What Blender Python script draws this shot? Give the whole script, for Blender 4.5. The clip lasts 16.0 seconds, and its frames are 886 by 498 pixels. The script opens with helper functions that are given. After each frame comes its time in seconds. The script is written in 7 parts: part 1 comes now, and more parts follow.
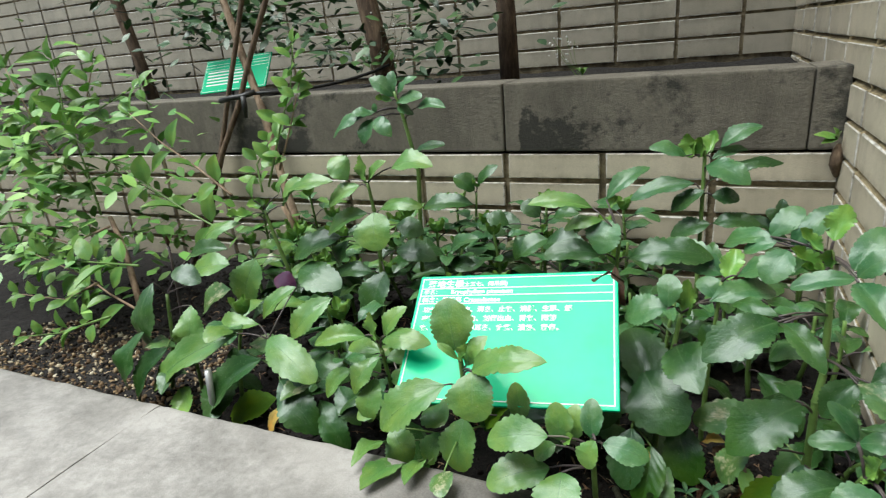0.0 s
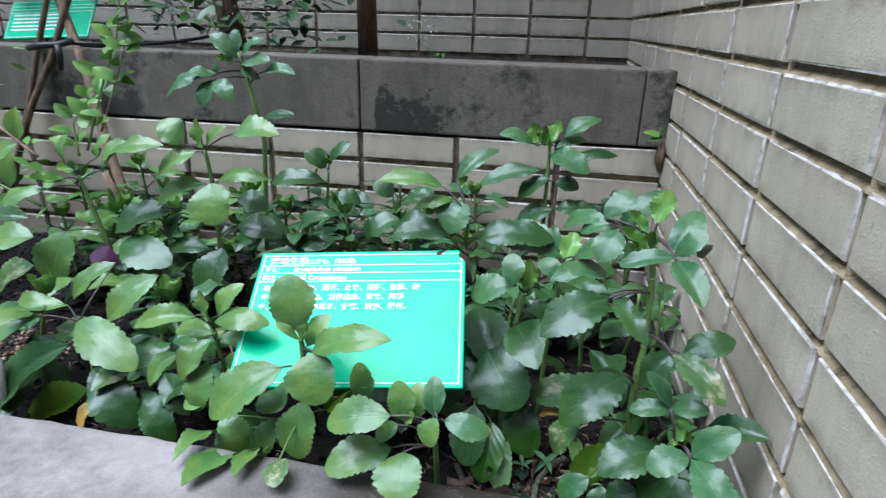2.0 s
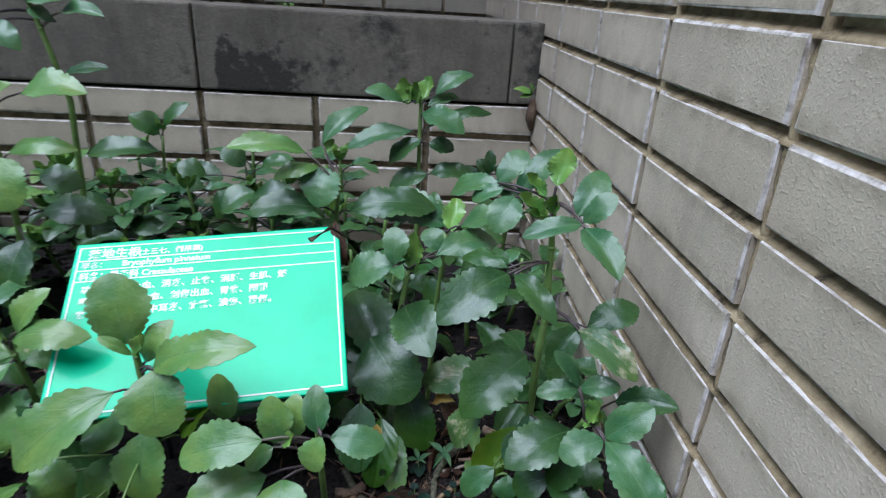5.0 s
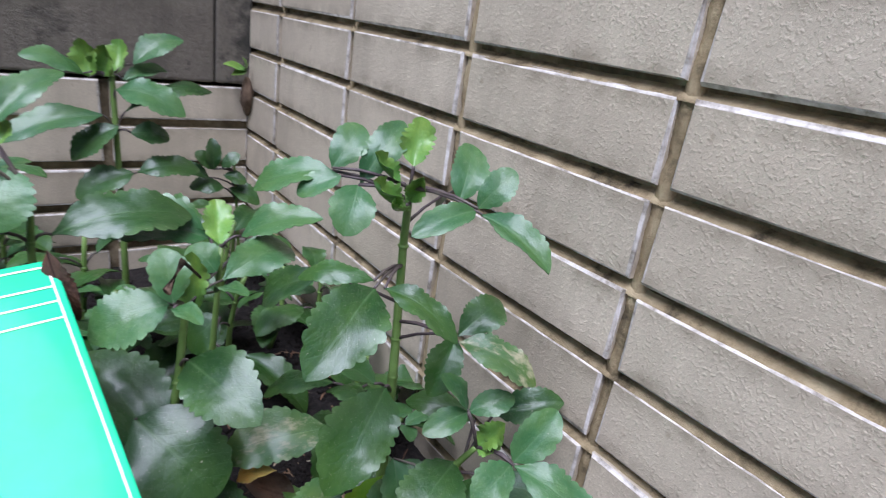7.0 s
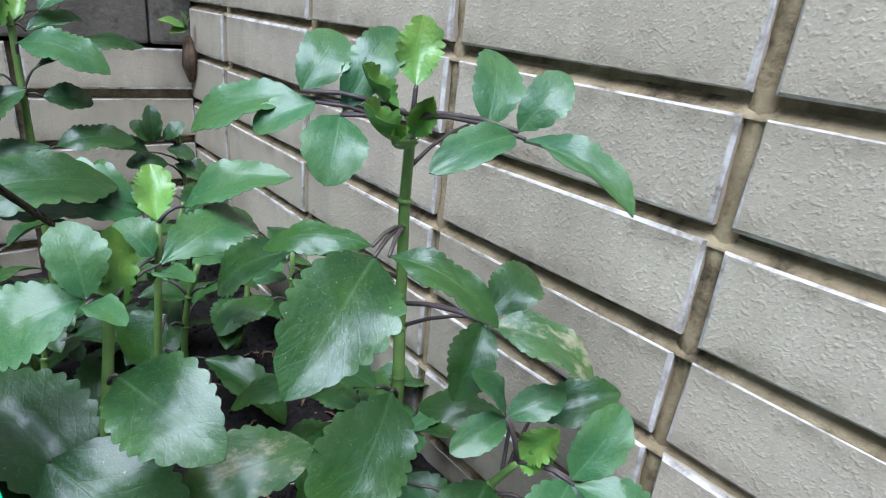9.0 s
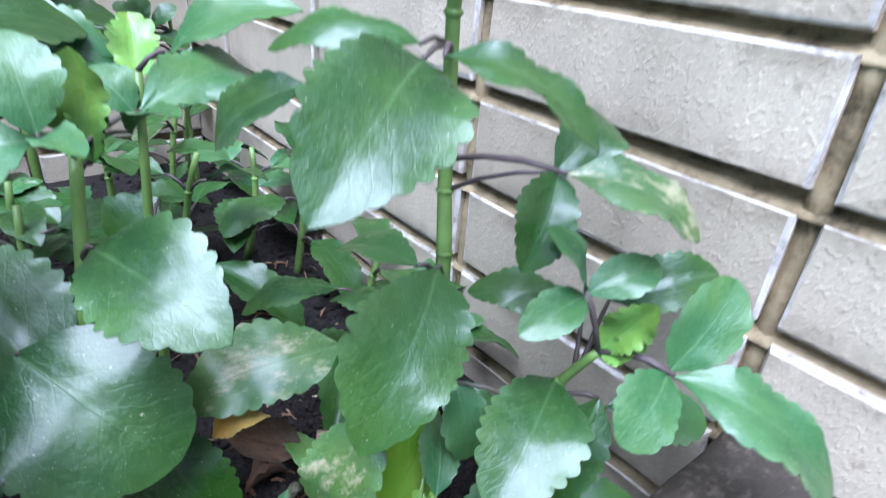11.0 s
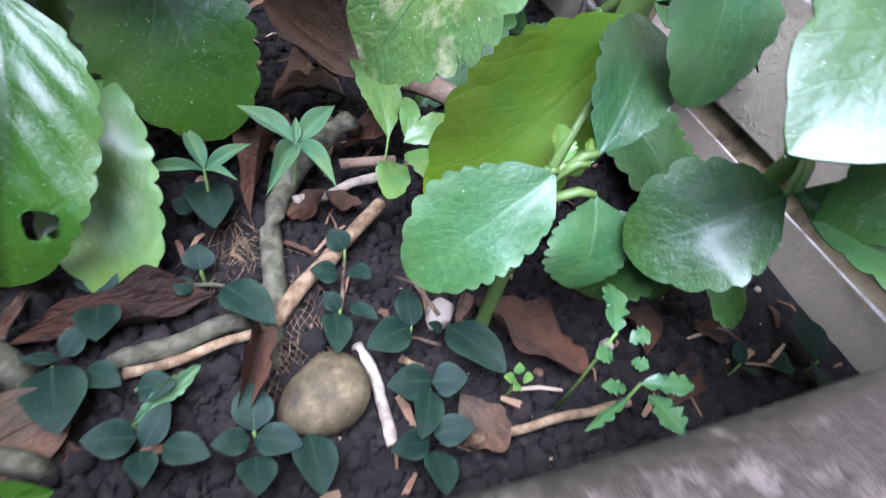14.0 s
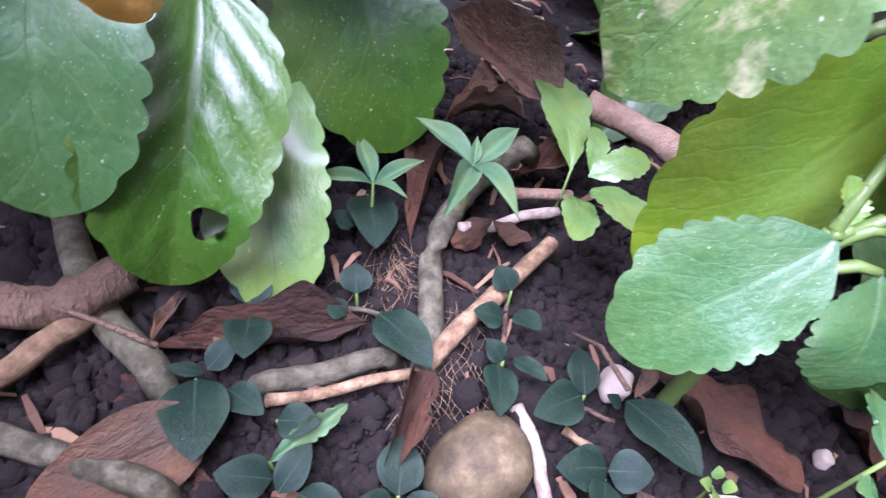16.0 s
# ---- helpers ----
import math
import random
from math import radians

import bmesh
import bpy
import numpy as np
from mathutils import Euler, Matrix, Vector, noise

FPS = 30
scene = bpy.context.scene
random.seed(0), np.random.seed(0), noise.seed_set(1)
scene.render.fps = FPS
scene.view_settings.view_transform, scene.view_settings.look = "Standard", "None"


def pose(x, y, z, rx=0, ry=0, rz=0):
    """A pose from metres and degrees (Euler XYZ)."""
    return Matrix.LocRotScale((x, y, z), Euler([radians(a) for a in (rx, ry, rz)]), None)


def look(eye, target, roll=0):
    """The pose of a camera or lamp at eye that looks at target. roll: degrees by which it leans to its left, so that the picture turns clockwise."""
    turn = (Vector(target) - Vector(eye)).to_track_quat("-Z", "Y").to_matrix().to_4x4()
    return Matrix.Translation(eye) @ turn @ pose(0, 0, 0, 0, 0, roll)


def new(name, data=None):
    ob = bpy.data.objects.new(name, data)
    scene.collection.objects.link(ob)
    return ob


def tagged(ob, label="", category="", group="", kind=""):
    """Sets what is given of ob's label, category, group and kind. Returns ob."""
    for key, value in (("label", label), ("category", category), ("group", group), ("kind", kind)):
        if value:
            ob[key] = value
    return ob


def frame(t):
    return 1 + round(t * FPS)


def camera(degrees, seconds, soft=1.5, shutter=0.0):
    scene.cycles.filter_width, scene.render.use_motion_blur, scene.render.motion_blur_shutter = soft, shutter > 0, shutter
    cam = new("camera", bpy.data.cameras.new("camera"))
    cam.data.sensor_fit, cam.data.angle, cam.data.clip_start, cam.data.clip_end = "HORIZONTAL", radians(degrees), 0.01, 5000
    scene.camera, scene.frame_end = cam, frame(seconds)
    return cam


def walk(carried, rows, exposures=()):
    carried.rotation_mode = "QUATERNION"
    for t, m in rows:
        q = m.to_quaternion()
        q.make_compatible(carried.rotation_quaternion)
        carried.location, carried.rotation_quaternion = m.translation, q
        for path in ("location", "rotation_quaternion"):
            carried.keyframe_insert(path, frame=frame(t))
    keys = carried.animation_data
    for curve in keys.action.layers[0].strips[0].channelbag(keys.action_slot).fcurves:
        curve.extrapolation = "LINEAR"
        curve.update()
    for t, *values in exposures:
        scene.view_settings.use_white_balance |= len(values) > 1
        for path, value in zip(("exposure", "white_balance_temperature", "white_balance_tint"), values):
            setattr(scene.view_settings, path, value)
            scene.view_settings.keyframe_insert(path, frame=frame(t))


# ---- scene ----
cam = camera(74.3, 16.0, 1.2, 0.5)
PATH = [
    (0, (-0.253, -0.537, 0.618), (-1.056, 1.171, -0.044), -5.0),
    (0.5, (-0.254, -0.535, 0.615), (-0.976, 1.206, -0.054), -4.0),
    (1, (-0.255, -0.524, 0.604), (-0.867, 1.261, -0.058), -2.3),
    (1.5, (-0.251, -0.519, 0.598), (-0.714, 1.302, -0.087), -0.2),
    (2, (-0.249, -0.511, 0.593), (-0.586, 1.325, -0.123), 1.6),
    (2.5, (-0.244, -0.508, 0.592), (-0.474, 1.337, -0.146), 2.7),
    (3, (-0.239, -0.501, 0.591), (-0.384, 1.339, -0.18), 3.5),
    (3.5, (-0.232, -0.491, 0.592), (-0.344, 1.342, -0.202), 3.3),
    (3.7, (-0.229, -0.486, 0.592), (-0.34, 1.347, -0.201), 2.7),
    (5.8, (-0.317, -0.338, 0.535), (0.157, 1.43, -0.273), 4.6),
    (6, (-0.325, -0.318, 0.527), (0.266, 1.421, -0.263), 4.8),
    (6.5, (-0.35, -0.27, 0.509), (0.614, 1.334, -0.196), 7.8),
    (7, (-0.379, -0.23, 0.5), (0.794, 1.226, -0.211), 8.7),
    (7.5, (-0.373, -0.195, 0.487), (0.896, 1.164, -0.25), 9.2),
    (8, (-0.352, -0.169, 0.464), (0.933, 1.171, -0.281), 7.6),
    (8.2, (-0.347, -0.16, 0.454), (0.93, 1.198, -0.272), 7.3),
    (10.3, (-0.316, -0.098, 0.404), (0.89, 1.277, -0.407), 5.3),
    (10.5, (-0.314, -0.095, 0.392), (0.885, 1.272, -0.441), 5.3),
    (11, (-0.311, -0.077, 0.355), (0.876, 1.239, -0.572), 5.6),
    (11.5, (-0.314, -0.067, 0.288), (0.914, 1.231, -0.609), 5.4),
    (12, (-0.304, -0.058, 0.249), (0.856, 1.232, -0.747), 4.9),
    (12.5, (-0.293, -0.056, 0.213), (0.718, 1.231, -0.935), 6.4),
    (13, (-0.278, -0.037, 0.193), (0.549, 1.225, -1.12), 8.2),
    (13.5, (-0.264, -0.043, 0.185), (0.379, 1.22, -1.226), 12.7),
    (14, (-0.257, -0.014, 0.172), (0.535, 1.143, -1.255), 20.2),
    (14.5, (-0.267, -0.005, 0.166), (0.539, 1.215, -1.198), 24.5),
    (15, (-0.27, 0.007, 0.158), (0.357, 1.263, -1.266), 20.8),
    (15.5, (-0.262, 0.009, 0.154), (0.213, 1.335, -1.266), 14.9),
    (16, (-0.269, 0.011, 0.149), (0.181, 1.328, -1.288), 16.8),
]
walk(cam, [(t, look(eye, target, roll)) for t, eye, target, roll in PATH],
     exposures=[(0.0, 1.55, 6300, 2), (1.5, 1.5, 5300, 10), (2.5, 1.55, 5400, 12), (3.7, 1.55, 5300, 14), (5.8, 1.0, 5400, 16), (6.0, 1.0, 5400, 18), (6.5, 1.05, 5400, 24), (7.0, 1.55, 5600, 22), (8.2, 1.65, 5400, 12), (10.5, 2.1, 5250, 17), (11.5, 2.6, 5000, 19), (12.0, 2.75, 5200, 20), (12.5, 3.1, 5450, 18), (13.0, 3.2, 5450, 22), (13.5, 3.1, 5650, 30), (14.0, 2.88, 5250, 27), (14.5, 3.1, 5500, 38), (16.0, 3.15, 5450, 48)])
# ---- light ----
world = bpy.data.worlds.new("world")
scene.world = world
world.use_nodes = True
wn = world.node_tree
sky = wn.nodes.new("ShaderNodeTexSky")
sky.sky_type = "NISHITA"
sky.sun_disc = False
sky.sun_elevation, sky.sun_rotation = radians(66.5), radians(235)
sky.dust_density = 3.0
wn.links.new(sky.outputs[0], wn.nodes["Background"].inputs[0])
wn.nodes["Background"].inputs[1].default_value = 0.028
sun_data = bpy.data.lights.new("sun", "SUN")
sun_data.energy, sun_data.angle, sun_data.color = 2.0, radians(46), (1.0, 0.99, 0.98)
sun = new("sun", sun_data)
sun.matrix_world = look((-2.3, -1.6, 6.4), (0, 0, 0))
scene.view_settings.exposure = 1.0

# ---- materials ----


class Nodes:
    def __init__(self, name):
        self.mat = bpy.data.materials.new(name)
        self.mat.use_nodes = True
        self.tree = self.mat.node_tree
        self.bsdf = self.tree.nodes["Principled BSDF"]
        self.coord = self.tree.nodes.new("ShaderNodeTexCoord")

    def add(self, kind, **inputs):
        node = self.tree.nodes.new(kind)
        for key, value in inputs.items():
            self.put(node, key.replace("_", " "), value)
        return node

    def put(self, node, key, value):
        socket = node.inputs[int(key)] if key.isdigit() else node.inputs[key]
        if isinstance(value, bpy.types.NodeSocket):
            self.tree.links.new(value, socket)
        else:
            socket.default_value = value

    def noise(self, scale, detail=4, rough=0.6, vec=None):
        n = self.add("ShaderNodeTexNoise", Scale=scale, Detail=detail, Roughness=rough)
        self.tree.links.new(vec or self.coord.outputs["Object"], n.inputs["Vector"])
        return n.outputs["Fac"]

    def place(self):
        g = self.add("ShaderNodeNewGeometry")
        return g.outputs["Position"]

    def ramp(self, fac, stops):
        r = self.add("ShaderNodeValToRGB")
        self.tree.links.new(fac, r.inputs[0])
        el = r.color_ramp.elements
        while len(el) < len(stops):
            el.new(0.5)
        for e, (p, c) in zip(el, stops):
            e.position = p
            e.color = (*c, 1) if len(c) == 3 else c
        return r.outputs[0]

    def mix(self, fac, a, b, mode="MIX"):
        m = self.add("ShaderNodeMix")
        m.data_type, m.blend_type = "RGBA", mode
        for i, v in ((0, fac), (6, a), (7, b)):
            if isinstance(v, bpy.types.NodeSocket):
                self.tree.links.new(v, m.inputs[i])
            else:
                m.inputs[i].default_value = v if i == 0 else (*v, 1)
        return m.outputs[2]

    def maths(self, op, a, b=0.0, c=0.0):
        m = self.add("ShaderNodeMath")
        m.operation = op
        for i, v in enumerate((a, b, c)):
            if isinstance(v, bpy.types.NodeSocket):
                self.tree.links.new(v, m.inputs[i])
            else:
                m.inputs[i].default_value = v
        return m.outputs[0]

    def rand(self):
        return self.add("ShaderNodeObjectInfo").outputs["Random"]

    def bump(self, height, strength, distance=0.002, below=None):
        b = self.add("ShaderNodeBump", Strength=strength, Distance=distance, Height=height)
        if below:
            self.tree.links.new(below, b.inputs["Normal"])
        return b.outputs[0]

    def done(self, color, rough, normal=None, **more):
        self.put(self.bsdf, "Base Color", color if isinstance(color, bpy.types.NodeSocket) else (*color, 1))
        self.put(self.bsdf, "Roughness", rough)
        if normal:
            self.put(self.bsdf, "Normal", normal)
        for key, value in more.items():
            self.put(self.bsdf, key.replace("_", " "), value)
        return self.mat


def tile_material(name, base, tint):
    n = Nodes(name)
    p = n.place()
    grime = n.ramp(n.noise(9, 6, 0.65, p), [(0.42, (0, 0, 0)), (0.72, (1, 1, 1))])
    fine = n.ramp(n.noise(520, 4, 0.7, p), [(0.3, (0, 0, 0)), (0.7, (1, 1, 1))])
    runs = n.ramp(n.noise(14, 5, 0.65, n.add("ShaderNodeMapping", Vector=p, Scale=(1, 1, 0.18)).outputs[0]), [(0.5, (0, 0, 0)), (0.68, (1, 1, 1))])
    col = n.mix(n.rand(), base, tint)
    col = n.mix(n.maths("MULTIPLY", grime, 0.6), col, [c * 0.62 for c in base])
    col = n.mix(n.maths("MULTIPLY", runs, 0.35), col, [c * 0.45 for c in base])
    own = n.add("ShaderNodeSeparateXYZ", Vector=n.coord.outputs["Object"])
    rim = n.ramp(n.maths("ABSOLUTE", own.outputs[2]), [(0.014, (0, 0, 0)), (0.03, (1, 1, 1)), (0.034, (0, 0, 0))])
    rim = n.maths("MULTIPLY", rim, n.ramp(n.noise(24, 6, 0.7, p), [(0.4, (0, 0, 0)), (0.62, (1, 1, 1))]))
    col = n.mix(n.maths("MULTIPLY", rim, 0.7), col, (0.14, 0.105, 0.062))
    spots = n.ramp(n.noise(60, 3, 0.5, p), [(0.66, (0, 0, 0)), (0.76, (1, 1, 1))])
    col = n.mix(n.maths("MULTIPLY", spots, 0.45), col, (0.2, 0.13, 0.07))
    col = n.mix(n.maths("MULTIPLY", fine, 0.6), col, [c * 0.62 for c in base])
    pits = n.ramp(n.noise(300, 3, 0.5, p), [(0.52, (0, 0, 0)), (0.7, (1, 1, 1))])
    nor = n.bump(n.maths("ADD", pits, n.maths("MULTIPLY", fine, 0.3)), 0.26, 0.002)
    return n.done(col, n.maths("MULTIPLY_ADD", fine, 0.2, 0.38), nor)


def mortar_material():
    n = Nodes("mortar")
    p = n.place()
    col = n.ramp(n.noise(22, 8, 0.7, p), [(0.3, (0.05, 0.042, 0.028)), (0.5, (0.2, 0.158, 0.095)), (0.72, (0.46, 0.39, 0.26))])
    return n.done(col, 0.9, n.bump(n.noise(160, 6, 0.7, p), 0.8, 0.004))


def concrete_material(name, light, dark, stain, scale=5.0, patch=False):
    n = Nodes(name)
    p = n.place()
    big = n.noise(scale, 7, 0.65, p)
    col = n.ramp(big, [(0.3, dark), (0.7, light)])
    speck = n.noise(260, 4, 0.7, p)
    col = n.mix(n.maths("MULTIPLY", speck, 0.6), col, [c * 0.42 for c in light])
    runs = n.ramp(n.noise(16, 6, 0.7, n.add("ShaderNodeMapping", Vector=p, Scale=(1, 1, 0.22)).outputs[0]), [(0.45, (0, 0, 0)), (0.7, (1, 1, 1))])
    col = n.mix(n.maths("MULTIPLY", runs, stain * 0.6), col, [c * 0.5 for c in dark])
    mould = n.ramp(n.maths("ADD", n.noise(5, 3, 0.5, p), n.maths("MULTIPLY", n.noise(45, 7, 0.75, p), 0.45)), [(0.74, (0, 0, 0)), (0.86, (1, 1, 1))])
    col = n.mix(n.maths("MULTIPLY", mould, stain), col, (0.025, 0.025, 0.02))
    if patch:
        # black algae grown upward from the lower edge beside the joint
        xyz = n.add("ShaderNodeSeparateXYZ", Vector=p)
        side = n.ramp(n.maths("MULTIPLY", n.maths("ADD", xyz.outputs[0], 0.69), 4.0), [(0.0, (0, 0, 0)), (0.06, (1, 1, 1)), (0.5, (0.75, 0.75, 0.75)), (1.0, (0.2, 0.2, 0.2))])
        low = n.ramp(n.maths("MULTIPLY", n.maths("SUBTRACT", 0.52, xyz.outputs[2]), 5.5), [(0.1, (0, 0, 0)), (0.75, (1, 1, 1))])
        ragged = n.maths("ADD", n.noise(26, 7, 0.72, p), n.maths("MULTIPLY", n.maths("MULTIPLY", side, low), 0.42))
        algae = n.ramp(ragged, [(0.67, (0, 0, 0)), (0.77, (1, 1, 1))])
        col = n.mix(n.maths("MULTIPLY", algae, 0.93), col, (0.02, 0.02, 0.016))
    grain = n.ramp(n.noise(120, 6, 0.75, p), [(0.38, (0, 0, 0)), (0.62, (1, 1, 1))])
    col = n.mix(n.maths("MULTIPLY", grain, 0.35), col, [c * 0.55 for c in dark])
    return n.done(col, 0.85, n.bump(n.maths("ADD", speck, n.maths("ADD", grain, n.maths("MULTIPLY", big, 1.2))), 0.5, 0.003))


def kerb_material():
    n = Nodes("kerb_stone")
    p = n.place()
    big = n.noise(6, 6, 0.6, p)
    col = n.ramp(big, [(0.3, (0.37, 0.345, 0.325)), (0.7, (0.58, 0.55, 0.525))])
    speck = n.noise(320, 4, 0.7, p)
    col = n.mix(n.maths("MULTIPLY", speck, 0.45), col, (0.2, 0.185, 0.16))
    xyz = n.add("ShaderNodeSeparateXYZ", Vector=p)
    # towards +x: older dirty stone, its colour also darkened to stand for shade
    old_shaded = n.ramp(n.maths("ADD", n.maths("MULTIPLY_ADD", xyz.outputs[0], 1.1, 0.75), n.maths("MULTIPLY", n.noise(7, 3, 0.5, p), 0.35)), [(0.15, (0.1, 0.1, 0.1)), (0.55, (1, 1, 1))])
    col = n.mix(n.maths("MULTIPLY", old_shaded, 0.96), col, (0.026, 0.0195, 0.012))
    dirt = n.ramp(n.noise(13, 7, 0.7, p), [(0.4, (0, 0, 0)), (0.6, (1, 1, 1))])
    col = n.mix(n.maths("MULTIPLY", n.maths("MULTIPLY", dirt, old_shaded), 0.75), col, (0.034, 0.027, 0.018))
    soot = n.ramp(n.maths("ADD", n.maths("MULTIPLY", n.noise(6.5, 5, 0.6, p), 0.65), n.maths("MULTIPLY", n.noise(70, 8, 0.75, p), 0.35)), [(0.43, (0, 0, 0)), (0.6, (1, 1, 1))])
    col = n.mix(n.maths("MULTIPLY", n.maths("MULTIPLY", soot, n.maths("SUBTRACT", 1.0, old_shaded)), 0.72), col, (0.1, 0.092, 0.082))
    col = n.mix(n.maths("MULTIPLY", n.maths("MULTIPLY", n.ramp(n.noise(420, 3, 0.6, p), [(0.4, (0, 0, 0)), (0.62, (1, 1, 1))]), old_shaded), 0.6), col, (0.02, 0.016, 0.011))
    blot = n.ramp(n.noise(150, 6, 0.7, p), [(0.49, (0, 0, 0)), (0.59, (1, 1, 1))])
    rim = n.ramp(n.noise(34, 5, 0.65, p), [(0.48, (0, 0, 0)), (0.56, (1, 1, 1))])
    col = n.mix(n.maths("MULTIPLY", n.maths("MULTIPLY", n.maths("MULTIPLY", rim, blot), old_shaded), 0.75), col, (0.128, 0.108, 0.086))
    return n.done(col, 0.52, n.bump(n.maths("ADD", speck, big), 0.4, 0.002))


def leaf_material(name, dark, light, rib, gloss=0.3, speckle=0.5, vein=0.6, wilt=None, thin=0.16):
    """Leaf blade: x across from -0.5 to 0.5, y along from 0 to 1 in its own space."""
    n = Nodes(name)
    o = n.coord.outputs["Object"]
    xyz = n.add("ShaderNodeSeparateXYZ", Vector=o)
    ax = n.maths("ABSOLUTE", xyz.outputs[0])
    rnd = n.rand()
    seed = n.add("ShaderNodeVectorMath")
    seed.operation = "ADD"
    n.put(seed, "0", o)
    comb = n.add("ShaderNodeCombineXYZ", X=n.maths("MULTIPLY", rnd, 37.0), Y=n.maths("MULTIPLY", rnd, 91.0))
    n.put(seed, "1", comb.outputs[0])
    v = seed.outputs[0]
    col = n.mix(rnd, dark, light)
    col = n.mix(n.ramp(n.noise(2.2, 4, 0.6, v), [(0.35, (0, 0, 0)), (0.7, (1, 1, 1))]), col, n.mix(0.6, col, light))
    warm = n.maths("MULTIPLY", n.ramp(n.maths("ADD", n.noise(1.7, 4, 0.6, v), n.maths("MULTIPLY", xyz.outputs[1], 0.22)), [(0.5, (0, 0, 0)), (0.8, (1, 1, 1))]), 0.6)
    col = n.mix(warm, col, (light[0] * 1.7, light[1] * 1.12, light[2] * 0.75))
    side = n.maths("SINE", n.maths("ADD", n.maths("MULTIPLY", n.maths("SUBTRACT", xyz.outputs[1], n.maths("MULTIPLY", ax, 0.9)), 44.0), n.maths("MULTIPLY", n.noise(4, 3, 0.6, v), 9.0)))
    veins = n.ramp(side, [(0.9, (0, 0, 0)), (1.0, (1, 1, 1))])
    mid = n.maths("MULTIPLY", n.ramp(ax, [(0.004, (1, 1, 1)), (0.028, (0, 0, 0))]), n.ramp(xyz.outputs[1], [(0.1, (1, 1, 1)), (0.85, (0.05, 0.05, 0.05))]))
    col = n.mix(n.maths("MULTIPLY", veins, 0.13 * vein), col, rib)
    col = n.mix(n.maths("MULTIPLY", mid, 0.65 * vein), col, rib)
    col = n.mix(n.maths("MULTIPLY", n.ramp(ax, [(0.3, (0, 0, 0)), (0.5, (1, 1, 1))]), 0.5), col, rib)
    edge = n.ramp(n.noise(14, 4, 0.7, v), [(0.4, (0, 0, 0)), (0.6, (1, 1, 1))])
    col = n.mix(n.maths("MULTIPLY", edge, 0.22), col, dark)
    mark = n.ramp(n.noise(26, 4, 0.6, v), [(0.69, (0, 0, 0)), (0.73, (1, 1, 1))])
    col = n.mix(n.maths("MULTIPLY", mark, speckle), col, (0.55, 0.55, 0.42))
    dots = n.ramp(n.noise(90, 2, 0.5, v), [(0.69, (0, 0, 0)), (0.73, (1, 1, 1))])
    col = n.mix(n.maths("MULTIPLY", dots, speckle), col, (0.5, 0.52, 0.4))
    if wilt:
        scar = n.ramp(n.noise(3.0, 5, 0.65, v), [(0.52, (0, 0, 0)), (0.66, (1, 1, 1))])
        col = n.mix(n.maths("MULTIPLY", scar, 0.8), col, wilt)
    height = n.maths("ADD", n.maths("MULTIPLY", veins, -0.2), n.maths("MULTIPLY", mid, -0.7))
    height = n.maths("ADD", height, n.maths("MULTIPLY", n.noise(6, 3, 0.5, v), 1.8))
    height = n.maths("ADD", height, n.maths("MULTIPLY", n.noise(20, 3, 0.55, v), 0.8))
    height = n.maths("ADD", height, n.maths("MULTIPLY", n.noise(55, 2, 0.5, v), 0.16))
    if gloss >= 0.6:
        height = n.maths("ADD", height, n.maths("MULTIPLY", n.noise(9, 6, 0.7, v), 3.0))
    nor = n.bump(height, 0.6 if gloss >= 0.6 else 0.16, 0.005)
    rough = n.maths("MULTIPLY_ADD", n.noise(5, 4, 0.6, v), 0.25, gloss + 0.1)
    wax = 0.55 if gloss < 0.4 else 0.0
    mat = n.done(col, rough, nor, Coat_Weight=wax, Coat_Roughness=n.maths("MULTIPLY_ADD", n.noise(3, 4, 0.6, v), 0.28, 0.11), Specular_IOR_Level=0.45 if wax else 0.3, Specular_Tint=(0.84, 0.94, 1.0, 1.0))
    glow = n.add("ShaderNodeBsdfTranslucent", Color=n.mix(0.5, col, light))
    both = n.add("ShaderNodeMixShader", Fac=thin)
    out = n.tree.nodes["Material Output"]
    n.tree.links.new(n.bsdf.outputs[0], both.inputs[1])
    n.tree.links.new(glow.outputs[0], both.inputs[2])
    n.tree.links.new(both.outputs[0], out.inputs[0])
    return mat


def grain_material(name, a, b, c, scale=30, rough=0.8, bump=0.5, stretch=(1, 1, 1)):
    n = Nodes(name)
    m = n.add("ShaderNodeMapping", Vector=n.coord.outputs["Object"], Scale=stretch)
    v = m.outputs[0]
    col = n.ramp(n.noise(scale, 7, 0.65, v), [(0.36, a), (0.5, b), (0.64, c)])
    col = n.mix(n.maths("MULTIPLY", n.ramp(n.noise(scale * 0.3, 5, 0.7, v), [(0.5, (0, 0, 0)), (0.66, (1, 1, 1))]), 0.55), col, [x * 0.6 for x in a])
    col = n.mix(n.maths("MULTIPLY", n.rand(), 0.35), col, [x * 0.5 for x in b])
    return n.done(col, rough, n.bump(n.maths("ADD", n.noise(scale * 4, 5, 0.7, v), n.noise(scale, 5, 0.7, v)), bump, 0.003))


TILE = tile_material("beige_tile", (0.6, 0.53, 0.4), (0.69, 0.615, 0.475))
TILE_BACK = tile_material("sand_tile", (0.5, 0.455, 0.36), (0.59, 0.54, 0.435))
MORTAR = mortar_material()
COPING = concrete_material("weathered_concrete", (0.33, 0.295, 0.235), (0.125, 0.11, 0.085), 0.95, patch=True)
PAVING = concrete_material("paving", (0.32, 0.31, 0.29), (0.22, 0.21, 0.2), 0.2)
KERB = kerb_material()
SOIL = grain_material("dark_soil", (0.004, 0.003, 0.0025), (0.012, 0.009, 0.0076), (0.034, 0.026, 0.022), 130, 0.95, 1.0)
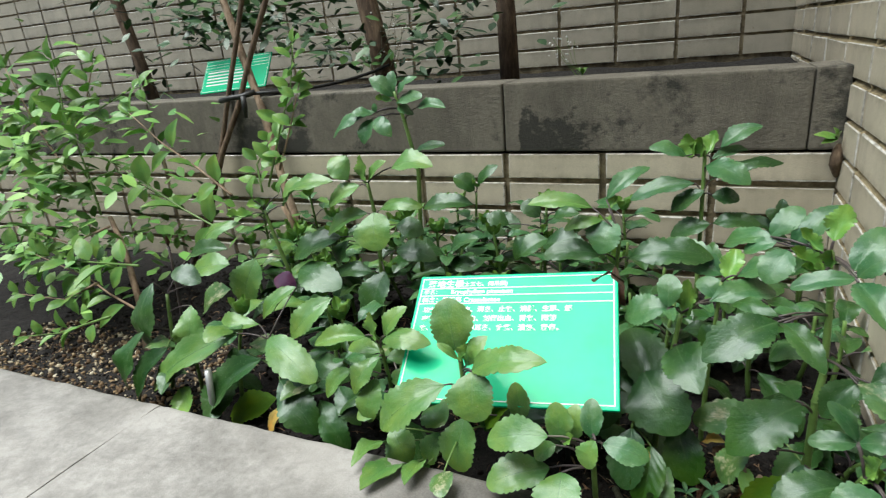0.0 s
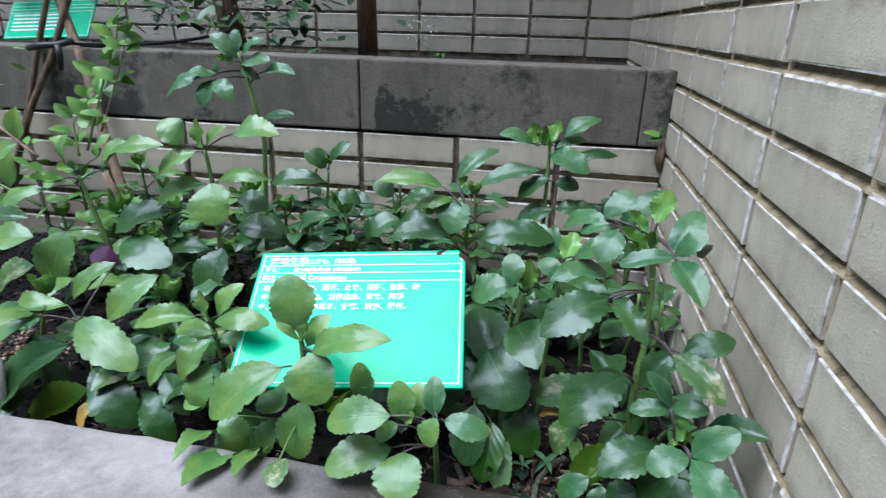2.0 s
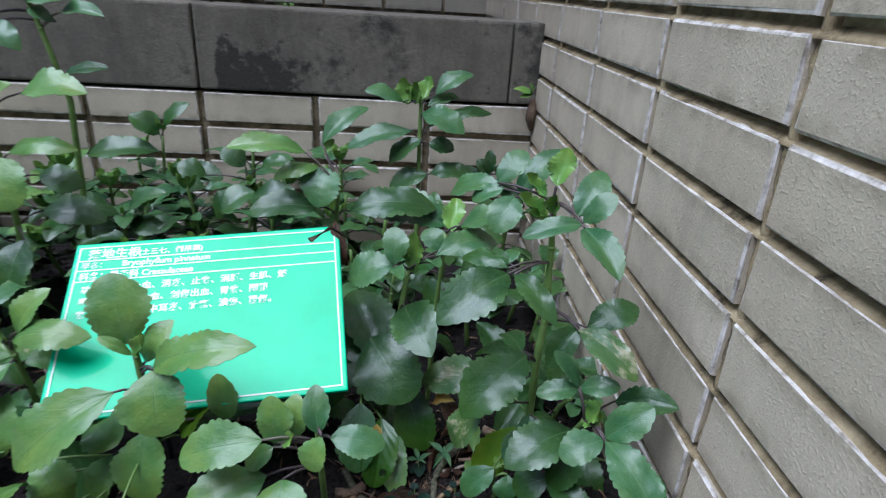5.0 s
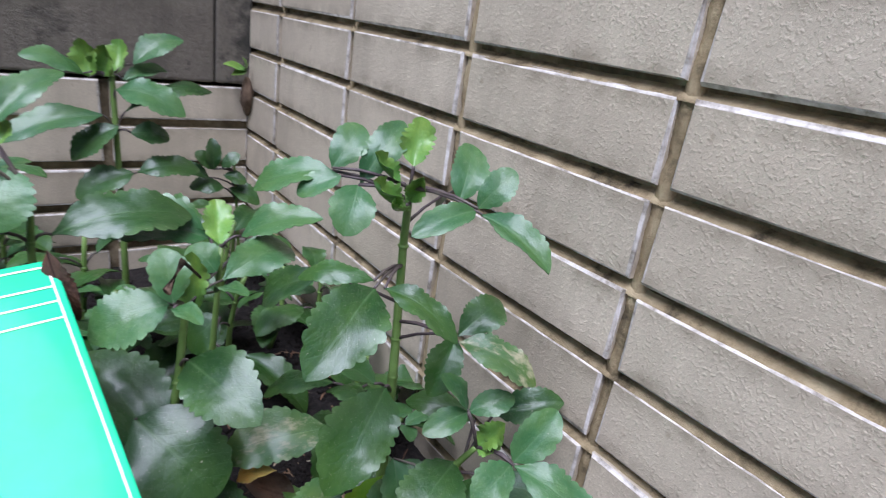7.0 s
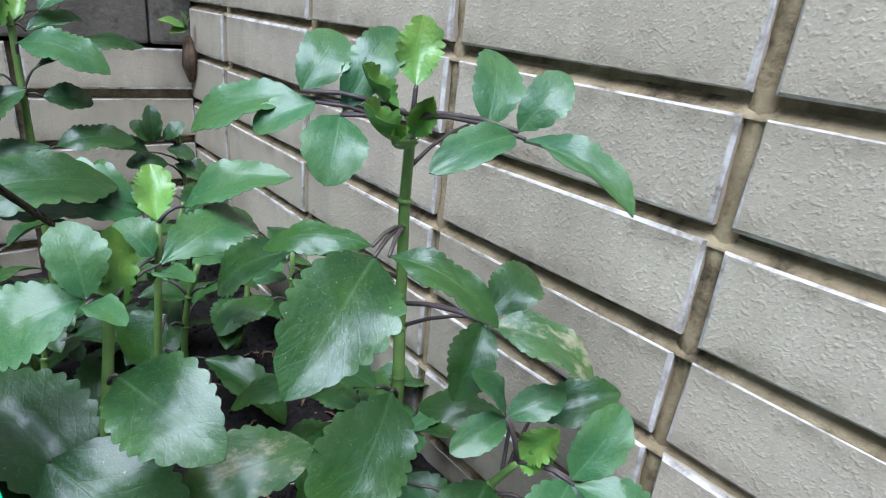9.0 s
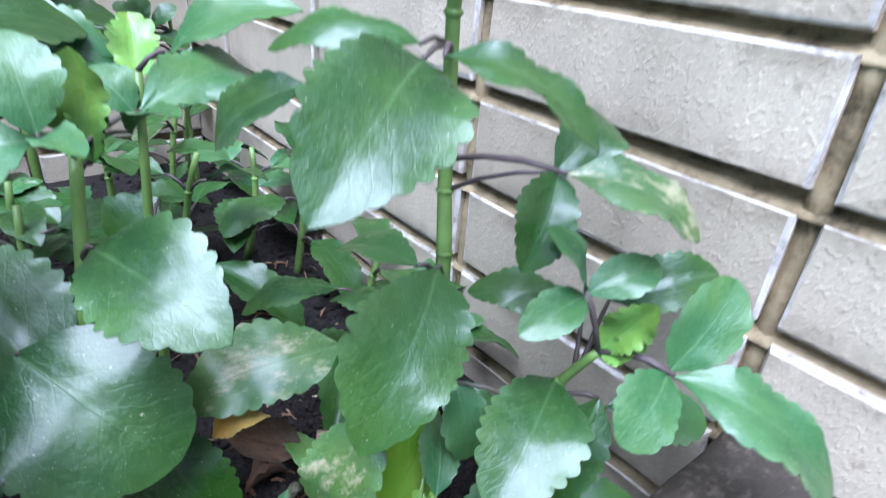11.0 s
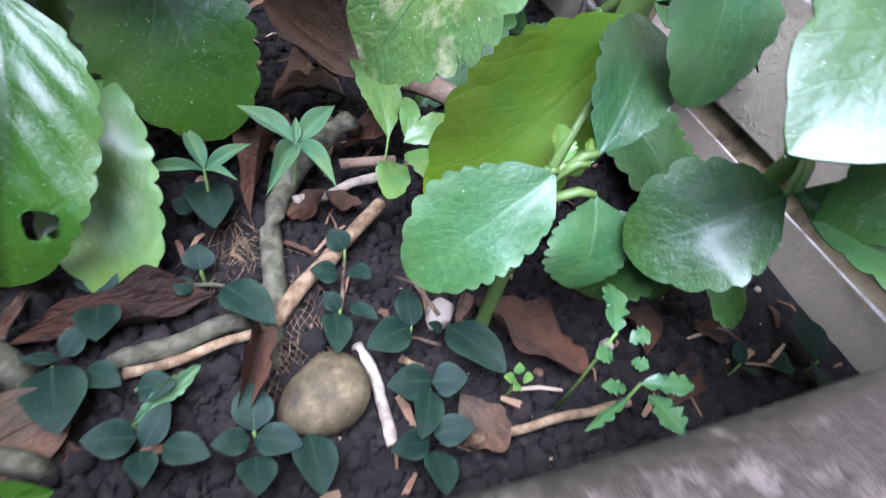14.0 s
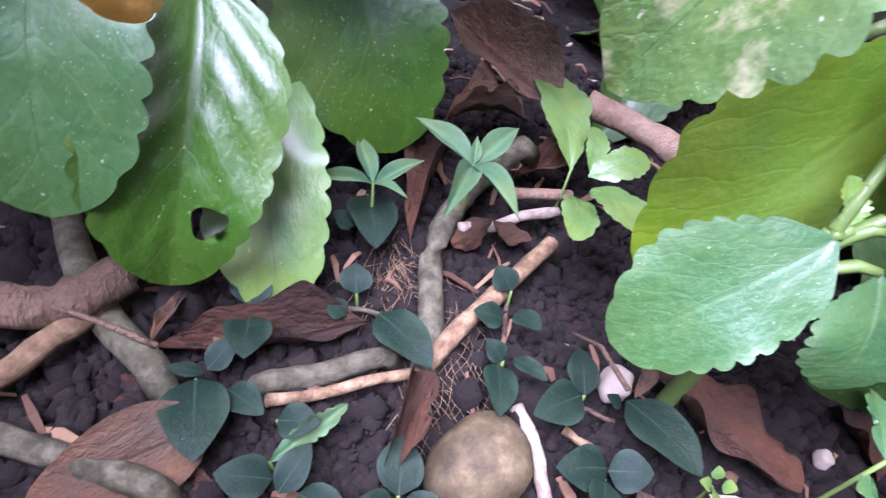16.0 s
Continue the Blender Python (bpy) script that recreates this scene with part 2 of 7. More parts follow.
n_ = Nodes("soil_clump")
CLUMP = n_.done(n_.mix(n_.noise(260, 4, 0.6, n_.place()), n_.ramp(n_.add("ShaderNodeNewGeometry").outputs["Random Per Island"], [(0.0, (0.0045, 0.0031, 0.0023)), (0.6, (0.0125, 0.0088, 0.0067)), (1.0, (0.029, 0.021, 0.0165))]), (0.012, 0.0085, 0.0064)), 0.95, n_.bump(n_.noise(420, 5, 0.7, n_.place()), 1.0, 0.002))
n_ = Nodes("mixed_grit")
GRAVEL = n_.done(n_.ramp(n_.add("ShaderNodeNewGeometry").outputs["Random Per Island"], [(0.0, (0.03, 0.02, 0.012)), (0.3, (0.12, 0.07, 0.035)), (0.55, (0.25, 0.17, 0.09)), (0.8, (0.36, 0.28, 0.17)), (1.0, (0.6, 0.53, 0.4))]), 0.9)
BARK = grain_material("grey_brown_bark", (0.06, 0.037, 0.024), (0.145, 0.095, 0.06), (0.26, 0.18, 0.115), 60, 0.85, 0.9, stretch=(1, 1, 0.25))
BARK_PALE = grain_material("tan_bark", (0.2, 0.13, 0.08), (0.33, 0.23, 0.15), (0.45, 0.34, 0.24), 70, 0.8, 0.7, stretch=(1, 1, 0.2))
BARK_GREEN = grain_material("green_grey_stem", (0.045, 0.043, 0.024), (0.1, 0.1, 0.057), (0.175, 0.17, 0.112), 230, 0.7, 0.5)
STRAW = grain_material("dry_straw", (0.115, 0.068, 0.033), (0.24, 0.16, 0.083), (0.38, 0.28, 0.165), 240, 0.8, 0.4)
BONE = grain_material("bleached_twig", (0.3, 0.24, 0.17), (0.5, 0.43, 0.34), (0.62, 0.56, 0.47), 260, 0.8, 0.5)
STEM = grain_material("green_stem", (0.1, 0.17, 0.04), (0.15, 0.26, 0.06), (0.2, 0.33, 0.09), 20, 0.45, 0.2)
PETIOLE = grain_material("purple_brown_petiole", (0.05, 0.035, 0.04), (0.08, 0.06, 0.06), (0.12, 0.11, 0.08), 20, 0.5, 0.2)
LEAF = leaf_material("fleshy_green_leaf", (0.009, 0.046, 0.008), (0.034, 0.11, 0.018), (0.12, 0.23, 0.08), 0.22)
LEAF_LUSH = leaf_material("lush_hanging_leaf", (0.014, 0.075, 0.007), (0.042, 0.135, 0.01), (0.1, 0.19, 0.04), 0.22, 0.5)
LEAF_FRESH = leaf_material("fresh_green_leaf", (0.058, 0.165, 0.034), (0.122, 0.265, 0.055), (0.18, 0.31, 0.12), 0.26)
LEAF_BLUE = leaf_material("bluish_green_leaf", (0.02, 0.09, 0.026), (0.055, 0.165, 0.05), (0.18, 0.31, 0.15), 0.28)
LEAF_YOUNG = leaf_material("young_bright_leaf", (0.085, 0.23, 0.04), (0.16, 0.34, 0.06), (0.26, 0.42, 0.13), 0.3, 0.15)
LEAF_LIME = leaf_material("yellow_green_leaf", (0.07, 0.185, 0.004), (0.125, 0.25, 0.006), (0.14, 0.26, 0.02), 0.4, 0.2, 0.25)
LEAF_YELLOW = leaf_material("yellowed_leaf", (0.58, 0.42, 0.08), (0.68, 0.52, 0.15), (0.6, 0.47, 0.2), 0.5, 0.3, 0.5, (0.5, 0.33, 0.12))
# pale tan scars, their colour lightened further to stand for sky sheen
LEAF_SCARRED = leaf_material("scarred_green_leaf", (0.04, 0.11, 0.03), (0.085, 0.19, 0.05), (0.16, 0.28, 0.11), 0.22, 0.7, 0.6, (0.46, 0.43, 0.27))
LEAF_DARK = leaf_material("dark_ground_leaf", (0.0035, 0.016, 0.0095), (0.0095, 0.031, 0.018), (0.042, 0.08, 0.05), 0.4, 0.25, 1.2)
LEAF_SEEDLING = leaf_material("grey_green_seedling_leaf", (0.045, 0.125, 0.058), (0.085, 0.19, 0.09), (0.15, 0.26, 0.14), 0.4, 0.1)
LEAF_SHRUB = leaf_material("shrub_leaf", (0.095, 0.26, 0.05), (0.21, 0.43, 0.09), (0.28, 0.44, 0.16), 0.36, 0.15, thin=0.38)
LEAF_TAN = leaf_material("dry_tan_leaf", (0.1, 0.071, 0.049), (0.19, 0.142, 0.1), (0.07, 0.055, 0.035), 0.6, 0.15, 1.2, (0.1, 0.06, 0.04))
LEAF_RUST = leaf_material("dry_rust_leaf", (0.075, 0.042, 0.027), (0.125, 0.078, 0.05), (0.07, 0.035, 0.022), 0.6, 0.1, 1.2, (0.08, 0.04, 0.025))
LEAF_BROWN = leaf_material("dead_brown_leaf", (0.045, 0.027, 0.019), (0.125, 0.078, 0.054), (0.035, 0.02, 0.014), 0.7, 0.15, 4.0, (0.05, 0.03, 0.022))
RIB = grain_material("pale_green_rib", (0.032, 0.095, 0.025), (0.05, 0.125, 0.035), (0.075, 0.16, 0.05), 90, 0.5, 0.2)
LEAF_PURPLE = leaf_material("purple_leaf", (0.05, 0.015, 0.05), (0.07, 0.02, 0.07), (0.15, 0.06, 0.12), 0.4, 0.0)
n_ = Nodes("green_plastic")
GREEN = n_.done(n_.ramp(n_.noise(14, 5, 0.6), [(0.35, (0.008, 0.5, 0.225)), (0.7, (0.014, 0.58, 0.285))]), n_.maths("MULTIPLY_ADD", n_.noise(22, 4), 0.2, 0.42), None, Coat_Weight=0.22, Coat_Roughness=0.1, Specular_IOR_Level=0.25)
n_ = Nodes("white_print")
WHITE = n_.done(n_.ramp(n_.noise(90, 3), [(0.3, (0.7, 0.74, 0.7)), (0.6, (0.85, 0.88, 0.85))]), 0.4)
n_ = Nodes("black_plastic")
BLACK = n_.done(n_.ramp(n_.noise(60, 3), [(0.3, (0.01, 0.01, 0.01)), (0.7, (0.03, 0.03, 0.03))]), 0.5)
n_ = Nodes("pebble")
PEBBLE = n_.done(n_.ramp(n_.noise(130, 7, 0.72, n_.place()), [(0.34, (0.04, 0.031, 0.014)), (0.52, (0.1, 0.078, 0.036)), (0.68, (0.19, 0.15, 0.075))]), 0.7, n_.bump(n_.noise(150, 4), 0.3, 0.002))
n_ = Nodes("white_stone")
CHALK = n_.done(n_.ramp(n_.noise(60, 6, 0.6), [(0.35, (0.22, 0.18, 0.13)), (0.6, (0.5, 0.45, 0.38))]), 0.8)
n_ = Nodes("white_petal")
PETAL = n_.done(n_.ramp(n_.noise(60, 3), [(0.3, (0.7, 0.7, 0.66)), (0.7, (0.85, 0.85, 0.82))]), 0.6)
n_ = Nodes("grey_metal")
METAL = n_.done(n_.ramp(n_.noise(40, 4), [(0.3, (0.35, 0.35, 0.34)), (0.7, (0.55, 0.55, 0.54))]), 0.4, None, Metallic=0.7)


# ---- building helpers ----
def smooth(me, on=True):
    for f in me.polygons:
        f.use_smooth = on
    return me


def mesh_of(name, bm, material, soft=False):
    me = bpy.data.meshes.new(name)
    bm.to_mesh(me)
    bm.free()
    me.materials.append(material)
    return smooth(me, soft)


def part(name, data, material=None, parent=None, label="", soft=False, at=None):
    """One mesh object under a thing; data is a bmesh or a finished mesh; at: its pose in the world."""
    me = mesh_of(name, data, material, soft) if isinstance(data, bmesh.types.BMesh) else data
    ob = new(name, me)
    if parent:
        ob.parent = parent
    ob.matrix_basis = (WHERE.get(parent, Matrix()).inverted() if parent else Matrix()) @ (at or Matrix())
    WHERE[ob] = at or Matrix()
    return tagged(ob, label)


WHERE = {}


def thing(name, x, y, z, label, category, group="", kind=""):
    ob = new(name)
    ob.empty_display_size = 0.05
    ob.matrix_basis = Matrix.Translation((x, y, z))
    WHERE[ob] = ob.matrix_basis.copy()
    return tagged(ob, label, category, group, kind)


def box(bm, x0, y0, z0, x1, y1, z1, bevel=0.0):
    m = Matrix.LocRotScale(((x0 + x1) / 2, (y0 + y1) / 2, (z0 + z1) / 2), None, (x1 - x0, y1 - y0, z1 - z0))
    made = bmesh.ops.create_cube(bm, size=1, matrix=m)
    if bevel:
        edges = {e for v in made["verts"] for e in v.link_edges}
        bmesh.ops.bevel(bm, geom=list(edges), offset=bevel, segments=2, profile=0.6, affect="EDGES")
    return bm


def tube(bm, pts, radii, seg=8, caps=True):
    pts = [Vector(p) for p in pts]
    rings = []
    side = Vector((1, 0, 0))
    for i, p in enumerate(pts):
        d = (pts[min(i + 1, len(pts) - 1)] - pts[max(i - 1, 0)]).normalized()
        a = d.cross(Vector((0, 1, 0)) if abs(d.y) < 0.9 else side).normalized()
        b = d.cross(a)
        r = radii[i] if isinstance(radii, (list, tuple)) else radii
        rings.append([bm.verts.new(p + r * (math.cos(2 * math.pi * k / seg) * a + math.sin(2 * math.pi * k / seg) * b)) for k in range(seg)])
    for u, v in zip(rings, rings[1:]):
        for k in range(seg):
            bm.faces.new((u[k], u[(k + 1) % seg], v[(k + 1) % seg], v[k]))
    if caps:
        bm.faces.new(rings[0][::-1])
        bm.faces.new(rings[-1])
    return bm


def curve_points(a, b, sag=(0, 0, 0), n=8, wob=0.0, rnd=random):
    a, b, s = Vector(a), Vector(b), Vector(sag)
    out = []
    for i in range(n):
        u = i / (n - 1)
        p = a.lerp(b, u) + s * (4 * u * (1 - u))
        if wob and 0 < i < n - 1:
            p += Vector((rnd.uniform(-wob, wob), rnd.uniform(-wob, wob), rnd.uniform(-wob, wob)))
        out.append(p)
    return out


LEAF_MESHES = {}


def leaf_mesh(shape, material):
    """Blade of length 1 along y and width 1, with a scalloped edge, a fold at the rib and a bulge."""
    key = (shape, material.name)
    if key in LEAF_MESHES:
        return LEAF_MESHES[key]
    teeth, depth, peak, power, bulge, fold, wave, seed, base = LEAF_SHAPES[shape]
    rnd = random.Random(seed)
    torn = shape.startswith("dead")
    rows = teeth * 6 if teeth else 14
    cols = (-1, -0.78, -0.52, -0.26, 0, 0.26, 0.52, 0.78, 1) if teeth else (-1, -0.7, -0.35, 0, 0.35, 0.7, 1)
    if shape == "holed":
        cols = [i / 12 - 1 for i in range(25)]
    under = cols if shape == "holed" or torn else (-1, -0.52, 0, 0.52, 1)
    p = math.log(0.5) / math.log(peak)
    ph = [rnd.uniform(0, 6.28) for _ in range(6)]
    tooth = [rnd.uniform(0.55, 1.2) for _ in range(40)]
    verts, faces = [], []
    thick = 0.012
    starts = []
    for layer, line in enumerate((cols, under)):
        starts.append(len(verts))
        for i in range(rows + 1):
            u = i / rows
            half = max(0.5 * math.sin(math.pi * u ** p) ** power, 0.035 * (1 - u) + 0.004)
            if u < 0.12:
                half = max(half * (base + (1 - base) * u / 0.12), 0.03)
            for c in line:
                v_ = i / rows
                if shape == "holed":
                    du, dc = (v_ - 0.76) / 0.055, (c + 0.42) / 0.24
                    rho = math.hypot(du, dc)
                    if 0.66 < rho < 1.34:
                        k = (1 + 0.14 * math.sin(3 * math.atan2(dc, du) + 1)) / rho
                        v_, c = 0.76 + 0.055 * du * k, -0.42 + 0.24 * dc * k
                u = v_
                h = half
                if teeth and abs(c) == 1 and (u > 0.14 or torn):
                    k = teeth * u + (0.37 if c > 0 else 0) + 0.3 * math.sin(ph[0] + 7 * u + c)
                    f = k % 1.0
                    g = math.sin(math.pi / 2 * f / 0.62) ** 0.7 if f < 0.62 else 1 - ((f - 0.62) / 0.38) ** 2.2
                    h = half * (1 - depth * tooth[int(k) + (15 if c > 0 else 0)] * (1 - g))
                    if torn:
                        h = half * (1 - 0.5 * max(0, noise.noise(Vector((5.5 * u, seed + 3.7 * c, 0))) + 0.12))
                lop = 1 + 0.07 * math.sin(ph[1] + 5 * u) * (1 if c > 0 else -1)
                x = c * h * lop + 0.03 * math.sin(ph[2] + 3 * u) * math.sin(math.pi * u)
                z = bulge * 4 * u * (1 - u) + fold * abs(c) * h * 2 - 0.12 * fold
                z += wave * c * c * math.sin(ph[3] + 11 * u + (2 if c > 0 else 0)) * math.sin(math.pi * min(1, u * 1.1))
                z += wave * 0.5 * c * math.sin(ph[4] + 5 * u) * math.sin(math.pi * u)
                if teeth:
                    side = abs(c) * (1 - abs(c)) * 4
                    z += (0.03 if torn else 0.007) * side * math.sin(math.pi * teeth * (u - 0.4 * abs(c)) + (1.3 if c > 0 else 0)) * math.sin(math.pi * u)
                    z -= 0.01 * max(0, 1 - abs(c) / 0.2) * (1 - u)
                if torn:
                    z += 0.05 * noise.noise(Vector((3.2 * x + seed, 4 * u, seed)))
                verts.append((x, u, z - layer * (thick * (1 - 0.6 * abs(c)) + (0.006 * side if teeth else 0))))
    n, w, top = len(cols), len(under), starts[1]
    for i in range(rows):
        for j in range(n - 1):
            if shape == "holed" and min(math.hypot(((i + p_) / rows - 0.76) / 0.055, (cols[j + q_] + 0.42) / 0.24) for p_ in (0, 1) for q_ in (0, 1)) < 0.66:
                continue
            a = i * n + j
            faces.append((a, a + 1, a + n + 1, a + n))
        for j in range(w - 1):
            if shape == "holed" and min(math.hypot(((i + p_) / rows - 0.76) / 0.055, (cols[j + q_] + 0.42) / 0.24) for p_ in (0, 1) for q_ in (0, 1)) < 0.66:
                continue
            a = top + i * w + j
            faces.append((a, a + w, a + w + 1, a + 1))
        a, d = i * n, top + i * w
        faces.append((a, a + n, d + w, d))
        a, d = i * n + n - 1, top + i * w + w - 1
        faces.append((a, d, d + w, a + n))
    me = bpy.data.meshes.new("leaf")
    me.from_pydata(verts, [], faces)
    me.materials.append(material)
    smooth(me)
    layer_rims = [{i * n for i in range(rows + 1)}, {i * n + n - 1 for i in range(rows + 1)}, {top + i * w for i in range(rows + 1)}, {top + i * w + w - 1 for i in range(rows + 1)}]
    for e in me.edges:
        a, d = e.vertices
        e.use_edge_sharp = any(a in q and d in q for q in layer_rims)
    LEAF_MESHES[key] = me
    return me


# teeth, tooth depth, widest place, fullness, bulge, fold, wave, seed, base width
LEAF_SHAPES = {
    "big": (10, 0.16, 0.5, 0.70, 0.14, 0.05, 0.03, 3, 0.6),
    "big2": (11, 0.16, 0.52, 0.72, 0.17, 0.03, 0.045, 5, 0.55),
    "big3": (10, 0.17, 0.48, 0.66, 0.11, 0.10, 0.03, 8, 0.6),
    "big4": (11, 0.15, 0.54, 0.66, 0.19, -0.04, 0.035, 13, 0.6),
    "holed": (11, 0.1, 0.5, 0.5, 0.13, 0.1, 0.035, 13, 0.6),
    "flat": (9, 0.14, 0.52, 0.54, 0.10, 0.03, 0.03, 17, 0.65),
    "disc": (6, 0.14, 0.52, 0.54, 0.10, 0.05, 0.025, 19, 0.6),
    "disc2": (7, 0.15, 0.56, 0.52, 0.12, 0.02, 0.03, 23, 0.6),
    "cup": (7, 0.30, 0.5, 0.62, -0.14, 0.30, 0.10, 29, 0.6),
    "frill": (8, 0.30, 0.52, 0.60, -0.06, 0.16, 0.07, 61, 0.6),
    "lobed": (3, 1.3, 0.55, 0.55, 0.05, 0.08, 0.03, 63, 0.4),
    "oval": (0, 0, 0.45, 0.8, 0.05, 0.12, 0.01, 31, 0.5),
    "oval2": (0, 0, 0.42, 0.75, 0.08, 0.04, 0.02, 37, 0.5),
    "lance": (0, 0, 0.42, 1.1, 0.05, 0.15, 0.01, 41, 0.4),
    "curl": (0, 0, 0.5, 0.8, 0.2, 0.5, 0.06, 43, 0.5),
    "curl2": (0, 0, 0.5, 0.75, -0.08, 0.35, 0.08, 47, 0.5),
    "dead": (9, 0.1, 0.5, 0.75, 0.10, 0.30, 0.07, 51, 0.5),
    "dead2": (10, 0.1, 0.45, 0.7, -0.06, 0.22, 0.10, 52, 0.5),
    "dead3": (9, 0.1, 0.55, 0.8, 0.16, 0.55, 0.06, 53, 0.5),
    "dead4": (10, 0.1, 0.5, 0.65, 0.05, -0.25, 0.09, 54, 0.6),
}


def leaf_pose(b, t, width, roll=0.0, up=(0, 0, 1)):
    b, t = Vector(b), Vector(t)
    y = t - b
    length = y.length
    y.normalize()
    z = Vector(up)
    z = z - y * z.dot(y)
    if z.length < 0.05:
        z = Vector((0, -1, 0.3)) - y * Vector((0, -1, 0.3)).dot(y)
    z.normalize()
    x = y.cross(z)
    m = Matrix((x * width, y * length, z * length)).transposed().to_4x4()
    m.translation = b
    return m @ Matrix.Rotation(radians(roll), 4, "Y") if not roll else Matrix.Translation(b) @ Matrix.Rotation(radians(roll), 4, y) @ Matrix.Translation(-b) @ m


def leaf(plant, b, t, width, shape="big", material=None, roll=0.0, up=(0, 0, 1), label="", name="leaf"):
    return part(name, leaf_mesh(shape, material or LEAF), None, plant, label, at=leaf_pose(b, t, width, roll, up))


RIBS = {}


def midrib(blade, shape, pose_at):
    """The pale rib that runs along a blade's middle, a part of the blade."""
    if shape not in RIBS:
        src = blade.data.vertices
        count = 25 if shape == "holed" else 9
        rows = LEAF_SHAPES[shape][0] * 6
        verts, faces = [], []
        for i in range(0, int(rows * 0.9), 3):
            c = src[i * count + count // 2].co
            w = 0.007 * (1 - i / rows) + 0.001
            verts += [(c.x - w, c.y, c.z - 0.001), (c.x, c.y, c.z + 0.003), (c.x + w, c.y, c.z - 0.001)]
        for k in range(0, len(verts) - 3, 3):
            faces += [(k, k + 1, k + 4, k + 3), (k + 1, k + 2, k + 5, k + 4)]
        me = bpy.data.meshes.new("midrib")
        me.from_pydata(verts, [], faces)
        me.materials.append(RIB)
        RIBS[shape] = smooth(me)
    part("midrib", RIBS[shape], None, blade, at=pose_at)


def petiole(plant, a, b, r=0.0016, material=None):
    bm = bmesh.new()
    tube(bm, curve_points(a, b, (0, 0, 0.004), 4), [r * 1.25, r, r, r * 0.8], 6)
    part("petiole", bm, material or PETIOLE, plant, soft=True)


def stem(plant, pts, r0, r1, material=None, name="stem", nodes=()):
    bm = bmesh.new()
    n = len(pts)
    radii = [r0 + (r1 - r0) * i / (n - 1) for i in range(n)]
    tube(bm, pts, radii, 9)
    for p in nodes:
        p = Vector(p)
        tube(bm, [p - Vector((0, 0, 0.0025)), p, p + Vector((0, 0, 0.0025))], [r1, (r0 + r1) * 0.62, r1], 9)
    part(name, bm, material or STEM, plant, soft=True)


BIGS = ("big", "big2", "big3", "big4")


def stem_at(pts, f):
    f = min(max(f, 0), 1) * (len(pts) - 1)
    i = min(int(f), len(pts) - 2)
    return Vector(pts[i]).lerp(Vector(pts[i + 1]), f - i)


def kalanchoe(x, y, z, top, seed, pairs=5, size=0.09, first=0.35, turn=0.0, bushy=True, label="", shade=False):
    """A succulent herb with crossed pairs of scalloped leaves and a bright tip."""
    rnd = random.Random(seed)
    plant = thing("kalanchoe_plant", x, y, z, label or "green succulent herb with scalloped fleshy leaves in soil", "plant", "succulent herbs in the bed")
    base, tip = Vector((x, y, z)), Vector(top)
    h = (tip - base).length
    pts = curve_points(base, tip, (rnd.uniform(-0.012, 0.012), rnd.uniform(-0.012, 0.012), 0), 9)
    fs = [first + (0.97 - first) * (i / max(1, pairs - 1)) ** 0.85 for i in range(pairs)]
    stem(plant, pts, 0.0045, 0.0028, nodes=[stem_at(pts, f) for f in fs[:-1]])
    for i, f in enumerate(fs):
        p = stem_at(pts, f)
        ang = radians(turn) + i * math.pi / 2 + rnd.uniform(-0.25, 0.25)
        young = i / max(1, pairs - 1)
        last = i == pairs - 1
        for s in (0, 1):
            a = ang + s * math.pi + rnd.uniform(-0.2, 0.2)
            out = Vector((math.cos(a), math.sin(a), 0))
            if last and shade:
                continue
            if last:
                ln = size * rnd.uniform(0.36, 0.46)
                b = p + out * 0.004
                t = b + out * ln * 0.55 + Vector((0, 0, ln * 0.85))
                leaf(plant, b, t, ln * 0.55, "cup", LEAF_YOUNG, up=-out + Vector((0, 0, 0.3)))
                continue
            ln = size * (1.12 - 0.45 * young) * rnd.uniform(0.85, 1.12)
            rise = 0.55 * young - 0.35 * (1 - young) + rnd.uniform(-0.15, 0.15)
            pet = rnd.uniform(0.018, 0.03)
            b = p + out * pet + Vector((0, 0, pet * (0.5 + young * 0.4)))
            petiole(plant, p, b)
            t = b + out * ln + Vector((0, 0, ln * rise - 0.012))
            # shade: dark blades painted in for shade; far left: lighter blades for sunlight
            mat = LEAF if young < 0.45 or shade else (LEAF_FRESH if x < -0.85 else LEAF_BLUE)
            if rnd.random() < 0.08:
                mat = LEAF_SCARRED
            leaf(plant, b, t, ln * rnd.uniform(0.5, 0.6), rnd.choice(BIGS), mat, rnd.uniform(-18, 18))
            if bushy and young > 0.3 and rnd.random() < 0.75:
                for q in (-1, 1):
                    o2 = Matrix.Rotation(q * rnd.uniform(0.9, 1.3), 3, "Z") @ out
                    l2 = ln * rnd.uniform(0.5, 0.66)
                    leaf(plant, b, b + o2 * l2 + Vector((0, 0, l2 * rise)), l2 * rnd.uniform(0.58, 0.7), rnd.choice(("disc", "disc2")), LEAF_BLUE, rnd.uniform(-15, 15))
    # side shoot pair at the tip
    p = stem_at(pts, 0.96)
    for s in () if shade else (0, 1):
        a = radians(turn) + (pairs - 1) * math.pi / 2 + math.pi / 2 + s * math.pi
        out = Vector((math.cos(a), math.sin(a), 0))
        leaf(plant, p, p + out * size * 0.22 + Vector((0, 0, size * 0.36)), size * 0.22, "cup", LEAF_YOUNG, up=-out + Vector((0, 0, 0.3)))
    return plant


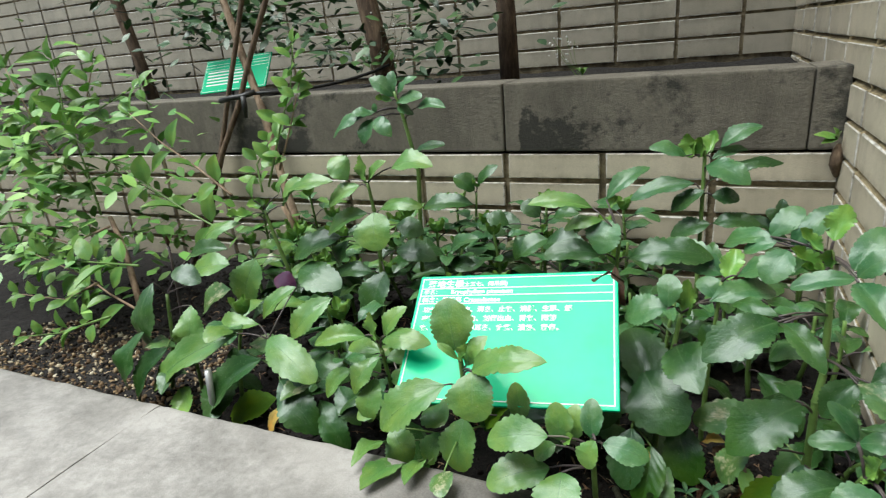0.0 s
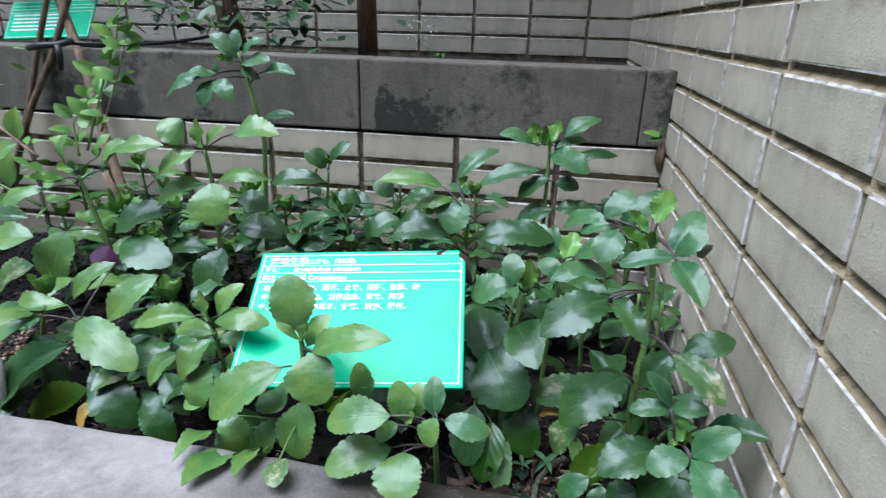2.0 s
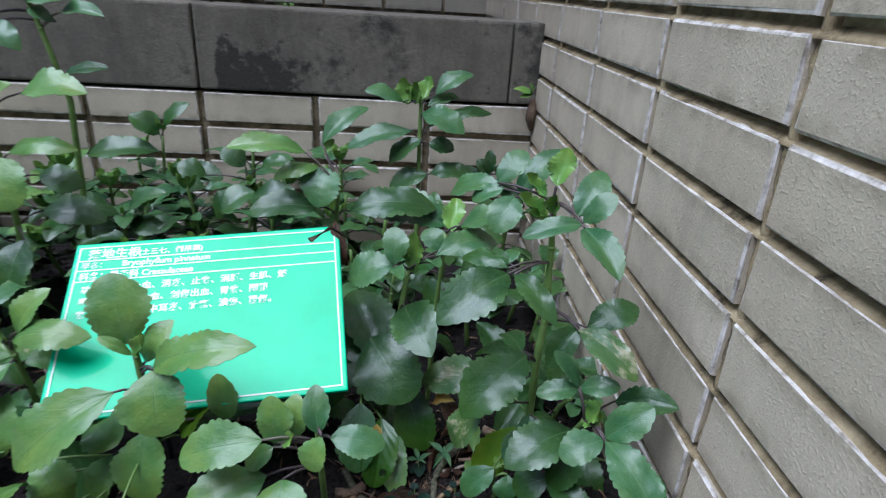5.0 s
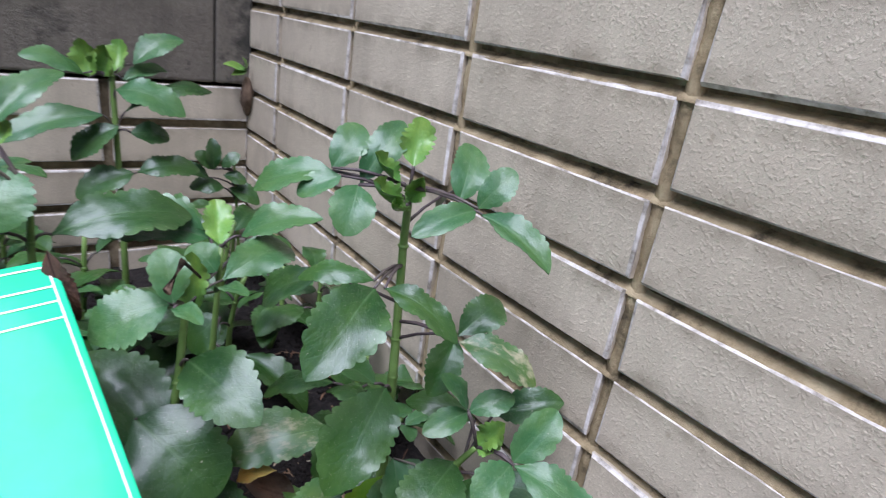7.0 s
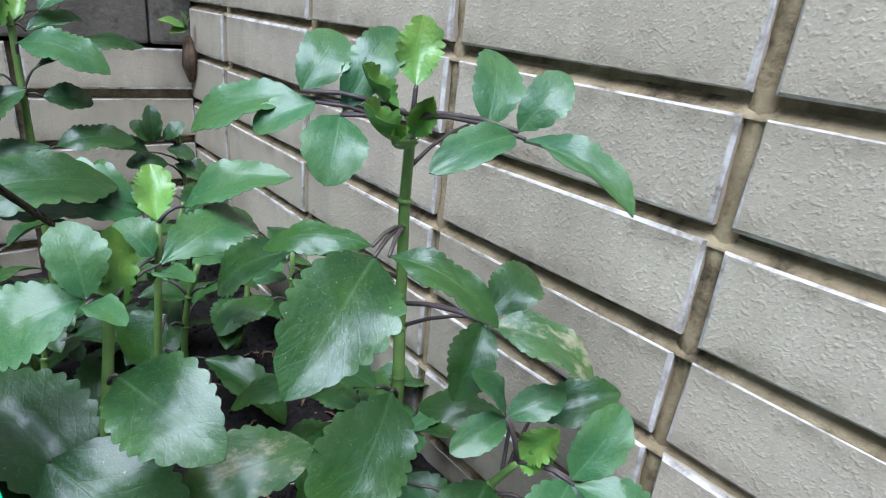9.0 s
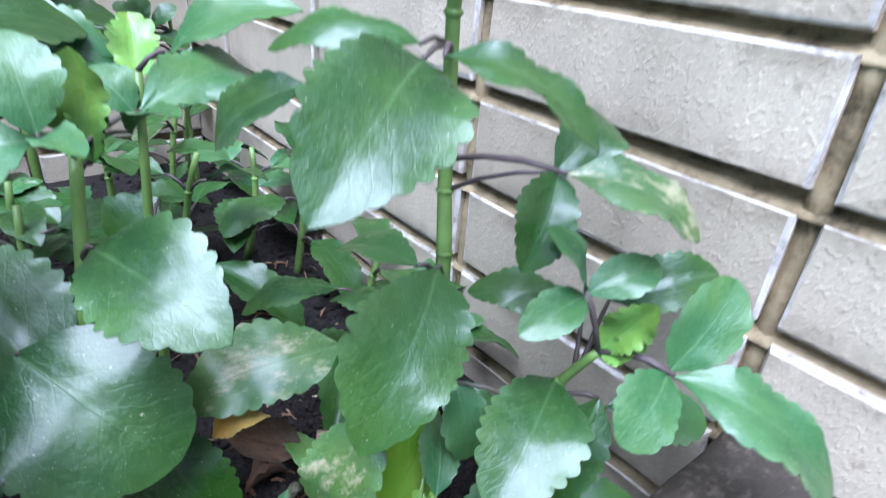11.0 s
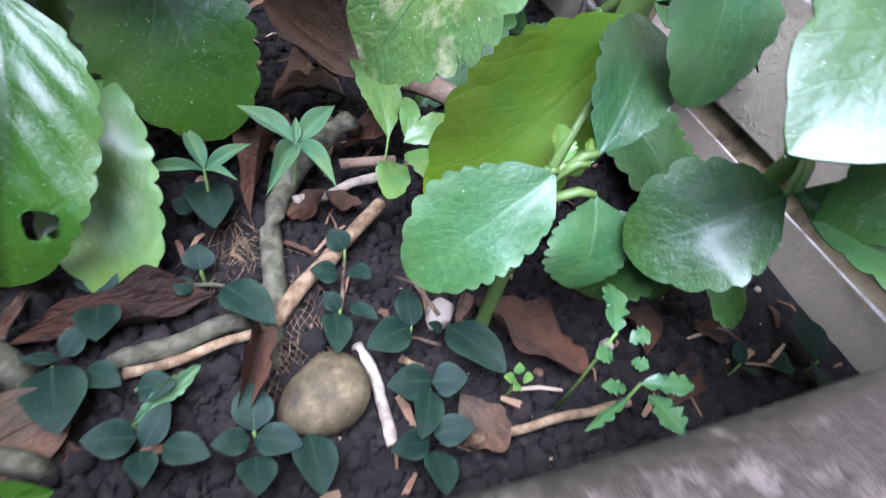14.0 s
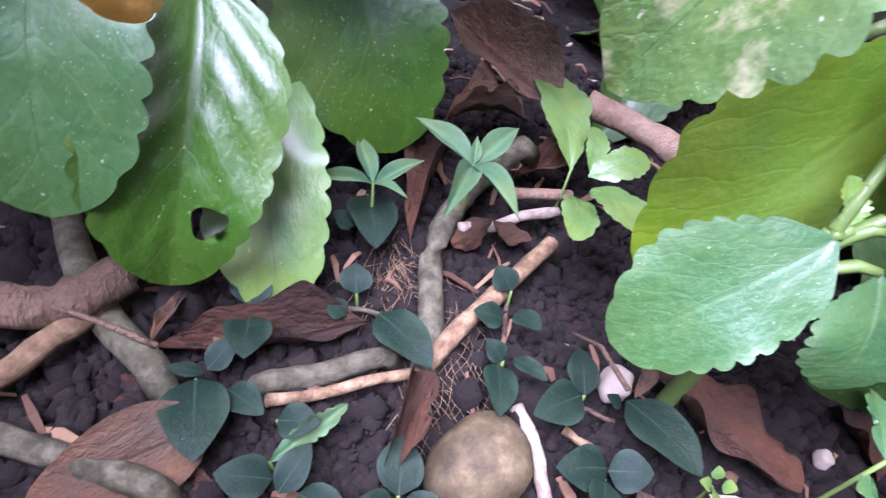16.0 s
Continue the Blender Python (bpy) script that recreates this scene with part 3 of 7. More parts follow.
def joined_boxes(name, boxes, material, parent, label=""):
    verts, faces = [], []
    for x0, y0, z0, x1, y1, z1 in boxes:
        k = len(verts)
        verts += [(x0, y0, z0), (x1, y0, z0), (x1, y1, z0), (x0, y1, z0), (x0, y0, z1), (x1, y0, z1), (x1, y1, z1), (x0, y1, z1)]
        faces += [tuple(k + i for i in f) for f in ((0, 3, 2, 1), (4, 5, 6, 7), (0, 1, 5, 4), (1, 2, 6, 5), (2, 3, 7, 6), (3, 0, 4, 7))]
    me = bpy.data.meshes.new(name)
    me.from_pydata(verts, [], faces)
    me.materials.append(material)
    ob = part(name, me, None, parent, label)
    ob["kind"] = "stuff"
    return ob


def structure(name, bm, material, label, category):
    ob = part(name, bm, material)
    return tagged(ob, label, category, kind="structure")


# ---- structure ----
SOIL_Z = 0.0


def soil_height(x, y):
    return SOIL_Z + 0.006 * noise.noise(Vector((x * 6, y * 6, 1))) + 0.004 * noise.noise(Vector((x * 25, y * 25, 4))) + 0.003 * noise.noise(Vector((x * 70, y * 70, 9))) - 0.02 * max(0, -x - 1.0)


def sheet(name, x0, x1, y0, y1, step, height, material, label, category):
    nx, ny = int((x1 - x0) / step), int((y1 - y0) / step)
    verts = [(x0 + (x1 - x0) * i / nx, y0 + (y1 - y0) * j / ny, height(x0 + (x1 - x0) * i / nx, y0 + (y1 - y0) * j / ny)) for j in range(ny + 1) for i in range(nx + 1)]
    faces = [(j * (nx + 1) + i, j * (nx + 1) + i + 1, (j + 1) * (nx + 1) + i + 1, (j + 1) * (nx + 1) + i) for j in range(ny) for i in range(nx)]
    me = bpy.data.meshes.new(name)
    me.from_pydata(verts, [], faces)
    me.materials.append(material)
    smooth(me)
    return tagged(part(name, me), label, category, kind="structure")


sheet("soil_bed", -5.0, 0.02, -0.02, 0.9, 0.011, soil_height, SOIL, "dark crumbly planting soil in the raised bed", "soil")
sheet("upper_soil", -5.0, 0.02, 0.96, 2.1, 0.03, lambda x, y: 0.465 + 0.01 * noise.noise(Vector((x * 8, y * 8, 2))), SOIL, "dark soil of the upper bed behind the coping", "soil")
sheet("ground", -300, 300, -300, 300, 60, lambda x, y: -0.32, PAVING, "grey paved ground in front of the planter", "ground")

# upper height is unseen, added to keep sky light off the corner
wall_right = structure("wall_right", box(bmesh.new(), 0.013, -1.6, -0.32, 0.24, 2.3, 5.0), MORTAR, "tall wall faced with beige rectangular tiles, stacked", "wall")
wall_back = structure("wall_back", box(bmesh.new(), -5.0, 2.058, -0.32, 0.008, 2.3, 3.0), MORTAR, "tall rear wall faced with sand-coloured tiles", "wall")
retaining_wall = structure("retaining_wall", box(bmesh.new(), -5.0, 0.895, -0.32, 0.006, 1.0, 0.338), MORTAR, "low tiled retaining wall under a concrete coping", "wall")

# unseen wall, added only to hold back low light from the front
structure("wall_front", box(bmesh.new(), -14.0, -5.3, -0.32, 6.0, -5.0, 2.8), PAVING, "unseen plain grey wall added across the path to block low light", "wall")
COPING_Z0, COPING_Z1, COPING_Y = 0.3445, 0.5125, 0.883
for x0, x1 in ((-0.0595, 0.004), (-0.72, -0.0625), (-1.95, -0.724), (-3.17, -1.954), (-4.9, -3.174)):
    bm = box(bmesh.new(), x0, COPING_Y, COPING_Z0, x1, 1.03, COPING_Z1, 0.005)
    part("coping_stone", bm, COPING, retaining_wall, "grey concrete coping block with black mould stains")

kerb = thing("planter_kerb", 0.0, 0.0, -0.32, "grey stone kerb of the planter with lichen spots", "kerb", kind="structure")
KERB_TURN = pose(-0.25, 0.003, 0, 0, 0, 0.25) @ pose(0.25, 0, 0)


def kerb_slab(x0, x1, seed):
    """A slab with a worn, rounded arris towards the bed and a slightly uneven top."""
    bm = bmesh.new()
    profile = [(-0.46, 0.05), (-0.46, 0.105), (-0.452, 0.1125), (-0.3, 0.114), (-0.15, 0.1145), (-0.05, 0.1142), (-0.012, 0.1135), (-0.005, 0.1126), (-0.0015, 0.1098), (0.0, 0.105), (0.001, 0.05)]
    count = max(2, int((x1 - x0) / 0.02))
    rows = []
    for i in range(count + 1):
        x = x0 + (x1 - x0) * i / count
        ring = []
        for y, z in profile:
            k = 0.0016 * noise.noise(Vector((x * 22, y * 22, seed))) + 0.0007 * noise.noise(Vector((x * 90, y * 90, seed)))
            ring.append(bm.verts.new((x, y + (k if y > -0.02 else 0), z + (k if z > 0.08 else 0))))
        rows.append(ring)
    n = len(profile)
    for u, v in zip(rows, rows[1:]):
        for j in range(n):
            bm.faces.new((u[j], u[(j + 1) % n], v[(j + 1) % n], v[j]))
    for cap in (bm.faces.new(rows[0]), bm.faces.new(rows[-1][::-1])):
        for e in cap.edges:
            e.smooth = False
    bmesh.ops.recalc_face_normals(bm, faces=bm.faces)
    return bm


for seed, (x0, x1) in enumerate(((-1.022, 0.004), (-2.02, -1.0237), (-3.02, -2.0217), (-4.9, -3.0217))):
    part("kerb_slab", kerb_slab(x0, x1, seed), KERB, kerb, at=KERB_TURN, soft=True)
part("kerb_base", box(bmesh.new(), -5.0, -0.43, -0.32, 0.004, -0.03, 0.05), PAVING, kerb, at=KERB_TURN)


# ---- things ----
def sign_board(corner, along, down, width, height, label, scale=1.0):
    """A green plastic plate with a white frame; along and down are its own axes."""
    o = Vector(corner)
    ax = Vector(along).normalized()
    dn = Vector(down)
    dn = (dn - ax * dn.dot(ax)).normalized()
    m = Matrix((ax, -dn, ax.cross(-dn))).transposed().to_4x4()
    m.translation = o
    m = m @ Matrix.Scale(scale, 4)
    foot = o + ax * width * scale / 2 + dn * height * scale
    sign = thing("plant_sign", foot.x, foot.y, SOIL_Z, label, "sign")
    bm = box(bmesh.new(), 0, -height, -0.004, width, 0, 0, 0.0012)
    part("plate", bm, GREEN, sign, "glossy bright green plastic plate", at=m)
    lines = [(0.004, 0.0045, width - 0.008, 0), (0.004, height - 0.0055, width - 0.008, 0), (0.004, 0.019, width - 0.008, 0), (0.004, 0.0295, width - 0.008, 0), (0.004, 0.041, width - 0.008, 0)]
    for x, y, w, _ in lines:
        part("printed_line", box(bmesh.new(), x, -y - 0.0012, 0.0002, x + w, -y, 0.0005), WHITE, sign, at=m)
    for x in (0.004, width - 0.0052):
        part("printed_line", box(bmesh.new(), x, -height + 0.0055, 0.0003, x + 0.0012, -0.0045, 0.0006), WHITE, sign, at=m)
    return sign, m


def print_text(sign, m, text, x, y, size, bold=0.0):
    cu = bpy.data.curves.new("lettering", "FONT")
    cu.body, cu.size, cu.extrude, cu.offset = text, size, 0.0001, bold
    ob = new("lettering", cu)
    bpy.context.view_layer.update()
    me = bpy.data.meshes.new_from_object(ob.evaluated_get(bpy.context.evaluated_depsgraph_get()))
    bpy.data.objects.remove(ob)
    me.materials.clear()
    me.materials.append(WHITE)
    part("lettering", me, None, sign, "white printed characters", at=m @ Matrix.Translation((x, -y, 0.0005)))


sign, sm = sign_board((-0.6515, 0.224, 0.2735), (0.301, 0.035, 0.022), (0.024, -0.182, -0.113), 0.24, 0.1697, "green plastic plant name sign with white print among the leaves", 1.2375)
print_text(sign, sm, "落地生根", 0.012, 0.0172, 0.0115, 0.0002)
print_text(sign, sm, "(土三七、倒吊蓮)", 0.056, 0.0165, 0.0075, 0.0002)
print_text(sign, sm, "學名：", 0.008, 0.0275, 0.0075)
print_text(sign, sm, "Bryophyllum pinnatum", 0.043, 0.0275, 0.0085, 0.0002)
print_text(sign, sm, "科名：景天科 Crassulaceae", 0.008, 0.0395, 0.0085, 0.0002)
print_text(sign, sm, "功效：涼血止血、消炎、止痛、消腫、生肌、解", 0.012, 0.0535, 0.0085, 0.0002)
print_text(sign, sm, "毒等功效，治吐血、創傷出血、胃痛、關節", 0.012, 0.066, 0.0085, 0.0002)
print_text(sign, sm, "痛、咽喉腫痛、中耳炎、疔瘡、潰瘍、燙傷。", 0.012, 0.0785, 0.0085, 0.0002)
for sx in (0.06, 0.18):
    a = sm @ Vector((sx, -0.08, -0.006))
    bm = tube(bmesh.new(), [a, a + Vector((0, 0.012, -0.06)), a + Vector((0, 0.02, -0.13)), (a.x, a.y + 0.025, -0.02)], 0.004, 8)
    part("stake", bm, BLACK, sign)
# ---- succulent herbs ----
STEMS = {}
UP = Vector((-0.05, -0.55, 0.8))


def herb(label, pts, r):
    x, y, z = pts[0]
    plant = thing("kalanchoe_plant", x, y, z, label, "plant", "succulent herbs in the bed")
    fine = []
    for a, b in zip(pts, pts[1:]):
        fine += [Vector(a).lerp(Vector(b), i / 5) for i in range(5)]
    fine.append(Vector(pts[-1]))
    stem(plant, fine, r, r * 0.6, nodes=pts[1:-1])
    STEMS[plant] = fine
    return plant


def lf(plant, b, t, width, shape, material, roll=0.0, up=UP, stalk=True):
    b = Vector(b)
    low = b - Vector((0, 0, 0.012))
    near = min(STEMS[plant], key=lambda p: (p - low).length)
    gap = (near - b).length
    if stalk and 0.006 < gap < 0.12:
        petiole(plant, near, b, 0.0013 if gap > 0.03 else 0.0015, STEM if b.z < 0.13 else None)
    blade = leaf(plant, b, t, width, shape, material, roll, up=up)
    if LEAF_SHAPES[shape][0] and material in (LEAF, LEAF_BLUE, LEAF_FRESH, LEAF_SCARRED) and (Vector(t) - b).length > 0.035:
        midrib(blade, shape, WHERE[blade])


p = herb('tall green succulent herb with a bright tip beside the tiled wall', [(-0.1239, 0.1290, -0.0016), (-0.1250, 0.1258, 0.1193), (-0.1245, 0.1285, 0.2077), (-0.1190, 0.1390, 0.2389), (-0.1230, 0.1400, 0.3270), (-0.1310, 0.1290, 0.3800)], 0.0052)
lf(p, (-0.1798, 0.1642, 0.3853), (-0.2272, 0.2009, 0.3609), 0.0318, "big", LEAF_BLUE)
lf(p, (-0.1770, 0.1547, 0.3840), (-0.2076, 0.1635, 0.3677), 0.0219, "disc", LEAF_BLUE)
lf(p, (-0.1832, 0.1578, 0.3892), (-0.1531, 0.1721, 0.4185), 0.0289, "disc2", LEAF_BLUE)
lf(p, (-0.1637, 0.1480, 0.3790), (-0.1184, 0.1669, 0.4236), 0.0298, "big2", LEAF_BLUE)
lf(p, (-0.1659, 0.1476, 0.3782), (-0.1869, 0.1249, 0.3474), 0.0357, "disc", LEAF_BLUE)
lf(p, (-0.1189, 0.0826, 0.3839), (-0.0912, 0.1115, 0.4183), 0.0302, "flat", LEAF_BLUE)
lf(p, (-0.1201, 0.0600, 0.3860), (-0.0955, 0.0553, 0.4133), 0.0235, "disc2", LEAF_BLUE)
lf(p, (-0.1203, 0.0616, 0.3842), (-0.1722, 0.0608, 0.3700), 0.0215, "disc", LEAF_BLUE)
lf(p, (-0.1198, 0.0554, 0.3832), (-0.1025, 0.0003, 0.3603), 0.0298, "big3", LEAF_BLUE)
lf(p, (-0.1295, 0.1298, 0.3970), (-0.1205, 0.1407, 0.4329), 0.0276, "frill", LEAF_YOUNG, up=(-0.45, -0.75, 0.5))
lf(p, (-0.1364, 0.1334, 0.3834), (-0.1584, 0.1382, 0.4065), 0.0161, "cup", LEAF_YOUNG)
lf(p, (-0.1333, 0.1273, 0.3658), (-0.1663, 0.1224, 0.3900), 0.0190, "cup", LEAF_YOUNG)
lf(p, (-0.1313, 0.1261, 0.3689), (-0.1342, 0.1093, 0.3937), 0.0166, "cup", LEAF_YOUNG, up=(-0.45, -0.75, 0.5))
lf(p, (-0.1323, 0.1251, 0.3647), (-0.1570, 0.1107, 0.3755), 0.0118, "cup", LEAF_YOUNG)
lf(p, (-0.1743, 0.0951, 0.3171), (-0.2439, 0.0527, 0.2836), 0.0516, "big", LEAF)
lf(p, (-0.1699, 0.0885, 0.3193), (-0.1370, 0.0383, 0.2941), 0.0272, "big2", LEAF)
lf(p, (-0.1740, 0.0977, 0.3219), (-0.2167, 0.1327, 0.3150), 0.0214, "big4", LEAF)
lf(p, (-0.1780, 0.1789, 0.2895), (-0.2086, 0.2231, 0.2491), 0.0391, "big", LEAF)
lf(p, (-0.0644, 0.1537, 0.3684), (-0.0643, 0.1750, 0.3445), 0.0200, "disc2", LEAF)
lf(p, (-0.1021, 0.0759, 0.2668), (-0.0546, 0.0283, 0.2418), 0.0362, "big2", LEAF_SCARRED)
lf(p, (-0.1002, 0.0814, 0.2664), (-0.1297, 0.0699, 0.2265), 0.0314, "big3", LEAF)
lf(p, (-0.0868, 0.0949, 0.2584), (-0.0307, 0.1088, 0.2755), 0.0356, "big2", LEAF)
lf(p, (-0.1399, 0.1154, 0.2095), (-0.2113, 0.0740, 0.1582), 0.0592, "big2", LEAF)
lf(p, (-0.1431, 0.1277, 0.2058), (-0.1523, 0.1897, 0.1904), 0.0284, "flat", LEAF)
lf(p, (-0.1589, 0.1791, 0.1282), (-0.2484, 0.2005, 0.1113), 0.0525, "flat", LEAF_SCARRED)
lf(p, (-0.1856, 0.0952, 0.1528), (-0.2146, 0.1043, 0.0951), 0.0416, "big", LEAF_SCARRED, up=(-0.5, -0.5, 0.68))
lf(p, (-0.2075, 0.1769, 0.0973), (-0.2301, 0.2149, 0.0653), 0.0211, "big2", LEAF_YELLOW, stalk=False)
p = herb('green succulent herb with small leaflets close to the tiled wall', [(-0.0777, 0.0885, -0.0068), (-0.0868, 0.0756, 0.0786), (-0.0940, 0.0605, 0.1530), (-0.0910, 0.0450, 0.1815)], 0.004)
lf(p, (-0.0994, 0.0541, 0.2129), (-0.1405, 0.0566, 0.2039), 0.0226, "disc", LEAF_BLUE)
lf(p, (-0.0981, 0.0553, 0.2143), (-0.1272, 0.0615, 0.2514), 0.0186, "disc2", LEAF_BLUE)
lf(p, (-0.0978, 0.0539, 0.2133), (-0.0646, 0.0384, 0.2265), 0.0227, "disc", LEAF_BLUE)
lf(p, (-0.0542, 0.0663, 0.1887), (-0.0041, 0.0339, 0.2064), 0.0341, "big3", LEAF)
lf(p, (-0.0728, 0.0702, 0.1853), (-0.1168, 0.1152, 0.1883), 0.0293, "big4", LEAF)
lf(p, (-0.0808, 0.0123, 0.1878), (-0.0416, 0.0109, 0.2255), 0.0337, "disc", LEAF_BLUE)
lf(p, (-0.0824, 0.0123, 0.1865), (-0.1243, 0.0052, 0.1711), 0.0331, "disc2", LEAF_BLUE)
lf(p, (-0.0822, 0.0089, 0.1874), (-0.0458, -0.0607, 0.1496), 0.0445, "big2", LEAF_BLUE)
lf(p, (-0.0908, 0.0440, 0.1828), (-0.0870, 0.0242, 0.2187), 0.0230, "frill", LEAF_YOUNG, up=(-0.85, -0.25, 0.35))
lf(p, (-0.0908, 0.0440, 0.1828), (-0.0808, 0.0273, 0.2019), 0.0200, "frill", LEAF_YOUNG, up=(-0.8, -0.3, 0.5))
lf(p, (-0.0908, 0.0440, 0.1828), (-0.0892, 0.0275, 0.1900), 0.0150, "cup", LEAF_YOUNG, up=(-0.7, -0.2, 0.7))
lf(p, (-0.0951, 0.0623, 0.1541), (-0.1676, 0.0335, 0.1289), 0.0532, "big", LEAF, up=(-0.48, -0.42, 0.76))
lf(p, (-0.1311, 0.1020, 0.1407), (-0.1363, 0.0804, 0.1031), 0.0318, "disc", LEAF_BLUE)
lf(p, (-0.1179, 0.0516, 0.0992), (-0.0741, 0.0015, 0.0872), 0.0327, "flat", LEAF)
lf(p, (-0.0578, 0.0481, 0.1253), (-0.0067, 0.0114, 0.1160), 0.0364, "flat", LEAF_BLUE)
lf(p, (-0.0826, 0.0420, 0.1489), (-0.1183, 0.0424, 0.0962), 0.0377, "big3", LEAF)
lf(p, (-0.1157, 0.0545, 0.0952), (-0.1487, 0.0622, 0.0699), 0.0358, "disc", LEAF)
lf(p, (-0.1219, 0.0726, 0.0699), (-0.1470, 0.0727, 0.0404), 0.0311, "big4", LEAF)
lf(p, (-0.1052, 0.0619, 0.0523), (-0.0928, 0.0476, 0.0403), 0.0171, "disc", LEAF)
p = herb('small bright green succulent shoot with scalloped leaves at the kerb', [(-0.1597, 0.0868, -0.0078), (-0.1646, 0.0838, 0.0397), (-0.1695, 0.0800, 0.0846)], 0.003)
lf(p, (-0.1695, 0.0782, 0.0844), (-0.2026, 0.0771, 0.0490), 0.0314, "flat", LEAF_BLUE)
lf(p, (-0.1577, 0.0791, 0.0899), (-0.1341, 0.1111, 0.1117), 0.0270, "big", LEAF_BLUE)
lf(p, (-0.1645, 0.0801, 0.0845), (-0.1672, 0.0875, 0.0929), 0.0085, "frill", LEAF_YOUNG)
lf(p, (-0.1596, 0.0783, 0.0870), (-0.1591, 0.0824, 0.0922), 0.0056, "cup", LEAF_YOUNG)
lf(p, (-0.1530, 0.0771, 0.0766), (-0.1565, 0.0639, 0.0517), 0.0292, "big2", LEAF_BLUE)
lf(p, (-0.1293, 0.1156, 0.1086), (-0.1877, 0.0996, 0.0487), 0.0442, "flat", LEAF_LIME)
p = herb('green succulent herb with glossy scalloped leaves beside the sign', [(-0.2988, 0.2313, -0.0175), (-0.2937, 0.2270, 0.0871), (-0.2803, 0.2204, 0.1865), (-0.2705, 0.2310, 0.2512)], 0.005)
lf(p, (-0.2860, 0.2034, 0.2711), (-0.2881, 0.2272, 0.3084), 0.0320, "disc2", LEAF_BLUE)
lf(p, (-0.2873, 0.2111, 0.2678), (-0.3427, 0.2238, 0.2409), 0.0500, "big", LEAF_BLUE)
lf(p, (-0.2869, 0.1967, 0.2710), (-0.2774, 0.1555, 0.2760), 0.0161, "disc", LEAF_BLUE)
lf(p, (-0.2367, 0.2427, 0.2665), (-0.1564, 0.2869, 0.2697), 0.0436, "big2", LEAF_BLUE)
lf(p, (-0.2429, 0.2424, 0.2564), (-0.2355, 0.1820, 0.2793), 0.0167, "flat", LEAF_BLUE)
lf(p, (-0.2300, 0.2851, 0.2542), (-0.2486, 0.3058, 0.2750), 0.0330, "disc2", LEAF_BLUE)
lf(p, (-0.2642, 0.2325, 0.2459), (-0.2650, 0.2330, 0.3000), 0.0283, "frill", LEAF_YOUNG, up=(-0.45, -0.75, 0.5))
lf(p, (-0.2642, 0.2325, 0.2459), (-0.2579, 0.2366, 0.2823), 0.0187, "cup", LEAF_YOUNG, up=(-0.45, -0.75, 0.5))
lf(p, (-0.2742, 0.2113, 0.2125), (-0.2422, 0.1275, 0.1961), 0.0596, "big", LEAF, up=(-0.33, -0.48, 0.77))
lf(p, (-0.3145, 0.2190, 0.1610), (-0.2620, 0.1600, 0.1096), 0.0860, "flat", LEAF, up=(-0.25, -0.58, 0.75))
lf(p, (-0.3112, 0.2020, 0.1111), (-0.2987, 0.1774, 0.0876), 0.0340, "big", LEAF_BLUE, up=(-0.1, -0.6, 0.7))
lf(p, (-0.3008, 0.2033, 0.1389), (-0.3423, 0.2921, 0.1891), 0.0694, "big3", LEAF)
lf(p, (-0.3328, 0.2558, 0.1511), (-0.3655, 0.1697, 0.0873), 0.0596, "big4", LEAF)
lf(p, (-0.3610, 0.2560, 0.3030), (-0.3450, 0.2420, 0.2480), 0.0240, "big2", LEAF_BROWN, up=(-0.3, -0.9, 0.2), stalk=False)
p = herb('green succulent herb with blue-green leaves', [(-0.2345, 0.3004, -0.0195), (-0.2312, 0.3006, 0.1380), (-0.2225, 0.2962, 0.2744)], 0.0042)
lf(p, (-0.2038, 0.2968, 0.2842), (-0.1426, 0.2490, 0.3140), 0.0368, "big", LEAF_BLUE)
lf(p, (-0.2188, 0.3502, 0.2645), (-0.3334, 0.3862, 0.2755), 0.0643, "big3", LEAF_BLUE)
lf(p, (-0.2132, 0.3308, 0.2630), (-0.2044, 0.3769, 0.2963), 0.0330, "frill", LEAF_YOUNG)
lf(p, (-0.2186, 0.3524, 0.2702), (-0.2625, 0.4275, 0.2647), 0.0417, "big2", LEAF)
lf(p, (-0.1981, 0.3169, 0.2586), (-0.1425, 0.3201, 0.2586), 0.0329, "flat", LEAF)
lf(p, (-0.2132, 0.3297, 0.1804), (-0.2440, 0.3401, 0.1439), 0.0487, "disc2", LEAF)
p = herb('green succulent herb with arching scalloped leaves', [(-0.3656, 0.3290, -0.0203), (-0.3727, 0.3314, 0.1351), (-0.3687, 0.3353, 0.2790), (-0.3655, 0.3369, 0.3187)], 0.0042)
lf(p, (-0.4076, 0.3403, 0.3626), (-0.5022, 0.3163, 0.3710), 0.0346, "big", LEAF_FRESH)
lf(p, (-0.3772, 0.3470, 0.3414), (-0.3933, 0.3178, 0.2956), 0.0599, "big3", LEAF_BLUE)
lf(p, (-0.3928, 0.3453, 0.3415), (-0.4484, 0.3255, 0.3286), 0.0285, "big4", LEAF_FRESH)
lf(p, (-0.3887, 0.3524, 0.3724), (-0.3299, 0.3884, 0.4150), 0.0316, "big", LEAF_BLUE)
lf(p, (-0.3529, 0.3401, 0.2835), (-0.2332, 0.3573, 0.2858), 0.0593, "big2", LEAF)
lf(p, (-0.3916, 0.3360, 0.2895), (-0.4828, 0.3281, 0.2835), 0.0430, "flat", LEAF)
lf(p, (-0.5088, 0.4566, 0.2672), (-0.5532, 0.4348, 0.2403), 0.0447, "big3", LEAF)
lf(p, (-0.3855, 0.3488, 0.3600), (-0.3730, 0.3553, 0.3784), 0.0167, "cup", LEAF_YOUNG)
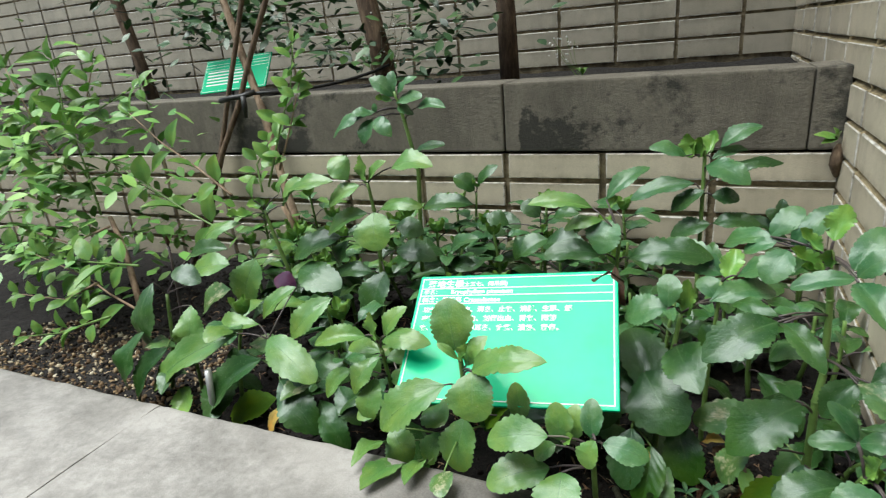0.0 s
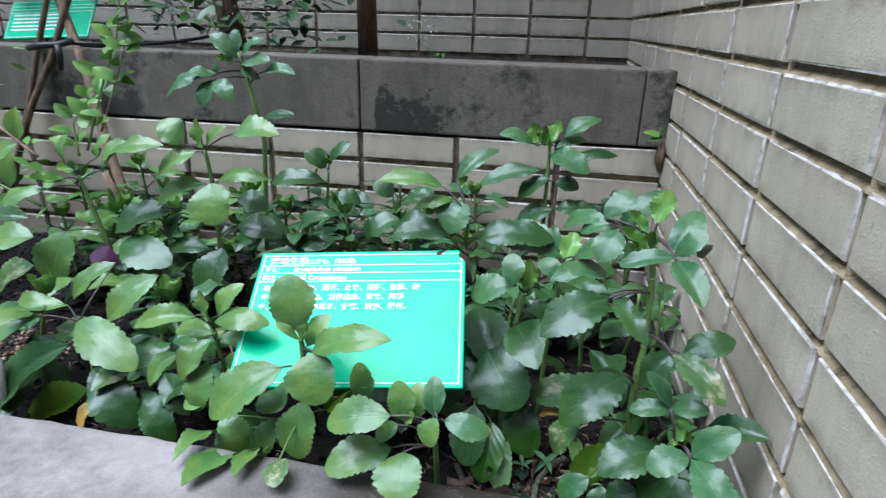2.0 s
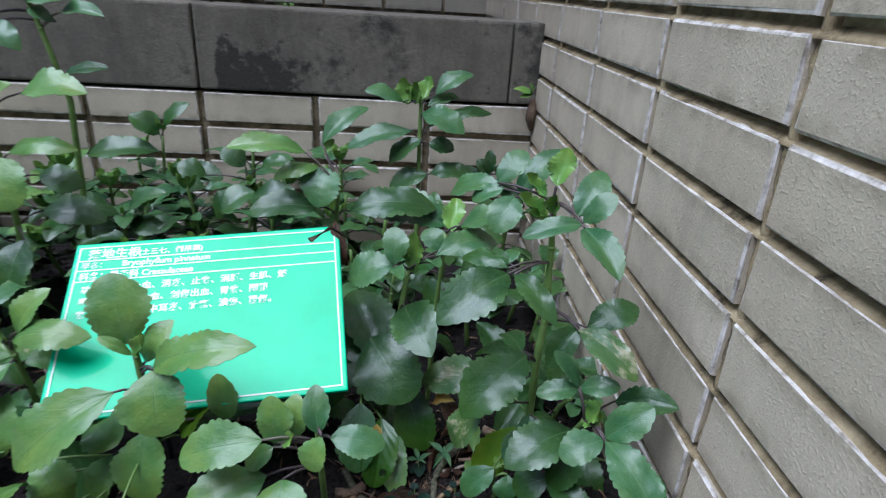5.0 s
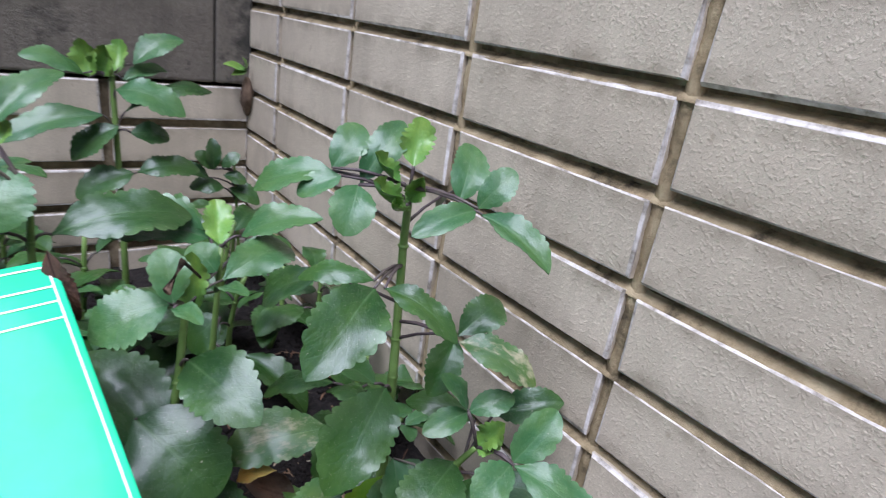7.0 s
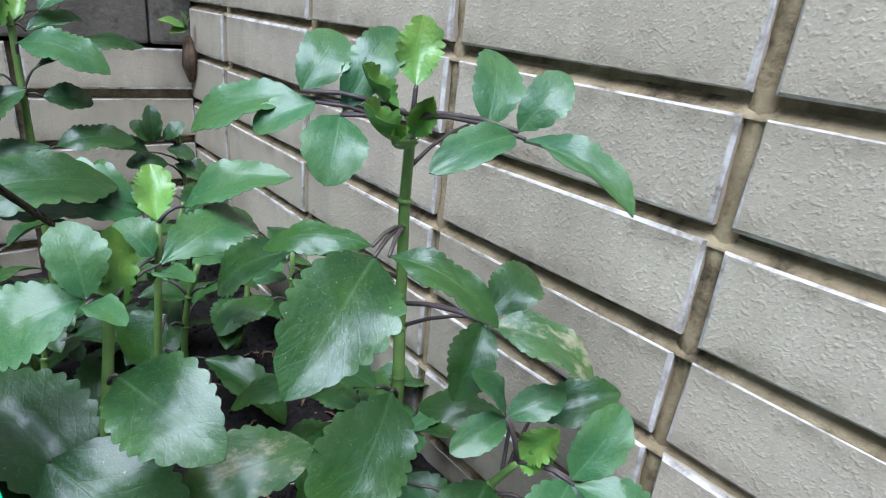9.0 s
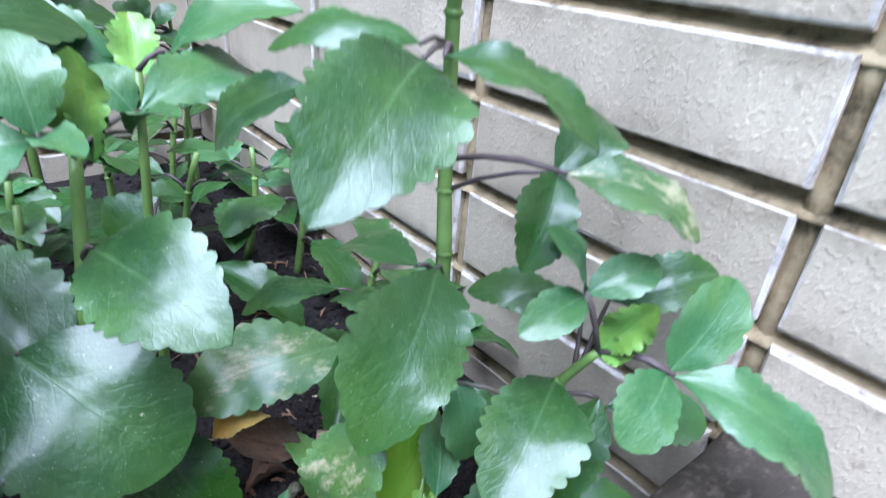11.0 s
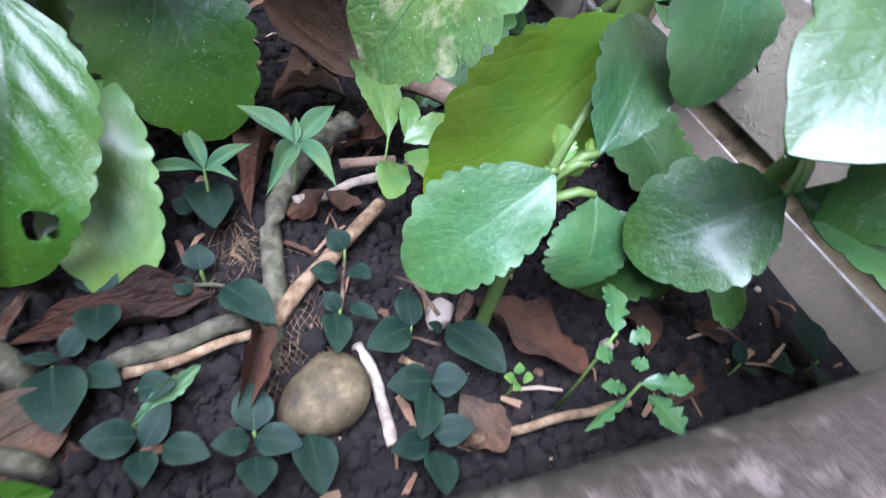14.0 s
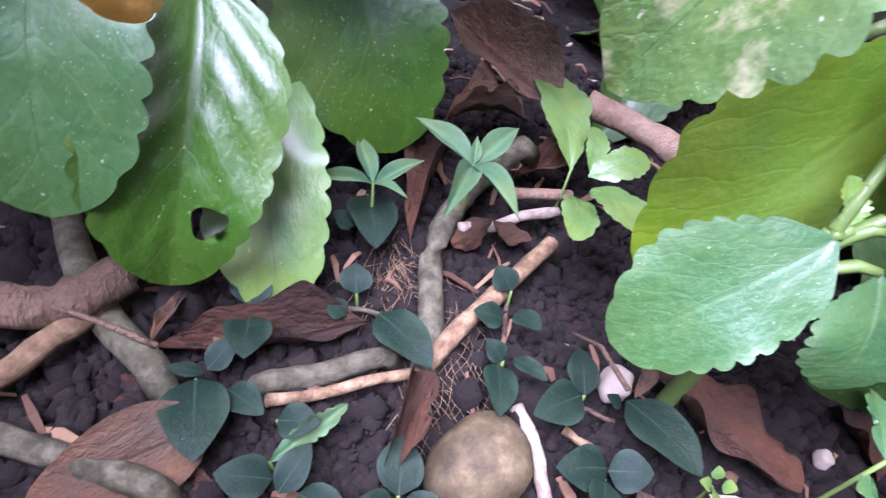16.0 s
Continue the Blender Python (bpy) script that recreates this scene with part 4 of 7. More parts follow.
p = herb('tall green succulent herb with upright cupped tips near the retaining wall', [(-0.2544, 0.6476, -0.0181), (-0.2545, 0.6453, 0.1947), (-0.2548, 0.6644, 0.3757), (-0.2597, 0.6629, 0.4007)], 0.005)
lf(p, (-0.2875, 0.6627, 0.3770), (-0.3544, 0.6447, 0.3957), 0.0385, "big4", LEAF_BLUE)
lf(p, (-0.2292, 0.6641, 0.3932), (-0.1617, 0.6822, 0.4285), 0.0402, "big", LEAF_BLUE)
lf(p, (-0.2529, 0.6557, 0.3595), (-0.1773, 0.6095, 0.3356), 0.0598, "big2", LEAF_BLUE)
lf(p, (-0.2706, 0.6476, 0.3279), (-0.3851, 0.6357, 0.2949), 0.0412, "flat", LEAF_BLUE)
lf(p, (-0.2801, 0.6620, 0.3728), (-0.2891, 0.6664, 0.4192), 0.0336, "cup", LEAF_YOUNG, up=(-0.45, -0.75, 0.5))
lf(p, (-0.2664, 0.6628, 0.3737), (-0.2644, 0.6494, 0.4152), 0.0327, "cup", LEAF_YOUNG, up=(-0.45, -0.75, 0.5))
lf(p, (-0.2526, 0.6626, 0.3788), (-0.2413, 0.6888, 0.4215), 0.0334, "cup", LEAF_YOUNG, up=(-0.45, -0.75, 0.5))
lf(p, (-0.2433, 0.6576, 0.3718), (-0.1815, 0.6891, 0.3828), 0.0259, "big3", LEAF_BLUE)
lf(p, (-0.2434, 0.6484, 0.3326), (-0.1204, 0.6909, 0.3575), 0.0305, "big4", LEAF)
lf(p, (-0.2518, 0.6494, 0.3133), (-0.3095, 0.6474, 0.2674), 0.0412, "big", LEAF)
lf(p, (-0.2382, 0.6470, 0.3049), (-0.1909, 0.6413, 0.2982), 0.0397, "disc", LEAF)
lf(p, (-0.2338, 0.6415, 0.2507), (-0.1525, 0.6337, 0.2535), 0.0440, "big2", LEAF)
lf(p, (-0.2389, 0.6423, 0.2508), (-0.3083, 0.6428, 0.2181), 0.0465, "flat", LEAF)
p = herb('small dark green succulent herb in the corner', [(-0.0623, 0.7247, -0.0190), (-0.0727, 0.7086, 0.1322), (-0.0834, 0.7022, 0.2533)], 0.0035)
lf(p, (-0.1164, 0.7065, 0.2347), (-0.1363, 0.7179, 0.2616), 0.0278, "disc2", LEAF)
lf(p, (-0.1133, 0.7046, 0.2346), (-0.1127, 0.7174, 0.2823), 0.0254, "disc", LEAF)
lf(p, (-0.1019, 0.7031, 0.2384), (-0.0741, 0.7017, 0.2602), 0.0243, "disc2", LEAF)
lf(p, (-0.0987, 0.7010, 0.2262), (-0.0665, 0.6881, 0.2153), 0.0267, "disc", LEAF)
lf(p, (-0.1204, 0.7061, 0.2216), (-0.1834, 0.7224, 0.2331), 0.0317, "big3", LEAF)
lf(p, (-0.0966, 0.7075, 0.2029), (-0.1472, 0.7193, 0.2026), 0.0375, "big4", LEAF)
lf(p, (-0.0884, 0.7058, 0.2028), (-0.0458, 0.6825, 0.1792), 0.0382, "big", LEAF)
p = herb('bright green succulent herb growing in front of the green sign', [(-0.5372, 0.0866, 0.0474), (-0.5251, 0.0687, 0.1349), (-0.5211, 0.0599, 0.2072), (-0.5233, 0.0608, 0.2422)], 0.005)
lf(p, (-0.5305, 0.0659, 0.2462), (-0.5483, 0.0871, 0.3087), 0.0596, "flat", LEAF_FRESH)
lf(p, (-0.5063, 0.0513, 0.2282), (-0.4046, 0.0337, 0.2682), 0.0419, "big2", LEAF_FRESH)
lf(p, (-0.5022, 0.0464, 0.2313), (-0.4905, 0.0182, 0.1782), 0.0632, "flat", LEAF_FRESH)
lf(p, (-0.5418, 0.0440, 0.2068), (-0.6278, 0.0146, 0.1425), 0.0635, "big", LEAF_FRESH)
lf(p, (-0.5183, 0.0656, 0.2260), (-0.4907, 0.0757, 0.2672), 0.0310, "big2", LEAF_FRESH)
lf(p, (-0.5164, 0.0435, 0.1625), (-0.5199, 0.0185, 0.0969), 0.0537, "flat", LEAF_FRESH)
lf(p, (-0.5231, 0.0555, 0.2373), (-0.5123, 0.0567, 0.2640), 0.0148, "cup", LEAF_YOUNG, up=(-0.45, -0.75, 0.5))
lf(p, (-0.4457, 0.0677, 0.1575), (-0.4583, 0.0797, 0.2038), 0.0300, "disc", LEAF_FRESH)
lf(p, (-0.5031, 0.0791, 0.1265), (-0.4572, 0.0789, 0.1841), 0.0332, "big3", LEAF_LIME)
lf(p, (-0.6285, 0.0436, 0.1239), (-0.5956, 0.0281, 0.0845), 0.0469, "big4", LEAF_FRESH)
lf(p, (-0.5548, 0.0439, 0.1313), (-0.5700, 0.0282, 0.0897), 0.0346, "disc2", LEAF_FRESH)
lf(p, (-0.5957, 0.0134, 0.0902), (-0.6052, -0.0776, 0.1268), 0.0415, "big", LEAF_FRESH)
lf(p, (-0.5630, 0.0138, 0.1025), (-0.5575, -0.0551, 0.1279), 0.0271, "big", LEAF_FRESH)
lf(p, (-0.5202, -0.0210, 0.1292), (-0.5061, -0.0611, 0.1282), 0.0314, "disc", LEAF_SCARRED)
lf(p, (-0.6285, 0.0285, 0.1085), (-0.6366, -0.0475, 0.1277), 0.0233, "big2", LEAF_FRESH)
lf(p, (-0.5263, 0.0606, 0.2372), (-0.5523, 0.0565, 0.2587), 0.0115, "disc2", LEAF_FRESH)
lf(p, (-0.5754, 0.0592, 0.1597), (-0.5413, 0.0328, 0.1539), 0.0455, "disc", LEAF_FRESH)
p = herb('short bright green succulent herb leaning over the kerb', [(-0.3498, 0.0589, -0.0181), (-0.3497, 0.0422, 0.0738), (-0.3474, 0.0077, 0.1679), (-0.3458, -0.0072, 0.2106)], 0.004)
lf(p, (-0.3928, -0.0138, 0.2045), (-0.4639, -0.0142, 0.1834), 0.0434, "flat", LEAF_FRESH)
lf(p, (-0.3800, -0.0084, 0.1971), (-0.3872, 0.0035, 0.2380), 0.0316, "flat", LEAF_FRESH)
lf(p, (-0.3693, 0.0023, 0.1884), (-0.3676, 0.0196, 0.2281), 0.0248, "disc2", LEAF_FRESH)
lf(p, (-0.3447, -0.0124, 0.2109), (-0.3488, 0.0100, 0.2459), 0.0246, "disc", LEAF_BLUE)
lf(p, (-0.3404, -0.0218, 0.2164), (-0.3504, -0.0290, 0.1858), 0.0263, "disc2", LEAF_FRESH)
lf(p, (-0.3344, -0.0100, 0.2050), (-0.2870, -0.0080, 0.1960), 0.0300, "flat", LEAF_BLUE)
lf(p, (-0.3560, 0.0400, 0.0600), (-0.2850, 0.0400, 0.0440), 0.0208, "big", LEAF_LUSH)
lf(p, (-0.3779, -0.0125, 0.1585), (-0.3717, -0.0581, 0.1305), 0.0542, "flat", LEAF_FRESH)
lf(p, (-0.3953, -0.0007, 0.1513), (-0.4638, -0.0271, 0.1297), 0.0449, "flat", LEAF_FRESH)
lf(p, (-0.3884, 0.0041, 0.1803), (-0.4127, -0.0004, 0.1612), 0.0235, "disc", LEAF_FRESH)
lf(p, (-0.3780, -0.0084, 0.1951), (-0.3657, -0.0129, 0.2110), 0.0150, "cup", LEAF_YOUNG)
p = herb('green succulent herb with pale oval leaves', [(-0.6802, 0.1358, 0.0626), (-0.6703, 0.1225, 0.1391), (-0.6726, 0.1139, 0.1976), (-0.6820, 0.1143, 0.2219)], 0.004)
lf(p, (-0.6953, 0.1093, 0.2228), (-0.7740, 0.0888, 0.2084), 0.0351, "big3", LEAF_FRESH, up=(0.2, -0.5, 0.83))
lf(p, (-0.6677, 0.1094, 0.2178), (-0.5838, 0.1001, 0.2299), 0.0358, "big4", LEAF_FRESH)
lf(p, (-0.6656, 0.1144, 0.2239), (-0.6320, 0.1302, 0.2676), 0.0336, "big", LEAF_FRESH)
lf(p, (-0.6789, 0.1093, 0.2157), (-0.6843, 0.1103, 0.2623), 0.0274, "frill", LEAF_YOUNG, up=(-0.45, -0.75, 0.5))
lf(p, (-0.6716, 0.1039, 0.1944), (-0.7082, 0.0780, 0.1405), 0.0398, "big2", LEAF_FRESH)
lf(p, (-0.6757, 0.1187, 0.1946), (-0.7480, 0.1376, 0.1808), 0.0273, "flat", LEAF_FRESH)
lf(p, (-0.7287, 0.1078, 0.1622), (-0.7662, 0.0869, 0.1185), 0.0349, "big3", LEAF_FRESH)
lf(p, (-0.6776, 0.0983, 0.1620), (-0.6815, 0.0675, 0.1031), 0.0458, "big4", LEAF_FRESH)
lf(p, (-0.6685, 0.1186, 0.1866), (-0.6265, 0.1383, 0.1767), 0.0284, "disc", LEAF_FRESH)
lf(p, (-0.6744, 0.1276, 0.1452), (-0.6275, 0.1279, 0.1514), 0.0306, "disc2", LEAF_FRESH)
lf(p, (-0.6672, 0.0876, 0.1175), (-0.7019, 0.0674, 0.1071), 0.0285, "disc", LEAF_FRESH)
p = herb('succulent herb with a dried tip and large scalloped leaves', [(-0.9384, 0.1917, 0.0031), (-0.9276, 0.1734, 0.0806), (-0.9288, 0.1579, 0.1594)], 0.005)
lf(p, (-0.9146, 0.1434, 0.1704), (-0.7998, 0.1064, 0.1259), 0.0614, "flat", LEAF_FRESH, up=(0.2, -0.5, 0.83))
lf(p, (-0.8902, 0.1248, 0.1042), (-0.7952, 0.0948, 0.0370), 0.0652, "big2", LEAF)
lf(p, (-0.9958, 0.1533, 0.1637), (-1.1765, 0.0978, 0.0505), 0.0620, "flat", LEAF_FRESH, up=(0.2, -0.5, 0.83))
lf(p, (-0.9317, 0.1325, 0.1340), (-1.0368, 0.0967, 0.0279), 0.0690, "big3", LEAF)
lf(p, (-0.8265, 0.2167, 0.2222), (-0.8934, 0.1752, 0.1563), 0.0542, "big", LEAF_FRESH, up=(0.2, -0.5, 0.83))
lf(p, (-0.9220, 0.2452, 0.2218), (-0.9847, 0.2118, 0.1651), 0.0417, "big", LEAF_FRESH)
lf(p, (-0.9674, 0.1824, 0.1709), (-1.0660, 0.1680, 0.1457), 0.0443, "big2", LEAF_FRESH, up=(0.2, -0.5, 0.83))
lf(p, (-0.9344, 0.1527, 0.0411), (-1.0243, 0.1177, -0.0056), 0.0625, "flat", LEAF_LIME)
lf(p, (-0.9070, 0.1333, 0.0428), (-0.9240, 0.1124, -0.0027), 0.0225, "flat", LEAF_YELLOW)
lf(p, (-0.8127, 0.1251, 0.0787), (-0.7462, 0.0948, 0.0168), 0.0485, "big4", LEAF)
lf(p, (-1.0130, 0.1895, 0.1006), (-1.0603, 0.1682, 0.0645), 0.0547, "big3", LEAF)
lf(p, (-0.8607, 0.1847, 0.1138), (-0.7772, 0.1654, 0.0973), 0.0483, "big4", LEAF)
lf(p, (-0.7864, 0.1455, 0.0981), (-0.7321, 0.1155, 0.0533), 0.0417, "big", LEAF)
p = herb('succulent herb with dark hanging leaves by the kerb', [(-1.2546, 0.1693, -0.1056), (-1.2018, 0.1835, 0.1088), (-1.2122, 0.2046, 0.1962)], 0.005)
lf(p, (-1.2171, 0.1848, 0.2277), (-1.2278, 0.1528, 0.0999), 0.0726, "big4", LEAF)
lf(p, (-1.2197, 0.1435, 0.1455), (-1.2640, 0.1085, 0.0246), 0.0633, "big2", LEAF)
lf(p, (-1.1581, 0.1345, 0.1226), (-1.2189, 0.0915, 0.0147), 0.0590, "big3", LEAF)
lf(p, (-1.1339, 0.1874, 0.1879), (-1.1143, 0.1564, 0.0995), 0.0576, "big2", LEAF_FRESH, up=(0.2, -0.5, 0.83))
lf(p, (-1.1173, 0.1042, 0.0574), (-1.0701, 0.0763, 0.0372), 0.0503, "frill", LEAF_YOUNG)
lf(p, (-1.1382, 0.2277, 0.2174), (-1.2063, 0.2253, 0.2368), 0.0444, "flat", LEAF)
lf(p, (-1.2193, 0.2865, 0.2486), (-1.1179, 0.2900, 0.2669), 0.0449, "big3", LEAF)
lf(p, (-1.0477, 0.1486, 0.1597), (-1.0989, 0.1266, 0.0952), 0.0548, "big4", LEAF, up=(0.2, -0.5, 0.83))
p = herb('tall green succulent herb with spreading leaves', [(-0.8391, 0.3929, 0.0603), (-0.8228, 0.3854, 0.2264), (-0.8217, 0.3818, 0.3318), (-0.8256, 0.3774, 0.3855)], 0.005)
lf(p, (-0.7717, 0.3784, 0.4148), (-0.6801, 0.3594, 0.4215), 0.0507, "big", LEAF_FRESH)
lf(p, (-0.8673, 0.3770, 0.3897), (-0.9068, 0.3869, 0.4295), 0.0488, "big2", LEAF_FRESH)
lf(p, (-0.8439, 0.3772, 0.3805), (-0.9049, 0.3562, 0.3441), 0.0448, "flat", LEAF_FRESH)
lf(p, (-0.8155, 0.3670, 0.3307), (-0.7952, 0.3366, 0.2666), 0.0762, "flat", LEAF_FRESH)
lf(p, (-0.8349, 0.3766, 0.3267), (-0.9161, 0.3552, 0.2843), 0.0468, "big3", LEAF_FRESH)
lf(p, (-0.8084, 0.3770, 0.3317), (-0.7097, 0.3682, 0.3446), 0.0325, "big4", LEAF_FRESH)
lf(p, (-0.8938, 0.3654, 0.2792), (-1.0002, 0.3435, 0.2329), 0.0649, "big", LEAF)
lf(p, (-0.8837, 0.3753, 0.2691), (-0.9080, 0.3644, 0.2185), 0.0416, "big2", LEAF)
lf(p, (-0.9728, 0.3238, 0.2226), (-0.8611, 0.2952, 0.2037), 0.0668, "flat", LEAF)
lf(p, (-0.7993, 0.3558, 0.2180), (-0.8174, 0.3145, 0.1338), 0.0702, "flat", LEAF)
lf(p, (-0.8329, 0.3652, 0.2111), (-0.9059, 0.3543, 0.2073), 0.0376, "flat", LEAF)
lf(p, (-0.8307, 0.3774, 0.3825), (-0.8367, 0.3779, 0.4373), 0.0315, "frill", LEAF_YOUNG, up=(-0.45, -0.75, 0.5))
lf(p, (-0.8226, 0.3775, 0.3886), (-0.7819, 0.3784, 0.4260), 0.0304, "big3", LEAF_FRESH)
lf(p, (-0.7862, 0.3967, 0.2993), (-0.7292, 0.3971, 0.2839), 0.0468, "big4", LEAF)
lf(p, (-0.8026, 0.4157, 0.2396), (-0.7162, 0.4164, 0.2252), 0.0539, "big", LEAF)
p = herb('green succulent herb with long pale leaves', [(-1.0702, 0.3901, 0.0836), (-1.0449, 0.3770, 0.1857), (-1.0651, 0.3728, 0.2729), (-1.0774, 0.3719, 0.3254)], 0.005)
lf(p, (-1.0256, 0.3693, 0.3376), (-0.8886, 0.3570, 0.3927), 0.0526, "big2", LEAF_FRESH)
lf(p, (-1.1118, 0.3712, 0.3154), (-1.1717, 0.3594, 0.3161), 0.0275, "cup", LEAF_YOUNG)
lf(p, (-0.9576, 0.3659, 0.3869), (-1.0114, 0.3549, 0.3567), 0.0447, "big3", LEAF_FRESH)
lf(p, (-1.1078, 0.3502, 0.2230), (-1.1291, 0.3179, 0.1301), 0.0805, "flat", LEAF_FRESH, up=(0.2, -0.5, 0.83))
lf(p, (-1.1475, 0.3696, 0.2947), (-1.2459, 0.3459, 0.2427), 0.0488, "big4", LEAF_FRESH)
lf(p, (-1.1017, 0.3718, 0.3448), (-1.0854, 0.3727, 0.3974), 0.0314, "big", LEAF_FRESH)
lf(p, (-1.0367, 0.3743, 0.3579), (-1.0093, 0.3851, 0.3994), 0.0295, "big2", LEAF_FRESH)
lf(p, (-1.0754, 0.3721, 0.3365), (-1.1110, 0.3609, 0.3411), 0.0318, "cup", LEAF_YOUNG)
lf(p, (-1.2225, 0.3869, 0.1886), (-1.3472, 0.3829, 0.1542), 0.0722, "flat", LEAF_FRESH)
lf(p, (-1.1838, 0.3372, 0.1528), (-1.2640, 0.3236, 0.0906), 0.0696, "big3", LEAF_SCARRED)
lf(p, (-1.0205, 0.3621, 0.1602), (-1.0671, 0.3517, 0.1816), 0.0477, "big4", LEAF_PURPLE)
p = herb('tall slender green succulent herb with small leaflets', [(-0.8012, 0.5145, 0.1568), (-0.7783, 0.4971, 0.3829), (-0.7942, 0.4879, 0.4843), (-0.8092, 0.4881, 0.5381)], 0.005)
lf(p, (-0.8103, 0.4880, 0.5289), (-0.8548, 0.4779, 0.5665), 0.0385, "big", LEAF_BLUE)
lf(p, (-0.8133, 0.4880, 0.5330), (-0.8152, 0.4982, 0.5766), 0.0274, "disc", LEAF_BLUE)
lf(p, (-0.8032, 0.4881, 0.5320), (-0.7624, 0.4987, 0.5623), 0.0285, "big2", LEAF_BLUE)
lf(p, (-0.8052, 0.4880, 0.5188), (-0.7421, 0.4689, 0.5266), 0.0394, "flat", LEAF_BLUE)
lf(p, (-0.7646, 0.4883, 0.5065), (-0.6965, 0.4691, 0.5062), 0.0304, "big3", LEAF_BLUE)
lf(p, (-0.8540, 0.4873, 0.5017), (-0.9475, 0.4659, 0.4553), 0.0397, "big4", LEAF_BLUE)
lf(p, (-0.8591, 0.4772, 0.4895), (-0.8724, 0.4568, 0.4429), 0.0406, "big", LEAF_BLUE)
lf(p, (-0.8530, 0.4773, 0.4895), (-0.8094, 0.4577, 0.4568), 0.0354, "big2", LEAF_BLUE)
lf(p, (-0.8581, 0.4773, 0.4976), (-0.8925, 0.4571, 0.5017), 0.0314, "disc2", LEAF_BLUE)
lf(p, (-0.8489, 0.4775, 0.5017), (-0.8509, 0.4776, 0.5189), 0.0132, "disc", LEAF_BLUE)
lf(p, (-0.7718, 0.4882, 0.4944), (-0.7961, 0.4682, 0.5075), 0.0332, "disc2", LEAF_BLUE)
lf(p, (-0.8113, 0.4781, 0.5228), (-0.8417, 0.4679, 0.5310), 0.0223, "cup", LEAF_YOUNG)
lf(p, (-0.7782, 0.4975, 0.4224), (-0.7162, 0.4982, 0.4334), 0.0264, "flat", LEAF_BLUE)
p = herb('dark green succulent herb under the retaining wall', [(-0.7435, 0.7238, 0.0861), (-0.7475, 0.7152, 0.2150), (-0.7423, 0.7158, 0.2809)], 0.004)
lf(p, (-0.7473, 0.7158, 0.2850), (-0.7939, 0.7059, 0.3207), 0.0521, "big3", LEAF)
lf(p, (-0.7392, 0.7160, 0.2941), (-0.6824, 0.7071, 0.3466), 0.0410, "big4", LEAF)
lf(p, (-0.7484, 0.7055, 0.2545), (-0.8764, 0.6942, 0.2428), 0.0555, "big", LEAF)
lf(p, (-0.7403, 0.7054, 0.2180), (-0.6631, 0.6762, 0.1961), 0.0571, "big2", LEAF)
lf(p, (-0.7079, 0.7157, 0.2249), (-0.6318, 0.6969, 0.2051), 0.0486, "flat", LEAF)
lf(p, (-0.7372, 0.7160, 0.2941), (-0.7421, 0.6961, 0.3174), 0.0261, "cup", LEAF_YOUNG)
lf(p, (-0.7484, 0.6949, 0.1804), (-0.7940, 0.6838, 0.1380), 0.0598, "big3", LEAF)
lf(p, (-0.7291, 0.6948, 0.1682), (-0.6865, 0.6852, 0.1344), 0.0589, "big4", LEAF)
p = herb('short green succulent herb behind the sign', [(-0.7646, 0.5536, 0.1093), (-0.7567, 0.5450, 0.1639), (-0.7546, 0.5453, 0.1912)], 0.0035)
lf(p, (-0.7452, 0.5448, 0.1933), (-0.6710, 0.5263, 0.2345), 0.0414, "big", LEAF_BLUE)
lf(p, (-0.7607, 0.5452, 0.1862), (-0.8388, 0.5245, 0.2006), 0.0457, "big2", LEAF)
lf(p, (-0.7546, 0.5453, 0.1892), (-0.7515, 0.5355, 0.2024), 0.0130, "cup", LEAF_YOUNG)
lf(p, (-0.7442, 0.5446, 0.1720), (-0.6822, 0.5254, 0.1666), 0.0425, "flat", LEAF)
lf(p, (-0.7689, 0.5449, 0.1629), (-0.8287, 0.5241, 0.1519), 0.0488, "big3", LEAF)
p = herb('green succulent herb with rounded leaves', [(-0.5573, 0.6269, 0.1009), (-0.5583, 0.6181, 0.1952), (-0.5634, 0.6185, 0.2318)], 0.0038)
lf(p, (-0.5644, 0.6188, 0.2582), (-0.6029, 0.6183, 0.2869), 0.0468, "disc2", LEAF)
lf(p, (-0.5653, 0.5984, 0.2256), (-0.6107, 0.5767, 0.1742), 0.0538, "big4", LEAF)
lf(p, (-0.5562, 0.5983, 0.2043), (-0.4561, 0.5722, 0.2043), 0.0693, "big", LEAF)
lf(p, (-0.5349, 0.6095, 0.2589), (-0.4787, 0.6027, 0.2728), 0.0312, "big2", LEAF)
lf(p, (-0.5583, 0.6085, 0.2256), (-0.5501, 0.5990, 0.2478), 0.0180, "cup", LEAF_YOUNG, up=(-0.45, -0.75, 0.5))
lf(p, (-0.6374, 0.6270, 0.2354), (-0.6829, 0.6162, 0.2530), 0.0437, "disc2", LEAF)
p = herb('low succulent herb with large glossy hanging leaves over the soil', [(-0.3245, 0.1973, -0.0191), (-0.3239, 0.1993, 0.0408), (-0.3229, 0.1958, 0.1081)], 0.004)
lf(p, (-0.2972, 0.1586, 0.0841), (-0.3033, 0.1116, 0.0193), 0.0440, "holed", LEAF_LUSH, up=(0.2, -0.68, 0.58))
lf(p, (-0.2845, 0.1770, 0.0490), (-0.2758, 0.1110, 0.0050), 0.0370, "flat", LEAF_FRESH, up=(0.05, -0.6, 0.7))
lf(p, (-0.3220, 0.1534, 0.1109), (-0.3239, 0.1102, 0.0442), 0.0500, "flat", LEAF_BLUE, up=(0.08, -0.78, 0.6))
